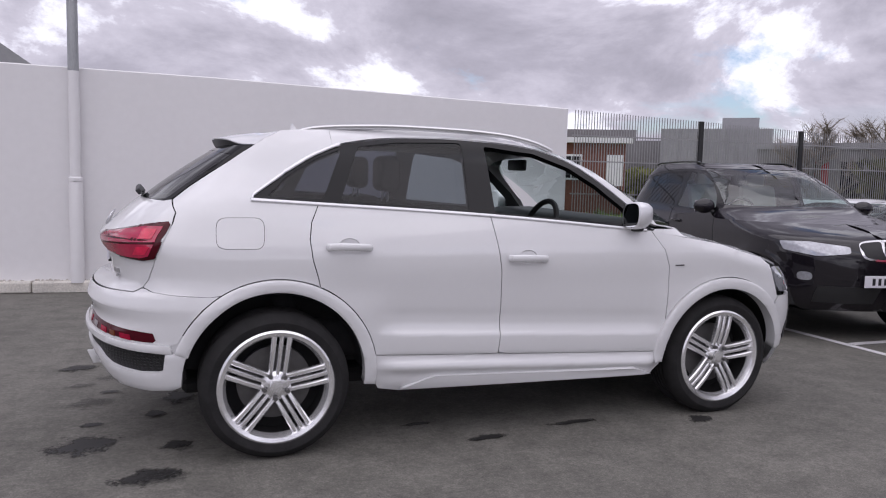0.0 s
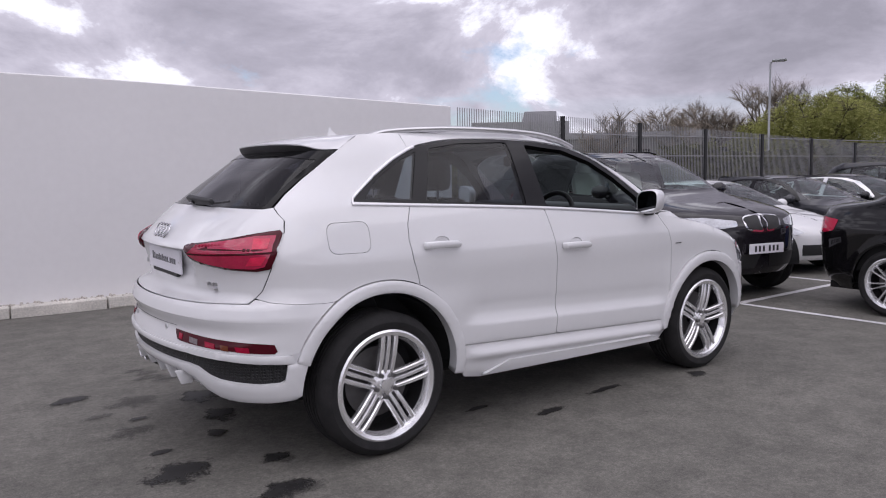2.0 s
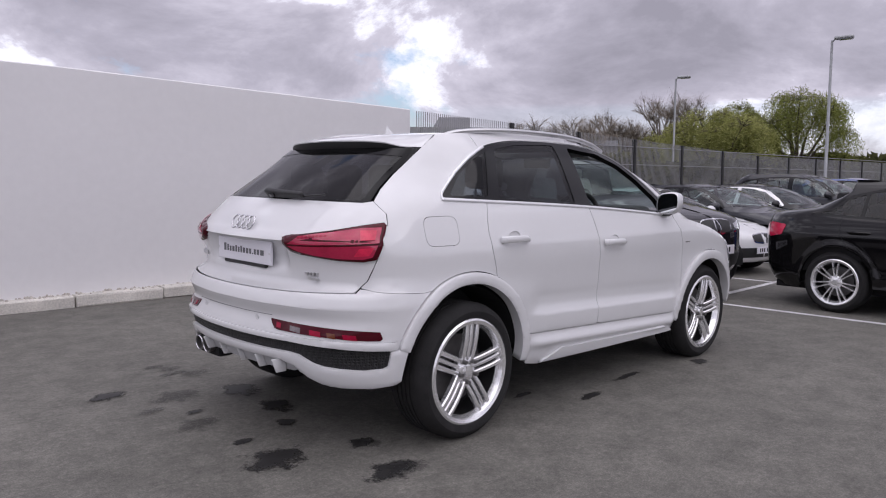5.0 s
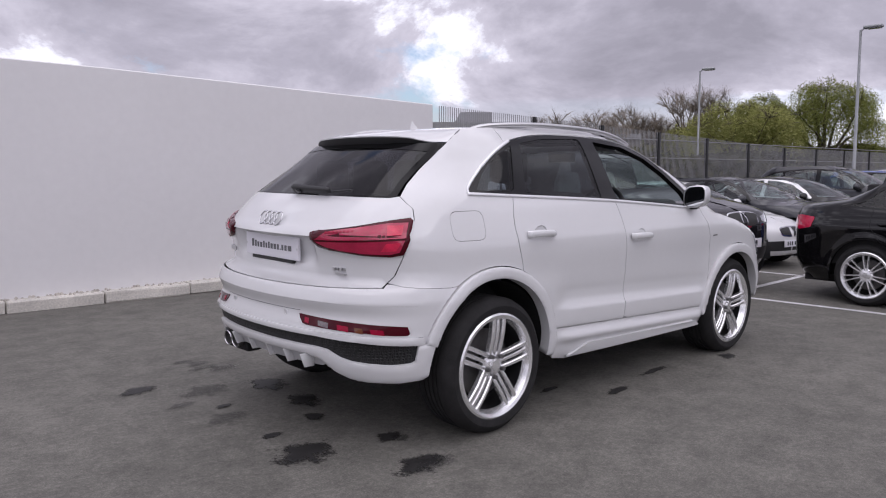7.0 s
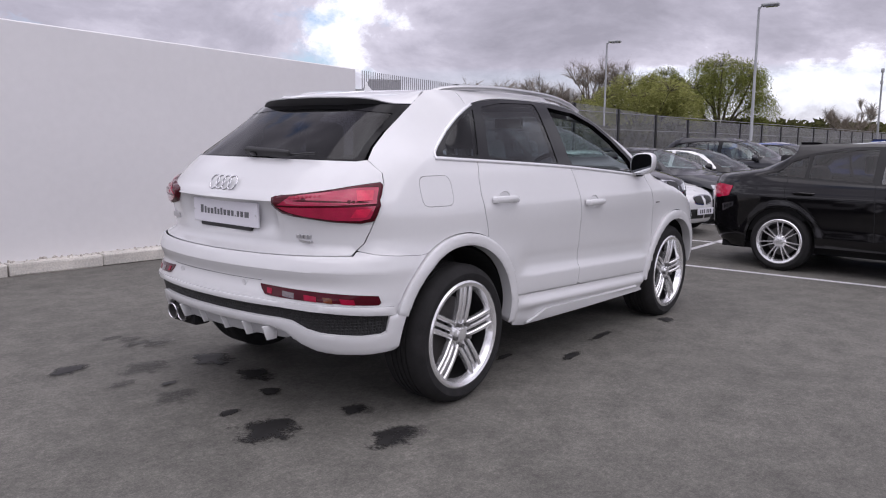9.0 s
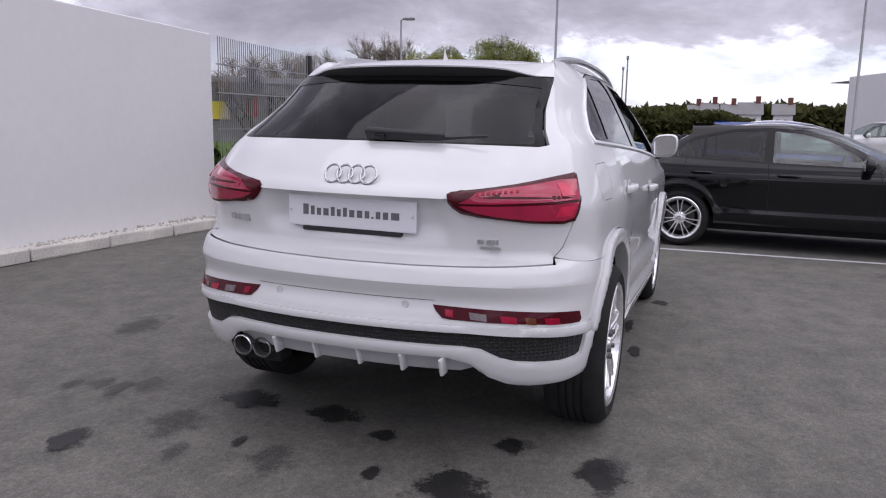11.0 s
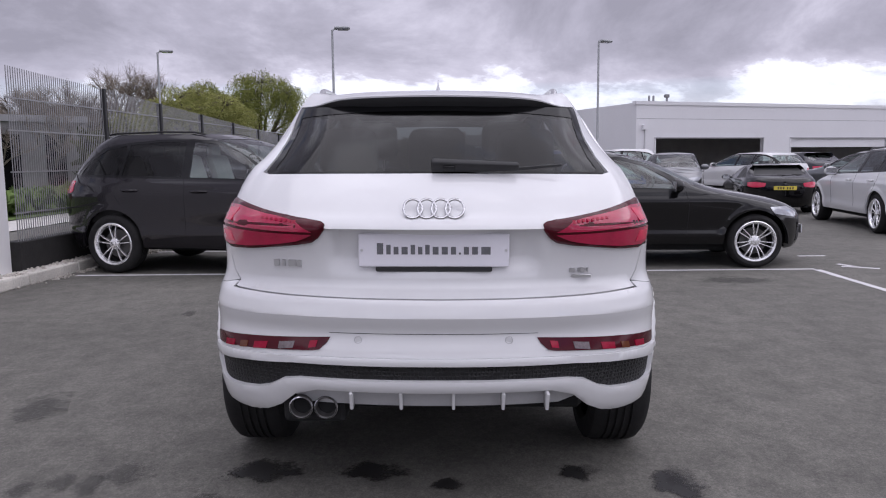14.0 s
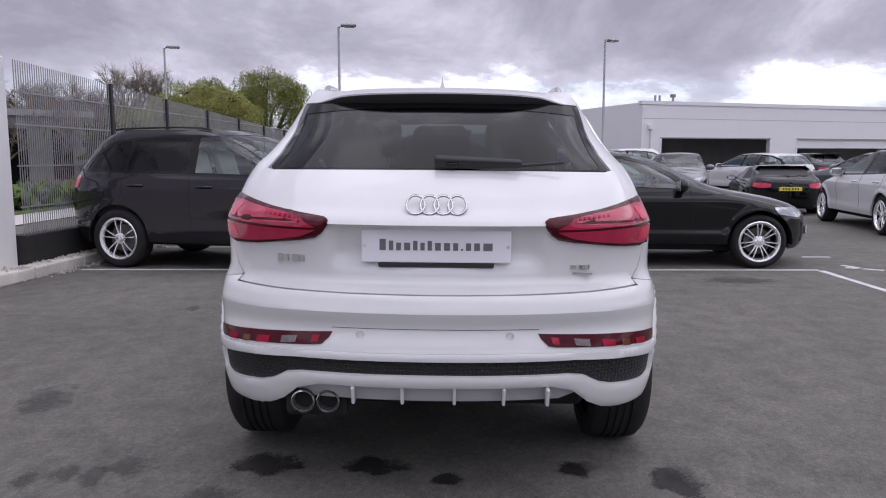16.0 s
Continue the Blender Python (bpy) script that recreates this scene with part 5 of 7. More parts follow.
fog = ycurve([(0.366, 0.668), (0.378, 0.648), (0.405, 0.624), (0.43, 0.620)]) + tail([(-0.72, 0.606), (-0.60, 0.593), (-0.545, 0.590), (-0.533, 0.600), (-0.545, 0.632), (-0.60, 0.638), (-0.72, 0.650)])
for f in (lambda p: p, flip):
    fl = panel(Q, f(fog), "bumper_lamp", M_REDDARK, q3, "dark red lamp in the bumper", out=0.004, deep=0.02, step=0.02)
    for a, b, mat, nm in ((0.41, 0.445, M_REDMID, "reflector"), (0.495, 0.560, M_DULLCLEAR, "reversing_lens"), (0.60, 0.66, M_REDMID, "fog_lens"), (0.68, 0.72, M_AMBER, "amber_lens"), (0.74, 0.79, M_REDMID, "outer_lens")):
        za, zb = 0.644 - 0.09 * (a - 0.40), 0.644 - 0.09 * (b - 0.40)
        seg = [(Y(a + 0.008, za), za - 0.012), (Y(b, zb), zb - 0.013), (Y(b - 0.006, zb), zb + 0.011), (Y(a, za), za + 0.011)]
        panel(Q, f(seg), nm, mat, fl, "clear lens" if mat is M_DULLCLEAR else "coloured lens", out=0.0065, deep=0.003, step=0.02)

# number plate, handle strip, badges
plate = part("plate_holder", box_bm((-0.776, -0.266, 0.907), (-0.762, 0.266, 1.024), 0.004, 2), M_PLATE, q3, "pale number plate with dark printing")
widths = (0.026, 0.018, 0.020, 0.025, 0.018, 0.018, 0.018, 0.024, 0.025, 0.021, 0.009, 0.021, 0.024, 0.038)
gap = (0.405 - sum(widths)) / (len(widths) - 1)
yy = 0.2025
for k, w in enumerate(widths):
    tall = 0.020 if k == 0 else (0.005 if k == 10 else (0.017 if k in (1, 4, 6) else 0.0135))
    bottom = 0.951
    part("letter_bar", box_bm((-0.7775, yy - w * 0.93, bottom), (-0.7755, yy - w * 0.07, bottom + (0.007 if w < 0.012 else 2 * tall))), M_INKGREY, plate, "dark plain bar")
    yy -= w + gap
part("plate_base", box_bm((-0.775, -0.206, 0.889), (-0.750, 0.206, 0.908), 0.004, 1), M_BLACKPLASTIC, q3, "black plate base")
for sgn in (-1, 1):
    b = bmesh.new()
    bmesh.ops.create_cone(b, cap_ends=True, segments=12, radius1=0.005, radius2=0.004, depth=0.004, matrix=pose(-0.777, sgn * 0.254, 0.966, 0, 90, 0))
    part("plate_screw", b, M_SATIN, plate)
for k in range(4):
    y = 0.0735 - 0.049 * k
    pts = [(-0.766 + 0.5 * 0.032 * math.sin(a) - 0.008 - 0.0, y + 0.0325 * math.cos(a), 1.112 + 0.032 * math.sin(a)) for a in np.linspace(0, 2 * math.pi, 33)[:-1]]
    part("badge_ring", tube_bm(pts, 0.0047, 8, closed=True), M_CHROME, q3, "chrome ring badge", True)
for items in (((0.573, 0.021), (0.545, 0.013), (0.512, 0.03), (0.486, 0.018)), ((-0.496, 0.022), (-0.520, 0.004), (-0.535, 0.018), (-0.555, 0.006))):
    bm = bmesh.new()
    right = items[0][0] < 0
    for y, w in items:
        zc = 0.888 if right else 0.912
        x = float(Q.at(Q.vy(-y, zc), zc)[0])
        box_bm((x - 0.005, y - w / 2, zc - (0.009 if right else 0.013)), (x + 0.012, y + w / 2, zc + (0.009 if right else 0.013)), 0.002, 1, bm)
    if right:
        x = float(Q.at(Q.vy(0.525, 0.866), 0.866)[0])
        box_bm((x - 0.005, -0.568, 0.860), (x + 0.012, -0.482, 0.871), 0.002, 1, bm)
    part("model_badge", bm, M_SATIN, q3, "small chrome badge with plain bars", True)
strip(Q, [(Y(-0.37, 0.683), 0.683), (0.0, 0.684), (Y(0.37, 0.683), 0.683)], 0.0018, "seam", M_DARK, q3, out=-0.0015, label="dark seam across the bumper", thick=0.002)
for y in (-0.262, 0.262):
    x = float(Q.at(Q.vy(-y, 0.662), 0.662)[0])
    part("parking_sensor", lathe_bm([(0, -0.002), (0.010, -0.002), (0.011, 0.004)], 16, "x"), M_WHITE, q3, "white parking sensor", True).matrix_basis = pose(x, y, 0.662)
    part("sensor_ring", tube_bm([(x - 0.0035, y + 0.0125 * math.cos(a), 0.662 + 0.0125 * math.sin(a)) for a in np.linspace(0, 2 * math.pi, 25)[:-1]], 0.0012, 5, closed=True), M_DIFFUSER, q3, "grey ring round a sensor")
wing_badge = Q.at(X(2.25), 0.912)
part("wing_badge", box_bm((2.226, -0.004, 0.905), (2.284, 0.006, 0.912), 0.001, 1), M_BRAKE, q3, "small grey badge").location = (0, float(wing_badge[1]), 0)

# wiper, aerial, rails, exhaust, mirrors, handles
def wiper():
    bm = box_bm((-0.016, -0.31, -0.026), (0.016, 0.012, 0.026), 0.010, 3)
    for v in bm.verts:
        f = (0.012 - v.co.y) / 0.322
        v.co.z = v.co.z * (1 - 0.42 * f) - 0.006 * f
        v.co.x *= 1 - 0.3 * f
    w = part("wiper", bm, M_BLACKPLASTIC, q3, "black rear wiper with a wedge-shaped arm", True)
    w.matrix_basis = pose(-0.622, 0, 1.262, 0, -38, 0)
    part("blade", tube_bm([(0.004, -0.06, -0.026), (0.006, -0.30, -0.020), (0.024, -0.47, -0.018)], 0.006, 6), M_BLACKPLASTIC, w, smooth=True)
    part("washer_jet", box_bm((-0.022, -0.075, -0.012), (-0.010, -0.03, 0.010), 0.004, 2), M_BLACKGLOSS, w, smooth=True)


wiper()
fin = bmesh.new()
rows = []
for h, x0, x1, w in ((0, 0.17, 0.26, 0.014), (0.015, 0.18, 0.235, 0.008), (0.035, 0.185, 0.21, 0.003), (0.055, 0.19, 0.20, 0.0012)):
    rows.append([fin.verts.new(p) for p in ((x0, 0, 1.60 + h), ((x0 + x1) / 2, -w, 1.60 + h), (x1, 0, 1.60 + h), ((x0 + x1) / 2, w, 1.60 + h))])
for a, b in zip(rows, rows[1:]):
    for k in range(4):
        fin.faces.new((a[k], a[(k + 1) % 4], b[(k + 1) % 4], b[k]))
fin.faces.new(rows[-1])
part("aerial_fin", fin, M_WHITE, q3, smooth=True)
for s in (-1, 1):
    line = [(0.12, s * 0.535, 1.566), (0.20, s * 0.545, 1.596), (0.38, s * 0.562, 1.615), (0.7, s * 0.575, 1.626), (1.0, s * 0.58, 1.622), (1.25, s * 0.585, 1.608), (1.45, s * 0.598, 1.572), (1.56, s * 0.603, 1.530)]
    curve = [smooth_curve([(p[0], p[i]) for p in line]) for i in (1, 2)]
    part("roof_rail", tube_bm([(x, float(curve[0](x)), float(curve[1](x))) for x in np.linspace(0.12, 1.56, 30)], 0.015, 10), M_SATIN, q3, "satin aluminium roof rail", True)
for y in (0.478, 0.388):
    pipe = part("tailpipe", lathe_bm([(0.034, 0.09), (0.042, 0.0), (0.040, -0.006), (0.036, -0.003), (0.034, 0.02), (0.032, 0.12), (0.0, 0.12)], 32, "x"), M_BRAKE, q3, "dark chrome tailpipe", True)
    pipe.matrix_basis = pose(-0.790, y, 0.398, 0, -4, 0)
    part("ring", lathe_bm([(0.041, 0.004), (0.0435, -0.004), (0.040, -0.008), (0.037, -0.002)], 32, "x"), M_CHROME, pipe, "bright rim", True)
part("pipe_surround", box_bm((-0.76, 0.32, 0.33), (-0.66, 0.55, 0.45), 0.02, 2), M_DARK, q3, "dark opening round the tailpipes")


def mirror(s):
    prof = [(0.0, 0.0), (0.35, 0.9), (0.75, 1.0), (1.0, 0.8)]
    bm = bmesh.new()
    rows = []
    n = 20
    for x, k in ((1.892, 0.90), (1.899, 1.0), (1.927, 1.02), (1.962, 0.95), (1.992, 0.72), (2.007, 0.35)):
        ring = []
        for i in range(n):
            a = 2 * math.pi * i / n
            c, q = math.cos(a), math.sin(a)
            yy = 0.925 + 0.082 * k * math.copysign(abs(c) ** 0.6, c)
            zz = 1.190 + 0.074 * k * math.copysign(abs(q) ** 0.7, q) + 0.012 * c
            ring.append(bm.verts.new((x + 0.03 * (yy - 0.94), s * yy, zz)))
        rows.append(ring)
    for a, b in zip(rows, rows[1:]):
        for i in range(n):
            bm.faces.new((a[i], a[(i + 1) % n], b[(i + 1) % n], b[i]))
    bm.faces.new(rows[-1])
    bmesh.ops.recalc_face_normals(bm, faces=bm.faces)
    shell = part("door_mirror", bm, M_TRIM, q3, "satin silver door mirror", True)
    bm = bmesh.new()
    ring = []
    for i in range(n):
        a = 2 * math.pi * i / n
        c, q = math.cos(a), math.sin(a)
        yy = 0.925 + 0.072 * math.copysign(abs(c) ** 0.6, c)
        ring.append(bm.verts.new((1.895 + 0.03 * (yy - 0.94), s * yy, 1.190 + 0.064 * math.copysign(abs(q) ** 0.7, q) + 0.012 * c)))
    f = bm.faces.new(ring)
    part("mirror_glass", bm, material("mirror", (0.85, 0.87, 0.88), 0.02, metal=1.0), shell, "mirror glass")
    part("mirror_arm", box_bm((1.935, min(s * 0.83, s * 0.90), 1.10), (2.005, max(s * 0.83, s * 0.90), 1.14), 0.012, 2), M_BLACKPLASTIC, shell, "black mirror arm", True)


mirror(-1)
mirror(1)
for s in (-1, 1):
    for x0, zc in ((0.345, 1.026), (1.295, 0.962)):
        yb = float(abs(Q.at(X(x0), zc)[1]))
        dish = lathe_bm([(0, -0.001), (0.045, -0.001), (0.052, 0.004)], 28, "y")
        d = part("handle_dish", dish, M_WHITE, q3, smooth=True)
        d.matrix_basis = pose(x0, s * (yb - 0.0015), zc + 0.006) @ Matrix.Diagonal((1, -s * -1 if s < 0 else -1, 0.72, 1))
        pts = [(x0 - 0.105, s * (yb + 0.004), zc), (x0 - 0.095, s * (yb + 0.022), zc + 0.001), (x0 - 0.05, s * (yb + 0.034), zc + 0.003), (x0 + 0.02, s * (yb + 0.036), zc + 0.002), (x0 + 0.07, s * (yb + 0.030), zc), (x0 + 0.098, s * (yb + 0.018), zc - 0.002), (x0 + 0.105, s * (yb + 0.002), zc - 0.003)]
        bm = tube_bm(pts, 0.0135, 10)
        for v in bm.verts:
            v.co.z = zc + (v.co.z - zc) * 1.35
        part("door_handle", bm, M_WHITE, q3, smooth=True)

# linings inside the skin: dark behind the gaps, wheel wells, floor, cabin
lin_r = [(0.0, 0.48), (Y(0.6, 0.48), 0.48)] + tail([(-0.50, 0.44)]) + [(C(x, z), z) for x, z in arc(0, hubz, 0.475, 168, 12, 30)] + side([(0.56, 0.33), (2.12, 0.30)] + arc(2.603, hubz, 0.46, 175, 20, 30) + [(3.12, 0.42), (3.45, 0.42), (3.38, 0.80), (2.9, 0.90), (2.3, 1.04), (2.0, 1.085), (1.1, 1.16), (0.2, 1.205)]) + tail([(-0.12, 1.22), (-0.45, 1.215)]) + [(Y(0.4, 1.21), 1.21), (0, 1.21)]
panel(Q, lin_r, "lining", M_DARK, q3, "dark inner shell", out=-0.075, deep=0, step=0.06)
panel(Q, flip(lin_r), "lining", M_DARK, q3, "dark inner shell", out=-0.075, deep=0, step=0.06)
part("floor_pan", box_bm((-0.42, -0.60, 0.27), (2.95, 0.60, 0.34), 0.02, 1), M_DARK, q3, "dark underbody")
for hx, r in ((0.0, 0.455), (2.603, 0.44)):
    for s in (-1, 1):
        bm = bmesh.new()
        rows = []
        for a in np.linspace(6, 174, 28):
            c, q = math.cos(radians(a)), math.sin(radians(a))
            rows.append([bm.verts.new((hx + r * c, s * yy, hubz + r * q)) for yy in (0.845, 0.58)])
        for a, b in zip(rows, rows[1:]):
            bm.faces.new((a[0], a[1], b[1], b[0]))
        bm.faces.new([row[1] for row in rows])
        part("wheel_well", bm, M_DARK, q3, "black wheel well liner")
part("headlining", box_bm((0.06, -0.50, 1.525), (1.35, 0.50, 1.538), 0.005, 1), M_SEAT, q3, "dark headlining")
part("parcel_shelf", box_bm((-0.55, -0.55, 1.10), (0.0, 0.55, 1.13), 0.01, 1), M_SEAT, q3, "dark parcel shelf")
part("dashboard", box_bm((1.75, -0.70, 0.72), (2.12, 0.70, 1.16), 0.06, 3), M_BLACKPLASTIC, q3, "dark dashboard", True)
wheel_pts = [(1.62 + 0.07 * math.sin(a), -0.36 + 0.185 * math.cos(a), 1.07 + 0.17 * math.sin(a)) for a in np.linspace(0, 2 * math.pi, 33)[:-1]]
sw = part("steering_wheel", tube_bm(wheel_pts, 0.017, 10, closed=True), M_BLACKPLASTIC, q3, "black steering wheel", True)
part("boss", box_bm((1.60, -0.43, 1.02), (1.66, -0.29, 1.10), 0.02, 2), M_BLACKPLASTIC, sw, smooth=True)
part("spoke", box_bm((1.612, -0.53, 1.045), (1.635, -0.19, 1.075), 0.008, 1), M_BLACKPLASTIC, sw)
part("interior_mirror", box_bm((1.62, -0.12, 1.42), (1.65, 0.12, 1.49), 0.012, 2), M_BLACKPLASTIC, q3, "black interior mirror", True)
def seat_back(x, y, half, low, high, lean, name, label):
    bm = box_bm((x - 0.06, y - half, low), (x + 0.08, y + half, high), 0.05, 3)
    for v in bm.verts:
        v.co.x -= lean * (v.co.z - low)
        v.co.y = y + (v.co.y - y) * (1 - 0.22 * max(0, (v.co.z - high + 0.30) / 0.30) ** 2)
    return part(name, bm, M_SEAT, q3, label, True)


def headrest(seat, x, y, z, half):
    hr = box_bm((x - 0.05, y - half, z), (x + 0.06, y + half, z + 0.20), 0.045, 3)
    for v in hr.verts:
        v.co.y = y + (v.co.y - y) * (1 - 0.9 * (v.co.z - z) * max(0.0, v.co.z - z))
    part("headrest", hr, M_SEAT, seat, smooth=True)
    for q in (-0.06, 0.06):
        part("headrest_post", tube_bm([(x, y + q, z - 0.10), (x, y + q, z + 0.03)], 0.007, 6), M_SATIN, seat)


for y in (-0.36, 0.36):
    seat = seat_back(0.93, y, 0.26, 0.58, 1.24, 0.36, "front_seat", "dark cloth front seat")
    part("cushion", box_bm((0.86, y - 0.25, 0.42), (1.42, y + 0.25, 0.60), 0.05, 3), M_SEAT, seat, smooth=True)
    headrest(seat, 0.66, y, 1.28, 0.135)
bench = seat_back(0.10, 0.0, 0.62, 0.60, 1.20, 0.36, "rear_seat", "dark cloth rear bench")
part("cushion", box_bm((0.08, -0.64, 0.42), (0.56, 0.64, 0.62), 0.05, 3), M_SEAT, bench, smooth=True)
for y in (-0.38, 0.0, 0.38):
    headrest(bench, -0.13, y, 1.215, 0.125)
add_wheels(q3, Q_HUBS, (0.894, 0.860), 0.356, 0.270, 0.235, 5, "triple", spins=(6, 9))

# ---- other parked cars ----
SUV = dict(
    rear=[(0.2, -0.76), (0.35, -0.92), (0.5, -1.0), (0.75, -1.04), (0.95, -1.03), (1.08, -0.99), (1.16, -0.95), (1.3, -0.86), (1.5, -0.68), (1.62, -0.54), (1.70, -0.38), (1.78, -0.1)],
    front=[(0.2, 3.52), (0.4, 3.65), (0.6, 3.69), (0.8, 3.68), (0.95, 3.61), (1.02, 3.45), (1.08, 3.17), (1.13, 2.83), (1.18, 2.52), (1.22, 2.38), (1.35, 2.17), (1.5, 1.90), (1.62, 1.64), (1.70, 1.38), (1.78, 1.0)],
    width=[(0.2, 0.84), (0.3, 0.91), (0.42, 0.948), (0.52, 0.955), (0.58, 0.942), (0.8, 0.955), (0.98, 0.962), (1.05, 0.945), (1.12, 0.925), (1.18, 0.895), (1.25, 0.865), (1.45, 0.785), (1.62, 0.71), (1.70, 0.655), (1.78, 0.56)],
    front_end=[(0.2, 2.75), (0.95, 2.75), (1.08, 2.3), (1.2, 1.95), (1.35, 1.75), (1.62, 1.22), (1.78, 0.7)], rear_end=0.1, wheelbase=2.933, radius=0.372, rim=0.262, half=0.94, arch=(0.43, 0.49), low=0.30, split=1.10, top=1.735, crown=0.03,
    windows=[[(-0.53, 1.245), (-0.40, 1.40), (-0.16, 1.545), (0.13, 1.60), (0.08, 1.235)], [(0.12, 1.232), (0.17, 1.605), (0.55, 1.635), (0.95, 1.64), (0.96, 1.205)], [(1.06, 1.20), (1.06, 1.638), (1.34, 1.605), (1.62, 1.50), (1.86, 1.345), (1.98, 1.22), (1.97, 1.175)]],
    dlo=[(-0.62, 1.215), (-0.46, 1.40), (-0.20, 1.575), (0.13, 1.63), (0.6, 1.665), (1.05, 1.667), (1.38, 1.63), (1.66, 1.525), (1.92, 1.355), (2.07, 1.20), (2.05, 1.150), (1.0, 1.178)],
    screen=(1.25, 1.67, 0.32), back=(1.20, 1.62, 0.70), doors=[[(1.0, 1.175), (1.02, 0.95), (1.02, 0.50)], [(0.08, 1.20), (0.06, 0.98), (0.13, 0.86)], [(2.08, 1.15), (2.14, 0.95), (2.12, 0.50)]],
    handles=((0.27, 1.045), (1.22, 1.03)), tail=[(-0.60, 1.16), (-0.62, 1.02), (-0.80, 0.99), (-0.93, 1.02), (-0.93, 1.13), (-0.80, 1.17)], lamp=[(3.24, 0.945), (3.29, 0.865), (3.52, 0.82), (3.63, 0.85), (3.60, 0.915), (3.44, 0.95)], grille=(0.025, 0.205, 0.80, 0.965), plate_front=0.60, plate_rear=0.95, mirror=(1.98, 1.23))
SALOON = dict(
    rear=[(0.18, -0.8), (0.3, -0.95), (0.5, -1.02), (0.7, -1.03), (0.9, -1.02), (0.98, -0.995), (1.03, -0.95), (1.06, -0.83), (1.08, -0.66), (1.10, -0.48), (1.14, -0.36), (1.2, -0.20), (1.3, 0.07), (1.36, 0.30), (1.405, 0.6), (1.43, 0.85)],
    front=[(0.18, 3.44), (0.26, 3.53), (0.45, 3.555), (0.58, 3.545), (0.67, 3.49), (0.75, 3.36), (0.83, 3.12), (0.89, 2.82), (0.94, 2.54), (0.975, 2.39), (1.02, 2.28), (1.1, 2.11), (1.2, 1.89), (1.3, 1.66), (1.37, 1.42), (1.405, 1.2), (1.43, 1.0)],
    width=[(0.18, 0.80), (0.3, 0.862), (0.40, 0.885), (0.48, 0.880), (0.6, 0.890), (0.75, 0.902), (0.82, 0.903), (0.87, 0.885), (0.93, 0.868), (0.98, 0.845), (1.05, 0.805), (1.15, 0.745), (1.3, 0.655), (1.37, 0.60), (1.43, 0.50)],
    front_end=[(0.18, 2.65), (0.75, 2.65), (0.86, 2.3), (0.97, 1.9), (1.1, 1.65), (1.3, 1.2), (1.43, 0.75)], rear_end=0.05, wheelbase=2.81, radius=0.325, rim=0.242, half=0.875, arch=(0.375, 0.42), low=0.22, split=0.90, top=1.394, crown=0.038,
    windows=[[(-0.22, 1.052), (0.04, 1.20), (0.20, 1.258), (0.20, 1.03)], [(0.235, 1.028), (0.235, 1.268), (0.55, 1.325), (0.86, 1.34), (0.86, 0.998)], [(0.945, 0.992), (0.945, 1.338), (1.2, 1.315), (1.45, 1.245), (1.72, 1.10), (1.88, 0.985), (1.86, 0.965)]],
    dlo=[(-0.32, 1.03), (0.0, 1.205), (0.2, 1.28), (0.55, 1.352), (0.92, 1.365), (1.22, 1.342), (1.48, 1.268), (1.76, 1.115), (1.96, 0.972), (1.94, 0.945), (0.9, 0.975)],
    screen=(1.00, 1.37, 0.34), back=(1.125, 1.36, 0.62), doors=[[(0.90, 0.985), (0.92, 0.80), (0.93, 0.40)], [(0.03, 1.02), (0.02, 0.85), (0.12, 0.70)], [(1.98, 0.94), (2.02, 0.75), (2.0, 0.40)]],
    handles=((0.22, 0.865), (1.12, 0.855)), tail=[(-0.58, 0.915), (-0.62, 0.80), (-0.80, 0.765), (-0.95, 0.79), (-0.95, 0.90), (-0.80, 0.93)], lamp=[(2.97, 0.735), (3.03, 0.655), (3.34, 0.60), (3.40, 0.645), (3.24, 0.73)], grille=(0.03, 0.24, 0.54, 0.68), plate_front=0.42, plate_rear=0.76, mirror=(1.86, 1.0))


def tweak(spec, **changes):
    return {**spec, **changes}


ESTATE = tweak(SALOON,
    rear=[(0.18, -0.8), (0.3, -0.95), (0.5, -1.02), (0.7, -1.03), (0.9, -1.02), (1.0, -0.985), (1.08, -0.93), (1.2, -0.80), (1.3, -0.66), (1.36, -0.53), (1.41, -0.30), (1.45, -0.1)],
    windows=[[(-0.70, 1.07), (-0.52, 1.22), (-0.25, 1.31), (0.16, 1.345), (0.16, 1.035)], [(0.20, 1.03), (0.22, 1.348), (0.55, 1.36), (0.86, 1.36), (0.86, 0.998)], [(0.945, 0.992), (0.945, 1.355), (1.2, 1.325), (1.45, 1.25), (1.72, 1.10), (1.88, 0.985), (1.86, 0.965)]],
    dlo=[(-0.80, 1.045), (-0.58, 1.24), (-0.27, 1.34), (0.2, 1.375), (0.55, 1.385), (0.92, 1.382), (1.22, 1.352), (1.48, 1.272), (1.76, 1.115), (1.96, 0.972), (1.94, 0.945), (0.9, 0.975)], back=(1.05, 1.33, 0.66))


def fv(sh, y, z):
    """v of a point of the nose at a distance y from the middle."""
    deep, x0 = max(float(sh.xf(z) - sh.fe(z)), 0.02), float(sh.fe(z))
    ways = float(np.interp(min(1, abs(y) / 0.86), sh.ft, sh.fway))
    return sh.vx(x0 + deep * (1 - ways / sh.fway[-1]))


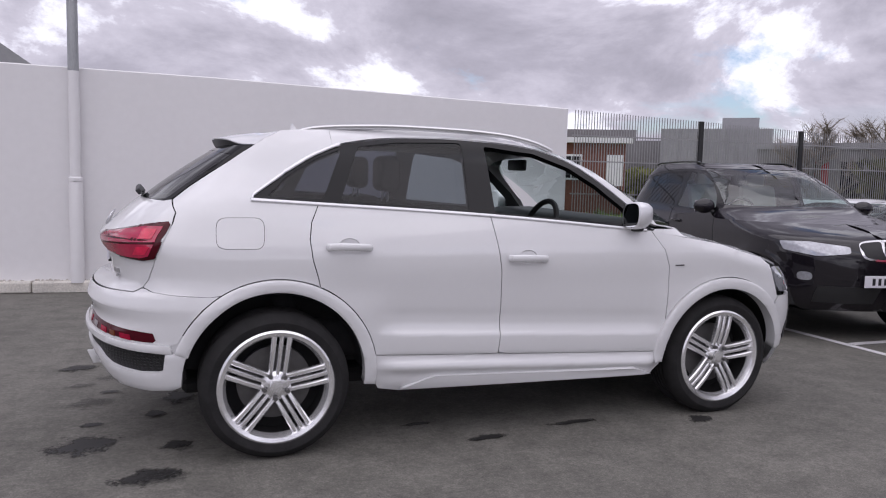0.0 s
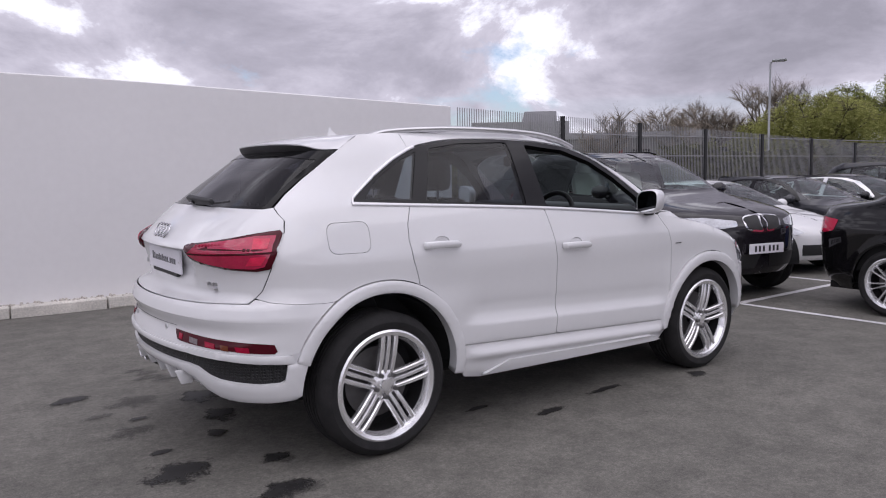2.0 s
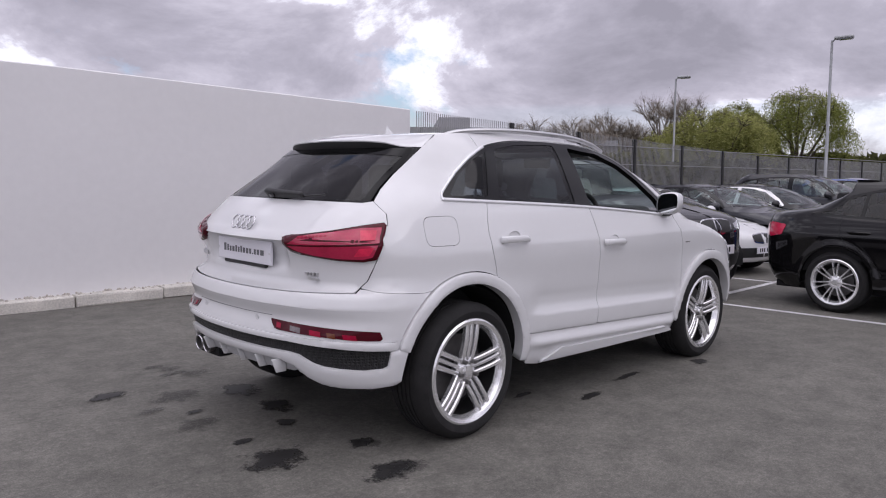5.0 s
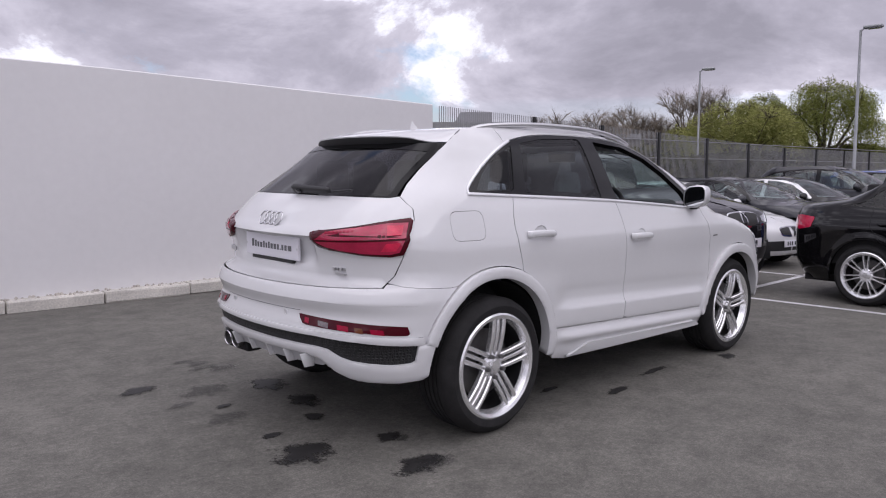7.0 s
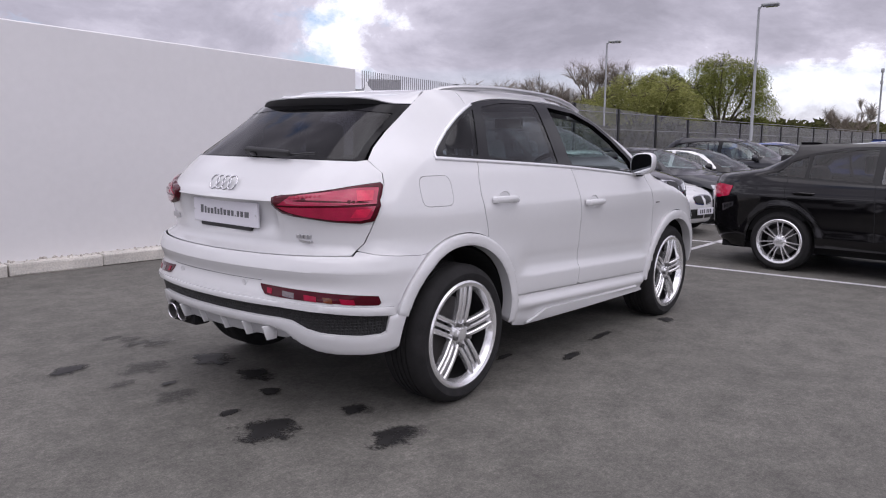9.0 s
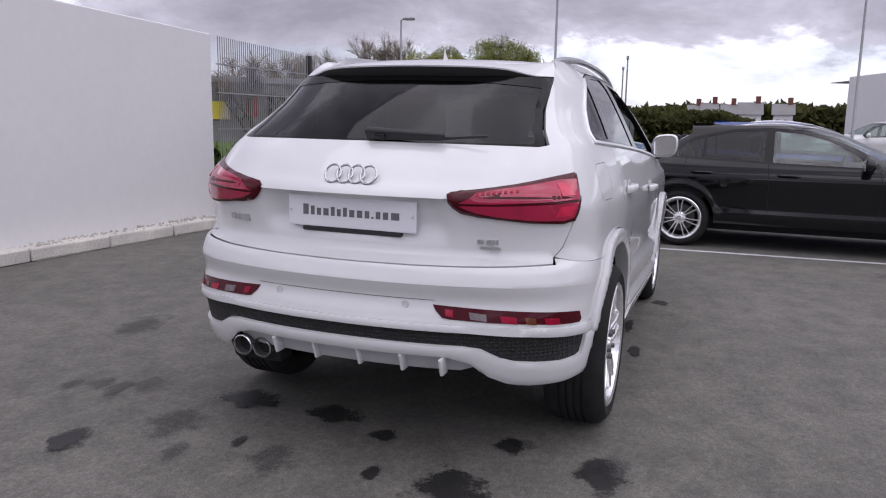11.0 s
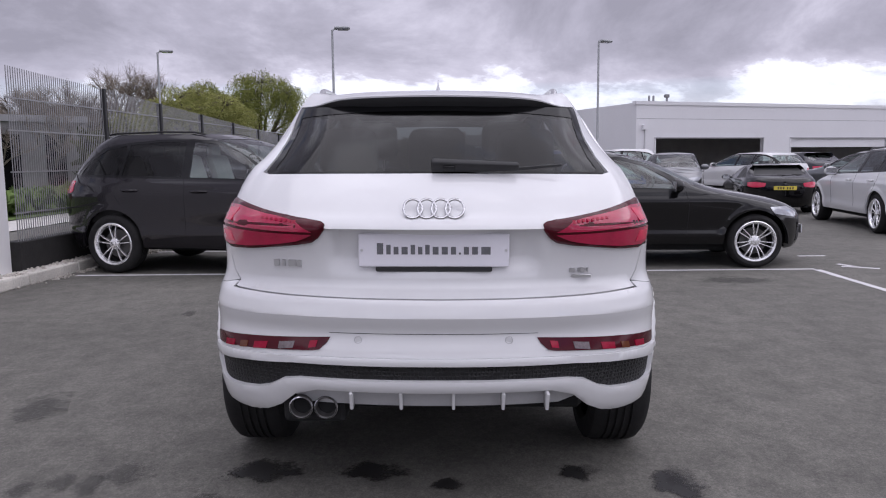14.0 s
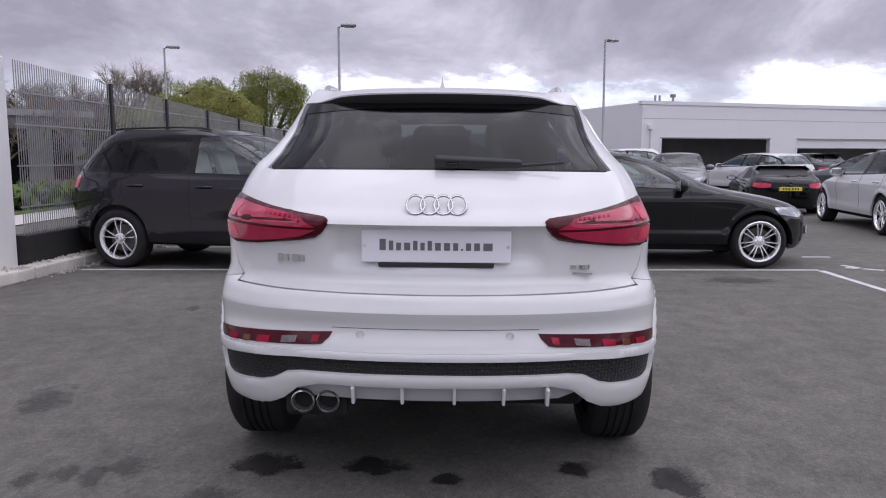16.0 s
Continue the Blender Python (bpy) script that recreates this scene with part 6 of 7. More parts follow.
def make_car(name, spec, m, paint, label, group="", detail=2, plate=M_PLATE, glass=M_CLEARGLASS, rear_glass=None, scale=1.0, seats=M_SEAT, rails=False, trim=M_BLACKGLOSS, spokes=5):
    rear_glass = rear_glass or glass
    wb, R = spec["wheelbase"], spec["radius"]
    hubs = ((0.0, R, 0), (wb, R, 0))
    top_heavy = spec["top"] > 1.6
    s = Shell(rear=spec["rear"], front=spec["front"], mid=spec["width"], ends=spec["width"], mid_span=(0.4, 0.6, 2.1, 2.3), rear_end=spec["rear_end"], front_end=spec["front_end"], rear_bow=0.22, rear_n=4.0, front_bow=0.22 if top_heavy else 0.25, front_n=3.2 if top_heavy else 3.1,
              hubs=hubs, lip=0.014, lip_r=spec["arch"], narrow=0.018)
    car = thing(name, m @ Matrix.Scale(scale, 4), label, "car", group)
    xs = s.vx
    c = s.vc
    lo, sp, top = spec["low"], spec["split"], spec["top"]
    rin = spec["arch"][0]
    st = 0.03 if detail > 1 else 0.07

    def pair(poly, nm, mat, lab="", holes=(), **kw):
        a = panel(s, poly, nm, mat, car, lab, holes=list(holes), **kw)
        b = panel(s, flip(poly), nm, mat, car, lab, holes=[flip(h) for h in holes], **kw)
        if nm in ("body", "upper_body", "windscreen", "rear_window"):
            weld(a, b)

    def ends(z):
        return xs(float(s.xf(z)))
    under = [(0.0, lo)] + [(s.vy(0.6, lo), lo), (c(-rin - 0.05, lo), lo)] + [(c(x, z), z) for x, z in arc(0, R, rin, 180 + 5, -5, 30) if z > lo] + [(s.vs(x, z), z) for x, z in arc(wb, R, rin, 185, -5, 30) if z > lo]
    under += [(s.vs(wb + rin + 0.03, lo), lo), (ends(lo), lo)]
    under += [(ends(z), z) for z in np.linspace(lo + 0.04, sp, 12)] + [(0.0, sp)]
    pair(under, "body", paint, step=st, deep=0.03)
    z0, z1, fw = spec["screen"]
    r0, r1, rw = spec["back"]

    def vs(z):
        return xs(float(s.fe(z)) + (float(s.xf(z)) - float(s.fe(z))) * fw)

    def vr(z):
        return s.vy(rw * float(s.wmid(z)) / float(s.wmid(r0)) * 1.0, z)
    upper = [(0.0, sp)] + [(ends(sp), sp)] + [(ends(z), z) for z in np.linspace(sp, z0, 8)[1:]] + [(vs(z), z) for z in np.linspace(z0, z1, 8)] + [(ends(z1), z1), (ends(top), top), (0.0, top), (0.0, r1)] + [(vr(z), z) for z in np.linspace(r1, r0, 8)] + [(0.0, r0)]
    dlo = [(c(x, z), z) for x, z in rounded(spec["dlo"][::-1], 0.03)]
    pair(upper, "upper_body", paint, holes=[dlo], step=st, deep=0.02)
    # roof skin
    n, k = 24, 9
    verts, faces = [], []
    for i in range(n):
        v = ends(top) * (1 - (1 - i / (n - 1)) ** 1.3) if i else 0.0
        p = s.at(v, top)
        along = (float(p[0]) - float(s.xr(top))) / max(0.1, float(s.xf(top)) - float(s.xr(top)))
        for j in range(k):
            q = -1 + 2 * j / (k - 1)
            verts.append((float(p[0]), abs(float(p[1])) * q, top + spec["crown"] * (1 - q * q) * 4 * max(0, along) * max(0, 1 - along)))
    for i in range(n - 1):
        for j in range(k - 1):
            a = i * k + j
            faces.append((a, a + k, a + k + 1, a + 1))
    link_mesh("roof", verts, faces, paint, car)
    # glass
    wins = [[(c(x, z), z) for x, z in rounded(w[::-1], 0.02)] for w in spec["windows"]]
    pair(dlo, "window_frame", trim, "gloss black window frame", holes=wins, step=0.06, deep=0.02, out=-0.003)
    for i, w in enumerate(wins):
        g = rear_glass if i < 2 else glass
        pair(w, "side_window", g, "glass side window", step=0.08, deep=0, out=-0.006)
    wsr = [(vs(z), z) for z in np.linspace(z0, z1, 8)] + [(ends(z), z) for z in np.linspace(z1, z0, 8)]
    pair(wsr[::-1], "windscreen", glass, "clear windscreen", step=0.035 if detail > 1 else 0.08, deep=0, out=-0.004)
    bw = [(0.0, r0)] + [(vr(z), z) for z in np.linspace(r0, r1, 8)] + [(0.0, r1)]
    pair(bw, "rear_window", rear_glass, "rear window glass", step=0.08, deep=0, out=-0.004)
    part("cabin_floor", box_bm((-0.6 if top > 1.5 else 0.0, -0.72, lo + 0.05), (wb - 0.45, 0.72, lo + 0.12)), M_DARK, car, "dark cabin floor")
    part("underbody", box_bm((-0.75, -0.6, lo - 0.03), (wb + 0.38, 0.6, lo + 0.04)), M_DARK, car, "dark underbody")
    part("dashboard", box_bm((float(s.xf(z0)) - 0.62, -0.68, sp - 0.25), (float(s.xf(z0)) - 0.25, 0.68, z0 - 0.03), 0.04, 2), M_BLACKPLASTIC, car, "dark dashboard", True)
    pair([(0.1, sp - 0.5), (c(-0.45, sp), sp - 0.5), (xs(rin + 0.02), sp - 0.3), (xs(0.6), lo + 0.12), (xs(wb - 0.6), lo + 0.12), (xs(wb - 0.5), sp - 0.03), (c(-0.3, sp), sp - 0.03), (0.1, sp - 0.03)], "lining", M_DARK, "dark door lining", step=0.12, deep=0, out=-0.05)
    for hx in (0.0, wb):
        for sd in (-1, 1):
            bm = bmesh.new()
            rows = [[bm.verts.new((hx + (rin + 0.015) * math.cos(radians(a)), sd * yy, R + (rin + 0.015) * math.sin(radians(a)))) for yy in (spec["half"] - 0.02, 0.5)] for a in range(-5, 186, 10)]
            for a, b in zip(rows, rows[1:]):
                bm.faces.new((a[0], a[1], b[1], b[0]))
            bm.faces.new([r[1] for r in rows])
            part("wheel_well", bm, M_DARK, car, "black wheel well liner")
    hr = top - 0.26
    for x in (1.02, 0.15):
        for y in (-0.36, 0.36):
            bm = box_bm((x - 0.06, y - 0.24, lo + 0.2), (x + 0.06, y + 0.24, hr), 0.05, 2)
            for v in bm.verts:
                v.co.x -= 0.3 * (v.co.z - lo - 0.3)
            seat = part("seat", bm, seats, car, "car seat", True)
            if detail > 1:
                part("headrest", box_bm((x - 0.34, y - 0.12, hr - 0.06), (x - 0.25, y + 0.12, hr + 0.14), 0.035, 2), seats, seat, smooth=True)
    if detail > 1:
        pts = [(1.62 + 0.06 * math.sin(a), -0.36 + 0.18 * math.cos(a), z0 - 0.10 + 0.16 * math.sin(a)) for a in np.linspace(0, 2 * math.pi, 25)[:-1]]
        part("steering_wheel", tube_bm(pts, 0.016, 8, closed=True), M_BLACKPLASTIC, car, "black steering wheel", True)
    # shut lines, handles, mirrors
    if detail > 1:
        for line in spec["doors"]:
            for sgn in (1, -1):
                strip(s, [(sgn * xs(x), z) for x, z in line], 0.003, "shut_line", M_DARK, car, out=-0.0005, label="dark gap round a door", thick=0.002)
    for sd in (-1, 1):
        for x, z in spec["handles"]:
            yb = abs(float(s.at(xs(x), z)[1]))
            part("door_handle", tube_bm([(x - 0.11, sd * yb, z), (x - 0.09, sd * (yb + 0.025), z), (x, sd * (yb + 0.035), z + 0.002), (x + 0.08, sd * (yb + 0.028), z), (x + 0.11, sd * yb, z - 0.002)], 0.014, 8), paint, car, smooth=True)
        mx, mz = spec["mirror"]
        yb = float(s.wmid(mz)) + 0.12
        bm = bmesh.new()
        bmesh.ops.create_uvsphere(bm, u_segments=16, v_segments=10, radius=1, matrix=pose(mx, sd * yb, mz) @ Matrix.Diagonal((0.075, 0.125, 0.085, 1)))
        for v in bm.verts:
            v.co.x = max(v.co.x, mx - 0.035)
        hm = part("door_mirror", bm, paint, car, "door mirror in body colour", True)
        part("mirror_glass", box_bm((mx - 0.040, sd * yb - 0.095, mz - 0.06), (mx - 0.034, sd * yb + 0.095, mz + 0.06), 0.004, 1), M_CHROME, hm, "mirror glass")
        part("mirror_arm", tube_bm([(mx + 0.02, sd * (yb - 0.05), mz - 0.05), (mx + 0.04, sd * (yb - 0.2), mz - 0.09)], 0.022, 6), M_BLACKPLASTIC, hm)
    # lamps, grille, plates
    tail_poly = [(c(x, z), z) for x, z in rounded(spec["tail"], 0.02)]
    pair(tail_poly[::-1] if _area(tail_poly) < 0 else tail_poly, "tail_lamp", M_REDBRIGHT, "red tail lamp", step=0.05, out=0.005)
    lamp_poly = [(s.vs(x, z), z) for x, z in rounded(spec["lamp"], 0.02)]
    pair(lamp_poly[::-1] if _area(lamp_poly) < 0 else lamp_poly, "head_lamp", M_CLEAR, "clear head lamp glass", step=0.05, out=0.005)
    g0, g1, ga, gb = spec["grille"]
    kid = rounded([(fv(s, g1, ga), ga + 0.02), (fv(s, g0, ga), ga), (fv(s, g0, gb), gb), (fv(s, g1, gb), gb - 0.02)], 0.03)
    big = rounded([(fv(s, g1 + 0.02, ga), ga), (fv(s, g0 - 0.02, ga), ga - 0.02), (fv(s, g0 - 0.02, gb), gb + 0.02), (fv(s, g1 + 0.02, gb), gb)], 0.04)
    pair(big, "grille_surround", M_CHROME, "chrome grille surround", step=0.05, out=0.006)
    pair(kid, "grille", M_BLACKPLASTIC, "black slatted grille", step=0.05, out=0.012)
    intake = [(fv(s, 0.55, 0.3), lo + 0.08), (fv(s, 0.02, 0.3), lo + 0.08), (fv(s, 0.02, 0.45), lo + 0.24), (fv(s, 0.55, 0.45), lo + 0.24)]
    pair(intake, "front_intake", M_BLACKPLASTIC, "black lower intake", step=0.06, out=0.004)
    if top_heavy and detail > 1:
        pair(rounded([(fv(s, 0.70, 0.62), 0.585), (fv(s, 0.61, 0.62), 0.585), (fv(s, 0.61, 0.62), 0.665), (fv(s, 0.70, 0.62), 0.665)], 0.035), "fog_lamp", M_CLEAR, "small round clear fog lamp", step=0.03, out=0.006)
    for front, z in ((True, spec["plate_front"]), (False, spec["plate_rear"])):
        x = float(s.xf(z)) + 0.012 if front else float(s.xr(z)) - 0.012
        a, b = sorted((x, x + (0.012 if front else -0.012)))
        pl = part("number_plate", box_bm((a, -0.26, z - 0.056), (b, 0.26, z + 0.056), 0.003, 1), plate if not front else M_PLATE, car, "number plate with dark bars")
        for q, w in ((-0.17, 0.03), (-0.11, 0.03), (-0.05, 0.03), (0.04, 0.03), (0.10, 0.03), (0.16, 0.03)):
            f = (b, b + 0.002) if front else (a - 0.002, a)
            part("bar", box_bm((f[0], q - w / 2, z - 0.032), (f[1], q + w / 2, z + 0.032)), M_INK, pl)
    if rails:
        for sd in (-1, 1):
            w = float(s.wmid(top)) - 0.02
            part("roof_rail", tube_bm([(-0.2, sd * w, top), (-0.1, sd * w, top + 0.018), (0.6, sd * w, top + 0.03), (1.0, sd * w, top + 0.02), (1.15, sd * w, top - 0.01)], 0.012, 6), M_BLACKGLOSS, car, "dark roof rail", True)
    add_wheels(car, hubs, spec["half"], R, spec["rim"], 0.225, spokes, "double", nuts=False)
    return car


def _area(poly):
    return sum(a[0] * b[1] - b[0] * a[1] for a, b in zip(poly, poly[1:] + poly[:1]))


ROW = "cars parked along the fence"
make_car("large_suv", SUV, pose(6.09, 3.70, 0, 0, 0, -101.5), M_BLACKSHEEN, "glossy black large off-roader parked against the kerb", ROW, scale=0.93, seats=M_SEATPALE, rear_glass=M_TINTREAR, rails=True)
make_car("saloon", SALOON, pose(8.40, 3.90, 0, 0, 0, -98), M_WHITE, "white saloon parked beside a black off-roader", ROW, detail=1, scale=0.86)
make_car("saloon", SALOON, pose(10.6, 4.0, 0, 0, 0, -95), M_GREYPAINT, "dark grey saloon with a sloping roof", ROW, detail=1, scale=0.9)
make_car("saloon", SALOON, pose(12.7, 3.9, 0, 0, 0, -92), M_BLACKPAINT, "black saloon with bright window trim", ROW, detail=1, trim=M_SATIN, scale=0.9)
make_car("small_suv", SUV, pose(14.9, 3.8, 0, 0, 0, -90), M_GREYPAINT, "dark grey off-roader in the row by the fence", ROW, detail=1, scale=0.86)
make_car("saloon", SALOON, pose(17.4, 3.6, 0, 0, 0, -90), M_BLUEPAINT, "blue saloon in the row by the fence", ROW, detail=1)
SECOND = "cars parked nose to tail behind the row"
make_car("saloon", SALOON, pose(6.231, -0.956, 0, 0, 0, -94.2), M_BLACKPAINT, "glossy black saloon with silver multi-spoke wheels", SECOND, scale=0.96, rear_glass=M_TINT, spokes=7)
make_car("saloon", SALOON, pose(8.9, -1.1, 0, 0, 0, -90), M_BLUEPAINT, "metallic blue saloon behind a black saloon", SECOND, detail=1, rear_glass=M_TINT)
YARD = "cars standing before the workshop"
make_car("estate_car", ESTATE, pose(8.86, -7.95, 0, 0, 0, -8), M_WHITE, "white estate car with tinted rear glass", YARD, rear_glass=M_TINT, plate=M_PLATEYELLOW, rails=True)
# its rear panes are opaque black plastic, standing in for the soft top's fabric
make_car("convertible", tweak(SALOON), pose(14.0, -7.62, 0, 0, 0, -12) @ Matrix.Diagonal((1, 1, 0.86, 1)), M_BLACKPAINT, "black convertible with its dark soft top closed", YARD, detail=1, scale=0.9, rear_glass=M_BLACKPLASTIC, glass=M_TINT, plate=M_PLATEYELLOW)
make_car("saloon", SALOON, pose(20.5, -7.2, 0, 0, 0, 160), M_SILVERPAINT, "grey saloon parked before the workshop", YARD, detail=1)
make_car("estate_car", ESTATE, pose(21.5, -10.8, 0, 0, 0, 20), M_WHITE, "white estate car parked before the workshop", YARD, detail=1)
make_car("small_suv", SUV, pose(26.0, -7.4, 0, 0, 0, 100), M_WHITE, "white off-roader parked before the workshop", YARD, detail=1, scale=0.93)
make_car("saloon", SALOON, pose(16.2, -12.2, 0, 0, 0, 30), M_SILVERPAINT, "pale grey saloon beside a white estate car", YARD, detail=1)
make_car("saloon", SALOON, pose(24.0, -13.5, 0, 0, 0, 15), M_GREYPAINT, "dark grey saloon parked before the workshop", YARD, detail=1)

# ---- buildings ----
def block_on(ob, name, corners, z0, z1, mat, label=""):
    """An upright box over a four-cornered plan."""
    bm = bmesh.new()
    a = [bm.verts.new((x, y, z0)) for x, y in corners]
    b = [bm.verts.new((x, y, z1)) for x, y in corners]
    n = len(corners)
    for k in range(n):
        bm.faces.new((a[k], a[(k + 1) % n], b[(k + 1) % n], b[k]))
    bm.faces.new(b)
    bm.faces.new(a[::-1])
    bmesh.ops.recalc_face_normals(bm, faces=bm.faces)
    return part(name, bm, mat, ob, label)


def workshop():
    """The white workshop: a long front with wide openings, a parapet, a rainwater pipe, and bays behind with shade in
    their colour.
    """
    P, d = Vector((44.6, -11.9)), Vector((7.3, -19.7)).normalized()
    n = Vector((-d.y, d.x))
    if n.x < 0:
        n = -n
    ob = tagged(new("workshop"), "low white clad workshop with wide open bays", "building")

    def at(s, o, z):
        p = P + d * s + n * o
        return (p.x, p.y, z)

    def slab(name, s0, s1, o0, o1, z0, z1, mat, label=""):
        bm = bmesh.new()
        v = [bm.verts.new(at(s, o, z)) for z in (z0, z1) for s, o in ((s0, o0), (s1, o0), (s1, o1), (s0, o1))]
        for f in ((0, 1, 5, 4), (1, 2, 6, 5), (2, 3, 7, 6), (3, 0, 4, 7), (4, 5, 6, 7), (3, 2, 1, 0)):
            bm.faces.new([v[i] for i in f])
        bmesh.ops.recalc_face_normals(bm, faces=bm.faces)
        return part(name, bm, mat, ob, label)
    H, L = 4.85, 60.0
    open_at = [(1.5, 10.2), (12.6, 21.5), (24.0, 33.0), (35.4, 44.4)]
    s = 0.0
    for a, b in open_at + [(L, L)]:
        if a > s:
            slab("wall", s, a, 0.0, 0.3, 0, 2.5, M_CLADWHITE)
        s = b
    slab("wall", 0, L, 0.0, 0.3, 2.5, H - 0.22, M_CLADWHITE)
    slab("cladding_joint", 0.05, L, -0.006, 0.0, 3.74, 3.765, M_CLADGREY, "shallow joint between wall panels")
    slab("parapet", -0.08, L, -0.06, 0.34, H - 0.22, H, M_CLADWHITE, "pale metal parapet trim")
    slab("side_wall", 0.0, 0.3, 0.3, 9.0, 0, H - 0.1, M_CLADWHITE)
    slab("roof", 0.3, L, 0.3, 12, H - 0.35, H - 0.3, M_CLADGREY)
    slab("back_wall", 0.3, L, 9.0, 9.2, 0, H - 0.35, M_SHADOWROOM, "workshop back wall with shade in its grey")
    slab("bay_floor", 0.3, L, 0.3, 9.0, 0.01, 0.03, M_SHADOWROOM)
    for a, b in open_at:
        slab("door_track", a - 0.12, a, -0.03, 0.06, 0, 2.57, M_CLADWHITE, "white door frame")
        slab("door_track", b, b + 0.12, -0.03, 0.06, 0, 2.57, M_CLADWHITE, "grey door frame")
        slab("lintel", a - 0.12, b + 0.12, -0.03, 0.06, 2.5, 2.57, M_CLADGREY, "grey door frame")
    slab("rolled_door", 12.6, 21.5, 0.1, 0.25, 1.9, 2.5, M_CLADWHITE, "half-lowered pale shutter")
    slab("downpipe", 0.62, 0.74, -0.12, -0.01, 0, 3.1, M_CLADWHITE)
    slab("hopper", 0.42, 0.80, -0.2, -0.01, 3.05, 3.35, M_CLADWHITE)
    for q in (1.62, 1.95, 3.0):
        slab("roof_vent", q, q + 0.10, 1.0, 1.1, H - 0.3, H + 0.45, M_CLADGREY, "small roof vent")
    slab("roof_vent", 2.92, 3.18, 0.95, 1.2, H + 0.35, H + 0.55, M_CLADDARK, "dark vent cowl")


workshop()


def ring_at(t_dirs, dist, base=(-0.44, -4.41)):
    return [(base[0] + dx * dist / math.hypot(dx, dy), base[1] + dy * dist / math.hypot(dx, dy)) for dx, dy in t_dirs]


def far_block(name, d0, d1, dist, depth, z0, z1, mat, label, category="building"):
    """A far building seen between two directions from the yard."""
    (ax, ay), (bx, by) = ring_at([d0, d1], dist)
    u = Vector((bx - ax, by - ay)).normalized()
    n = Vector((-u.y, u.x))
    if n.dot(Vector((ax, ay))) < 0:
        n = -n
    ob = tagged(new(name), label, category)
    block_on(ob, "wall", [(ax, ay), (bx, by), (bx + n.x * depth, by + n.y * depth), (ax + n.x * depth, ay + n.y * depth)], z0, z1, mat)
    return ob, Vector((ax, ay, 0)), Vector((u.x, u.y, 0)), Vector((-n.x, -n.y, 0)), math.hypot(bx - ax, by - ay)


def on_front(ob, o, u, out, name, s0, s1, z0, z1, mat, label="", proud=0.06):
    bm = bmesh.new()
    v = [bm.verts.new(o + u * s + out * q + Vector((0, 0, z))) for q in (0.0, proud) for s, z in ((s0, z0), (s1, z0), (s1, z1), (s0, z1))]
    for f in ((0, 1, 5, 4), (1, 2, 6, 5), (2, 3, 7, 6), (3, 0, 4, 7), (4, 5, 6, 7)):
        bm.faces.new([v[i] for i in f])
    bmesh.ops.recalc_face_normals(bm, faces=bm.faces)
    return part(name, bm, mat, ob, label)


D = 30.0
ob, o, u, out, L = far_block("brick_house", (0.40, 0.917), (0.549, 0.834), D, 8, 0, 2.95, M_BRICK, "low red brick building with a flat roof")
on_front(ob, o, u, out, "roof_edge", -0.2, L + 0.2, 2.9, 3.1, M_CLADWHITE, "pale roof edge", 0.3)
for s0 in (1.0, 2.6):
    w = on_front(ob, o, u, out, "window", s0, s0 + 0.85, 1.45, 2.45, M_CLADWHITE, "white framed window", 0.05)
    for k in range(2):
        on_front(ob, o, u, out, "pane", s0 + 0.08 + 0.37 * k, s0 + 0.40 + 0.37 * k, 1.53, 2.37, M_BLACKGLOSS, "", 0.07).parent = w
on_front(ob, o, u, out, "sign_board", L - 0.75, L - 0.10, 1.25, 2.45, M_CLADWHITE, "white sign board", 0.08)
ob, o, u, out, L = far_block("flat_roofed_block", (0.52, 0.85), (0.605, 0.79), D + 6, 8, 0, 3.35, M_CLADDARK, "dark brick block with a flat roof")
ob, o, u, out, L = far_block("dark_roof_house", (0.465, 0.885), (0.56, 0.83), D + 9, 6, 0, 4.05, M_CLADDARK, "dark flat-roofed building behind")
ob, o, u, out, L = far_block("grey_works", (0.583, 0.81), (0.684, 0.727), D + 1, 12, 0, 3.55, M_CLADGREY, "grey clad works building with ribbed walls")
for k in range(int(L / 0.35)):
    on_front(ob, o, u, out, "cladding_rib", 0.35 * k, 0.35 * k + 0.06, 0, 3.55, M_CLADGREY, "", 0.05)
far_block("grey_works_tower", (0.64, 0.765), (0.672, 0.737), D + 2, 6, 0, 4.05, M_CLADGREY, "raised block of the grey works building")
ob, o, u, out, L = far_block("low_works", (0.672, 0.738), (0.80, 0.60), D - 3, 10, 0, 2.75, M_CLADDARK, "long low works building with signs")
on_front(ob, o, u, out, "fascia", 0, L, 2.6, 2.8, M_CLADGREY, "grey fascia", 0.1)
on_front(ob, o, u, out, "yellow_sign", 0.2, 1.2, 1.35, 1.95, M_PLATEYELLOW, "yellow sign board", 0.06)
on_front(ob, o, u, out, "red_sign", 1.75, 2.15, 1.45, 2.2, material("red_board", (0.32, 0.03, 0.03), 0.6), "red sign board", 0.06)
on_front(ob, o, u, out, "pale_sign", 1.3, 1.7, 1.45, 2.2, M_CLADGREY, "grey sign board", 0.06)
for k in range(3):
    on_front(ob, o, u, out, "doorway", 2.5 + 1.3 * k, 3.1 + 1.3 * k, 0.3, 2.2, M_BLACKGLOSS, "dark doorway", 0.04)
ob, o, u, out, L = far_block("gabled_shed", (-0.30, 0.954), (-0.153, 0.988), 40.0, 12, 0, 6.1, M_CLADGREY, "grey clad gabled shed behind the wall")
bm = bmesh.new()
p, q = o, o + u * L
v = [bm.verts.new(x) for x in (p + Vector((0, 0, 10.2)), q + Vector((0.0, 0, 6.1)), p + Vector((0, 0, 6.1)))]
v += [bm.verts.new(x.co - out * 12) for x in v]
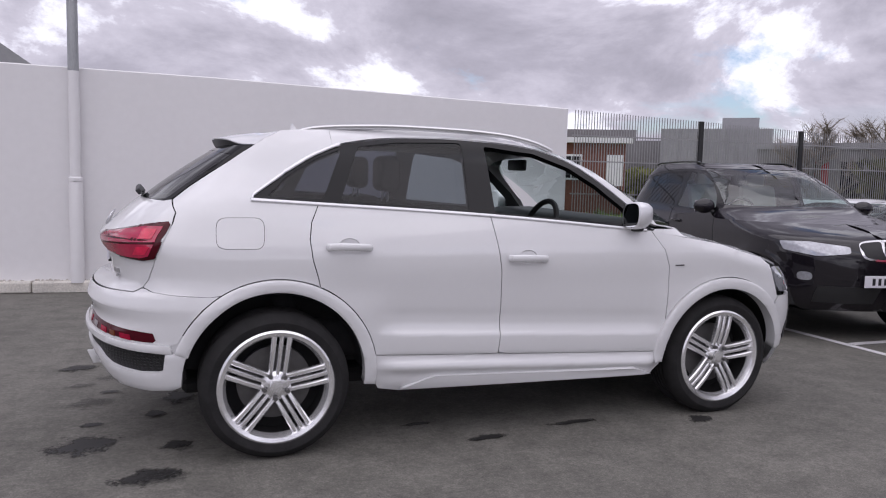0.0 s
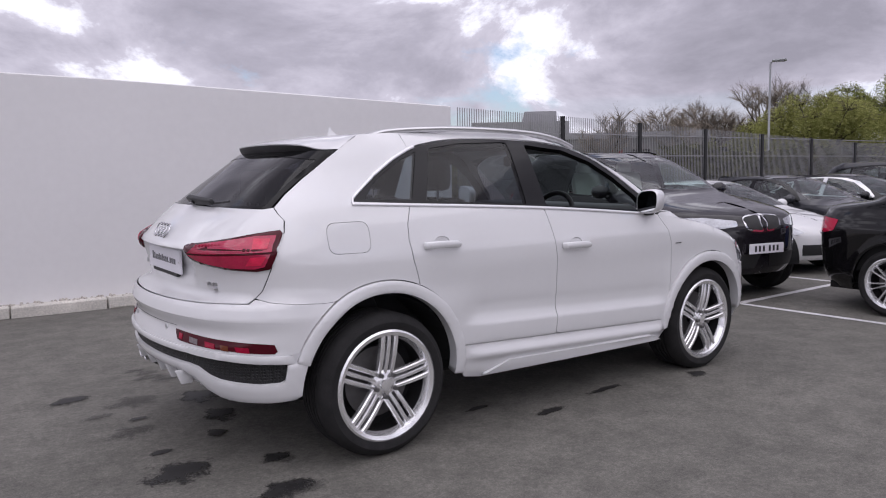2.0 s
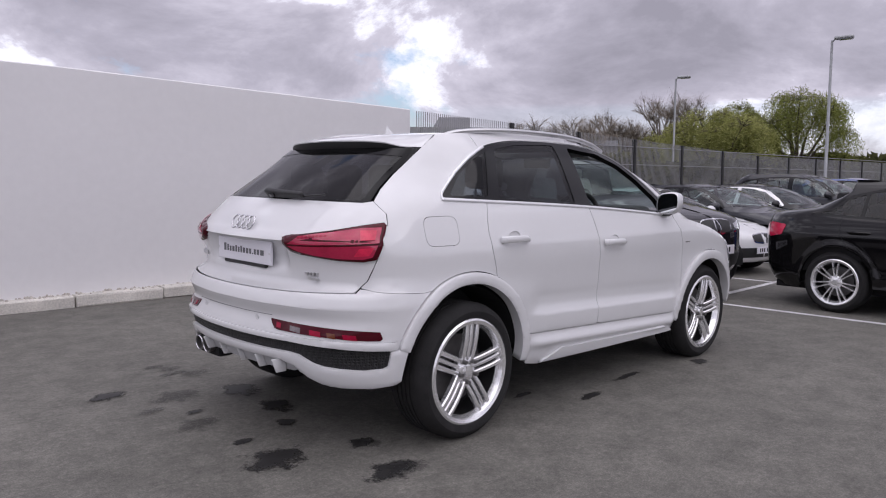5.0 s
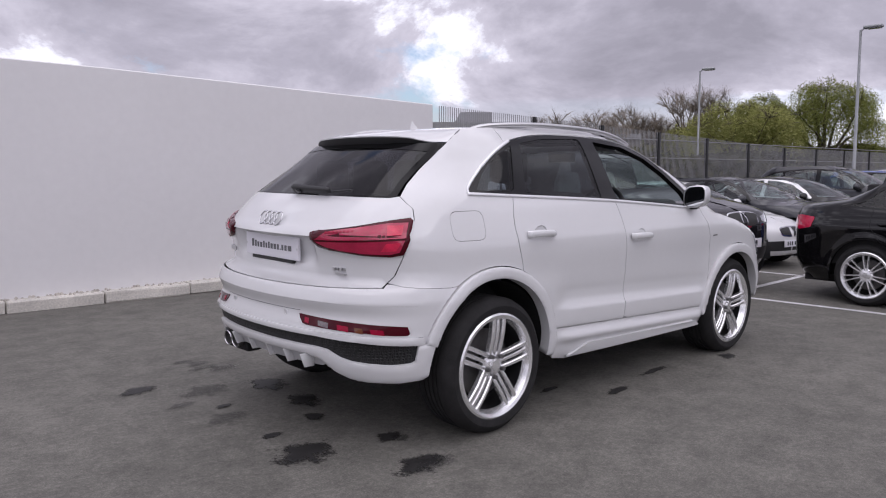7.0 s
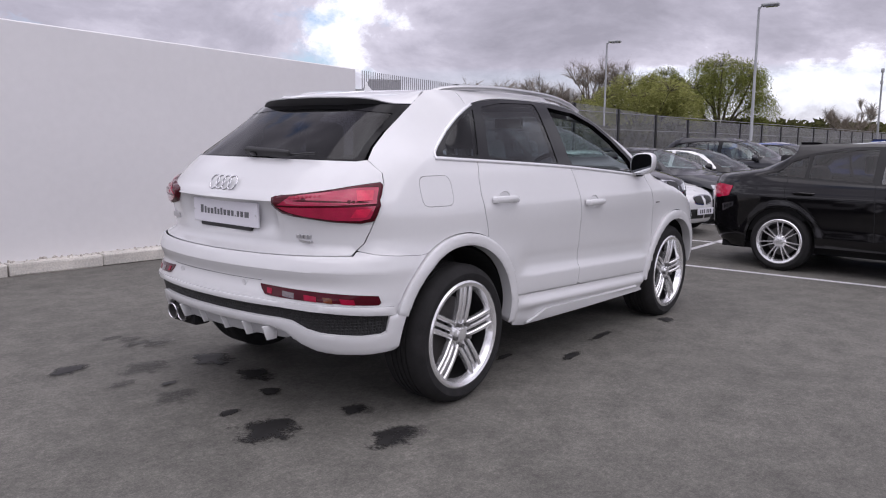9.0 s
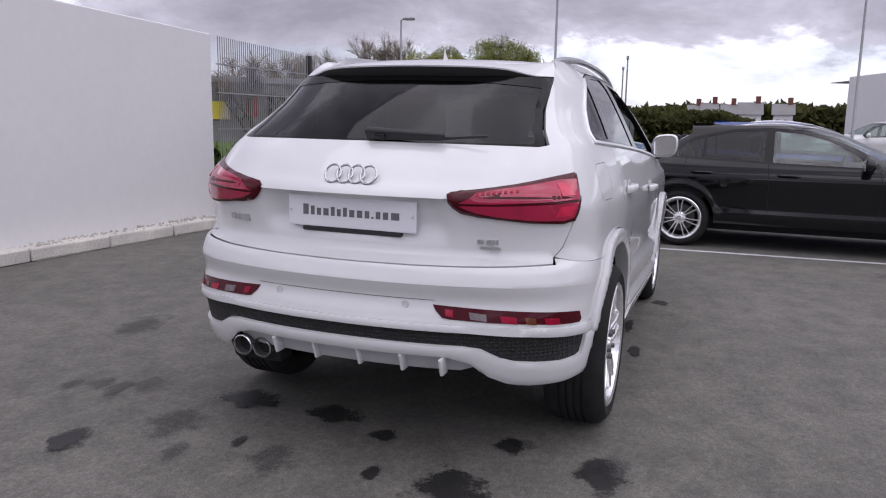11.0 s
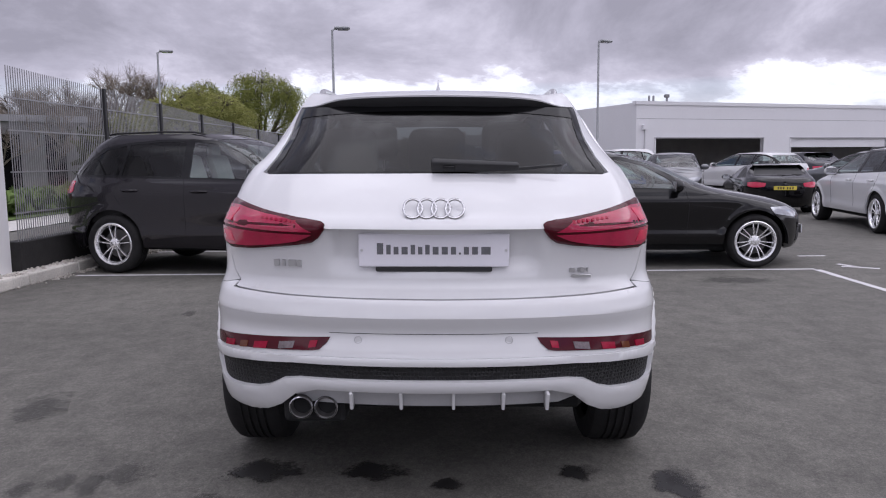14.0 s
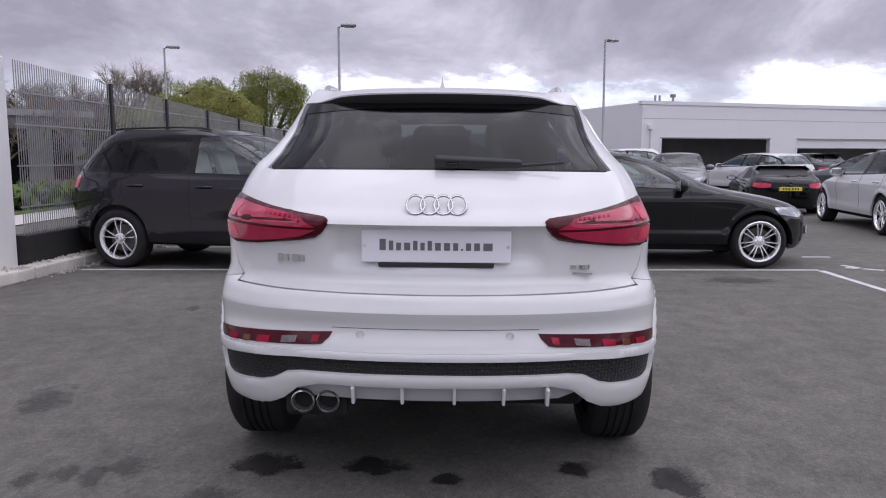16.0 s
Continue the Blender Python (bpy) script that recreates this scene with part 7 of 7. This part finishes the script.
for f in ((0, 2, 1), (3, 4, 5), (0, 1, 4, 3), (1, 2, 5, 4), (2, 0, 3, 5)):
    bm.faces.new([v[i] for i in f])
bmesh.ops.recalc_face_normals(bm, faces=bm.faces)
part("roof", bm, M_CLADGREY, ob)
# white houses far off, with pitched roofs and chimneys
for k, (a, b, rise) in enumerate((((0.9975, 0.070), (0.9984, 0.056), 1.4), ((0.9985, 0.054), (0.9993, 0.036), 1.7), ((0.9995, 0.030), (0.9999, 0.014), 1.5), ((0.9999, 0.010), (0.9999, -0.016), 1.8), ((0.9995, -0.030), (0.9985, -0.052), 1.6))):
    ob, o, u, out, L = far_block("terrace_house", a, b, 120, 6, 0, 3.5, M_CLADWHITE, "white rendered house with a grey pitched roof far off")
    bm = bmesh.new()
    v = [bm.verts.new(o + u * q - out * w + Vector((0, 0, z))) for q in (-0.3, L + 0.3) for w, z in ((-0.4, 3.4), (6.4, 3.4), (3.0, 3.5 + rise))]
    for f in ((0, 1, 2), (5, 4, 3), (0, 2, 5, 3), (2, 1, 4, 5), (1, 0, 3, 4)):
        bm.faces.new([v[i] for i in f])
    bmesh.ops.recalc_face_normals(bm, faces=bm.faces)
    part("roof", bm, M_CLADDARK, ob, "grey pitched roof")
    stack = box_bm((-0.35, -0.35, 3.5), (0.35, 0.35, 4.4 + rise))
    part("chimney", stack, M_BRICK, ob, "brick chimney").location = o + u * (L * 0.85) - out * 3.0
    for j in range(max(1, int(L / 1.1))):
        w = on_front(ob, o, u, out, "window", 0.35 + 1.1 * j, 0.80 + 1.1 * j, 2.0, 2.7, M_CLADDARK, "", 0.06)


# ---- trees ----
def bare_tree(x, y, height, spread, seed, label, trunk=0.16):
    """A tapered trunk, forking limbs and a crown of bare twigs."""
    rng = random.Random(seed)
    ob = thing("bare_tree", pose(x, y, 0), label, "tree")
    bm, twigs, tips = bmesh.new(), bmesh.new(), []

    def grow(p, d, length, r, depth):
        pts = [p]
        for k in range(4):
            d = (d + Vector((rng.uniform(-1, 1), rng.uniform(-1, 1), rng.uniform(-0.5, 0.9))) * 0.16).normalized()
            p = p + d * length / 4
            pts.append(p)
        tube_bm(pts, r, 6 if depth < 2 else 4, bm if depth < 3 else twigs, taper=r * 0.6)
        if depth >= 4:
            tips.append((p, d))
            return
        for k in range(rng.choice((3, 3, 4)) if depth else 5):
            side = Vector((rng.uniform(-1, 1), rng.uniform(-1, 1), rng.uniform(0.0, 0.9)))
            grow(pts[rng.choice((2, 3, 4, 4))], (d * 0.55 + side * (0.75 * spread)).normalized(), length * rng.uniform(0.58, 0.78), r * 0.55, depth + 1)
    grow(Vector((0, 0, -0.1)), Vector((0, 0, 1)), height * 0.36, trunk, 0)
    part("trunk", bm, M_BARK, ob, "grey-brown trunk and limbs", True)
    for p, d in tips:
        for k in range(26):
            e = (d + Vector((rng.uniform(-1, 1), rng.uniform(-1, 1), rng.uniform(-0.4, 1.0)))).normalized()
            s = e.orthogonal().normalized() * 0.008
            l = rng.uniform(0.15, 0.5) * height / 4
            o = p - d * rng.uniform(0, 0.4)
            twigs.faces.new([twigs.verts.new(q) for q in (o - s, o + s, o + e * l)])
    tagged(part("twig", twigs, M_TWIG, ob, "thin bare twigs"), kind="stuff")
    return ob


WILLOW = "weeping willow in fresh yellow-green leaf"


def willow(x, y, height, radius, seed, mat, clumps=12, strands=130, label=WILLOW):
    """A weeping tree: forked limbs to loose clumps, from which leafy strands hang; gaps stay between the clumps."""
    rng = random.Random(seed)
    ob = thing("willow_tree", pose(x, y, 0), label, "tree")
    limbs = bmesh.new()
    fork = Vector((rng.uniform(-.1, .1), rng.uniform(-.1, .1), height * 0.33))
    tube_bm([(0, 0, -0.1), (0.03, 0.02, height * 0.16), fork], 0.17, 8, limbs, taper=0.12)
    verts, faces = [], []
    for c in range(clumps):
        ang, far = 2.4 * c + rng.uniform(-.4, .4), radius * math.sqrt((c + 0.4) / clumps) * 0.85
        top = height * (1 - 0.34 * (far / radius) ** 2) - rng.uniform(0, 0.16) * height
        centre = Vector((far * math.cos(ang), far * math.sin(ang), top))
        mid = fork.lerp(centre, 0.5) + Vector((rng.uniform(-.2, .2), rng.uniform(-.2, .2), 0.25))
        tube_bm([fork, mid, centre], 0.07, 5, limbs, taper=0.015)
        size = radius * rng.uniform(0.26, 0.42)
        for k in range(strands):
            b_ang, b_far = rng.uniform(0, 6.283), size * math.sqrt(rng.random())
            lift = 0.55 * size * (1 - (b_far / size) ** 2)
            p = centre + Vector((b_far * math.cos(b_ang), b_far * math.sin(b_ang), lift + rng.uniform(-.15, .10)))
            if k % 3 == 0:
                tube_bm([centre, (centre + p) / 2 + Vector((0, 0, 0.08)), p], 0.008, 3, limbs, taper=0.004)
            drop = rng.uniform(0.2, 1.0) ** 1.3 * height * 0.42
            drift = Vector((math.cos(b_ang), math.sin(b_ang), 0)) * rng.uniform(0, 0.35)
            n = int(8 + drop * 12)
            for j in range(n):
                f = j / n
                q = p + drift * f - Vector((0, 0, drop * f)) + Vector((rng.uniform(-1, 1), rng.uniform(-1, 1), rng.uniform(-1, 1))) * 0.055
                if q.z < 0.4:
                    break
                d = Vector((rng.uniform(-1, 1), rng.uniform(-1, 1), rng.uniform(-1.8, 0.3))).normalized()
                e = d.orthogonal().normalized()
                l, w = rng.uniform(0.035, 0.075), rng.uniform(0.011, 0.020)
                i = len(verts)
                verts += [q - d * l, q + e * w, q + d * l, q - e * w]
                faces.append((i, i + 1, i + 2, i + 3))
    part("trunk", limbs, M_BARK, ob, "grey-brown trunk and limbs", True)
    link_mesh("crown", verts, faces, mat, ob, "hanging strands of fresh leaves", smooth=False)


for k, (x, y, h, r, mat) in enumerate(((22.4, 8.6, 3.75, 1.9, M_LEAF), (27.2, 7.7, 4.75, 2.15, M_LEAFDARK), (26.0, 9.6, 4.3, 1.5, M_LEAFDARK), (23.6, 11.4, 3.0, 1.5, M_LEAF), (22.4, 13.6, 2.9, 1.4, M_LEAF))):
    willow(x, y, h, r, 40 + k, mat)
for k, (x, y, h) in enumerate(((26.5, 12.8, 5.2), (23, 14.5, 4.3), (21, 15.2, 4.0), (19.0, 14.0, 3.9), (20.5, 12.8, 3.8), (22.5, 13.2, 4.2), (46, 6.6, 4.6), (24, 15.5, 4.6), (25.5, 14.2, 4.4))):
    bare_tree(x, y, h, 0.9, 70 + k, "bare tree with fine grey-brown twigs", trunk=0.12)


def hedge(name, points, height, depth, count, seed, mat, label, leaf=(0.12, 0.32)):
    rng = random.Random(seed)
    verts, faces = [], []
    for k in range(count):
        i = rng.randrange(len(points) - 1)
        t = rng.random()
        a, b = Vector(points[i]), Vector(points[i + 1])
        p = a + (b - a) * t
        h = height * (0.75 + 0.35 * noise.noise(Vector((p.x * 0.25, p.y * 0.25, seed))))
        c = Vector((p.x + rng.uniform(-depth, depth), p.y + rng.uniform(-depth, depth), h * rng.random() ** 0.6))
        d = Vector((rng.uniform(-1, 1), rng.uniform(-1, 1), rng.uniform(-1, 1))).normalized()
        e = d.orthogonal().normalized()
        l = rng.uniform(*leaf)
        j = len(verts)
        verts += [c - d * l, c + e * l * 0.5, c + d * l, c - e * l * 0.5]
        faces.append((j, j + 1, j + 2, j + 3))
    ob = link_mesh(name, verts, faces, mat, smooth=False)
    return tagged(ob, label, "hedge", kind="stuff")


hedge("hedge", [(12, 26), (24, 22), (34, 16), (44, 9), (52, 7)], 2.4, 1.4, 26000, 3, M_LEAFDARK, "overgrown dark green hedge beyond the fence")
hedge("far_wood", [(100, 60), (135, 26), (142, 5), (145, -20), (135, -60)], 6.2, 5, 15000, 5, M_LEAFSHADE, "far wooded rise", (0.5, 1.2))
hedge("scrub", [(46, 13.5), (54, 8), (58, 2.5), (60, -2)], 3.0, 1.6, 15000, 21, M_LEAFSHADE, "brown-green scrub beyond the end of the car park", (0.12, 0.4))
hedge("fence_hedge", [(15, 8.4), (24, 7.4), (34, 6.8), (44, 6.3)], 2.55, 0.6, 32000, 11, M_LEAFSHADE, "dense dark brown-green hedge close behind the fence")
hedge("shrubs", [(9, 11.5), (16, 11.0), (22, 10.5), (32, 9)], 0.8, 0.7, 7000, 8, M_GRASS, "low green shrubs on the verge")
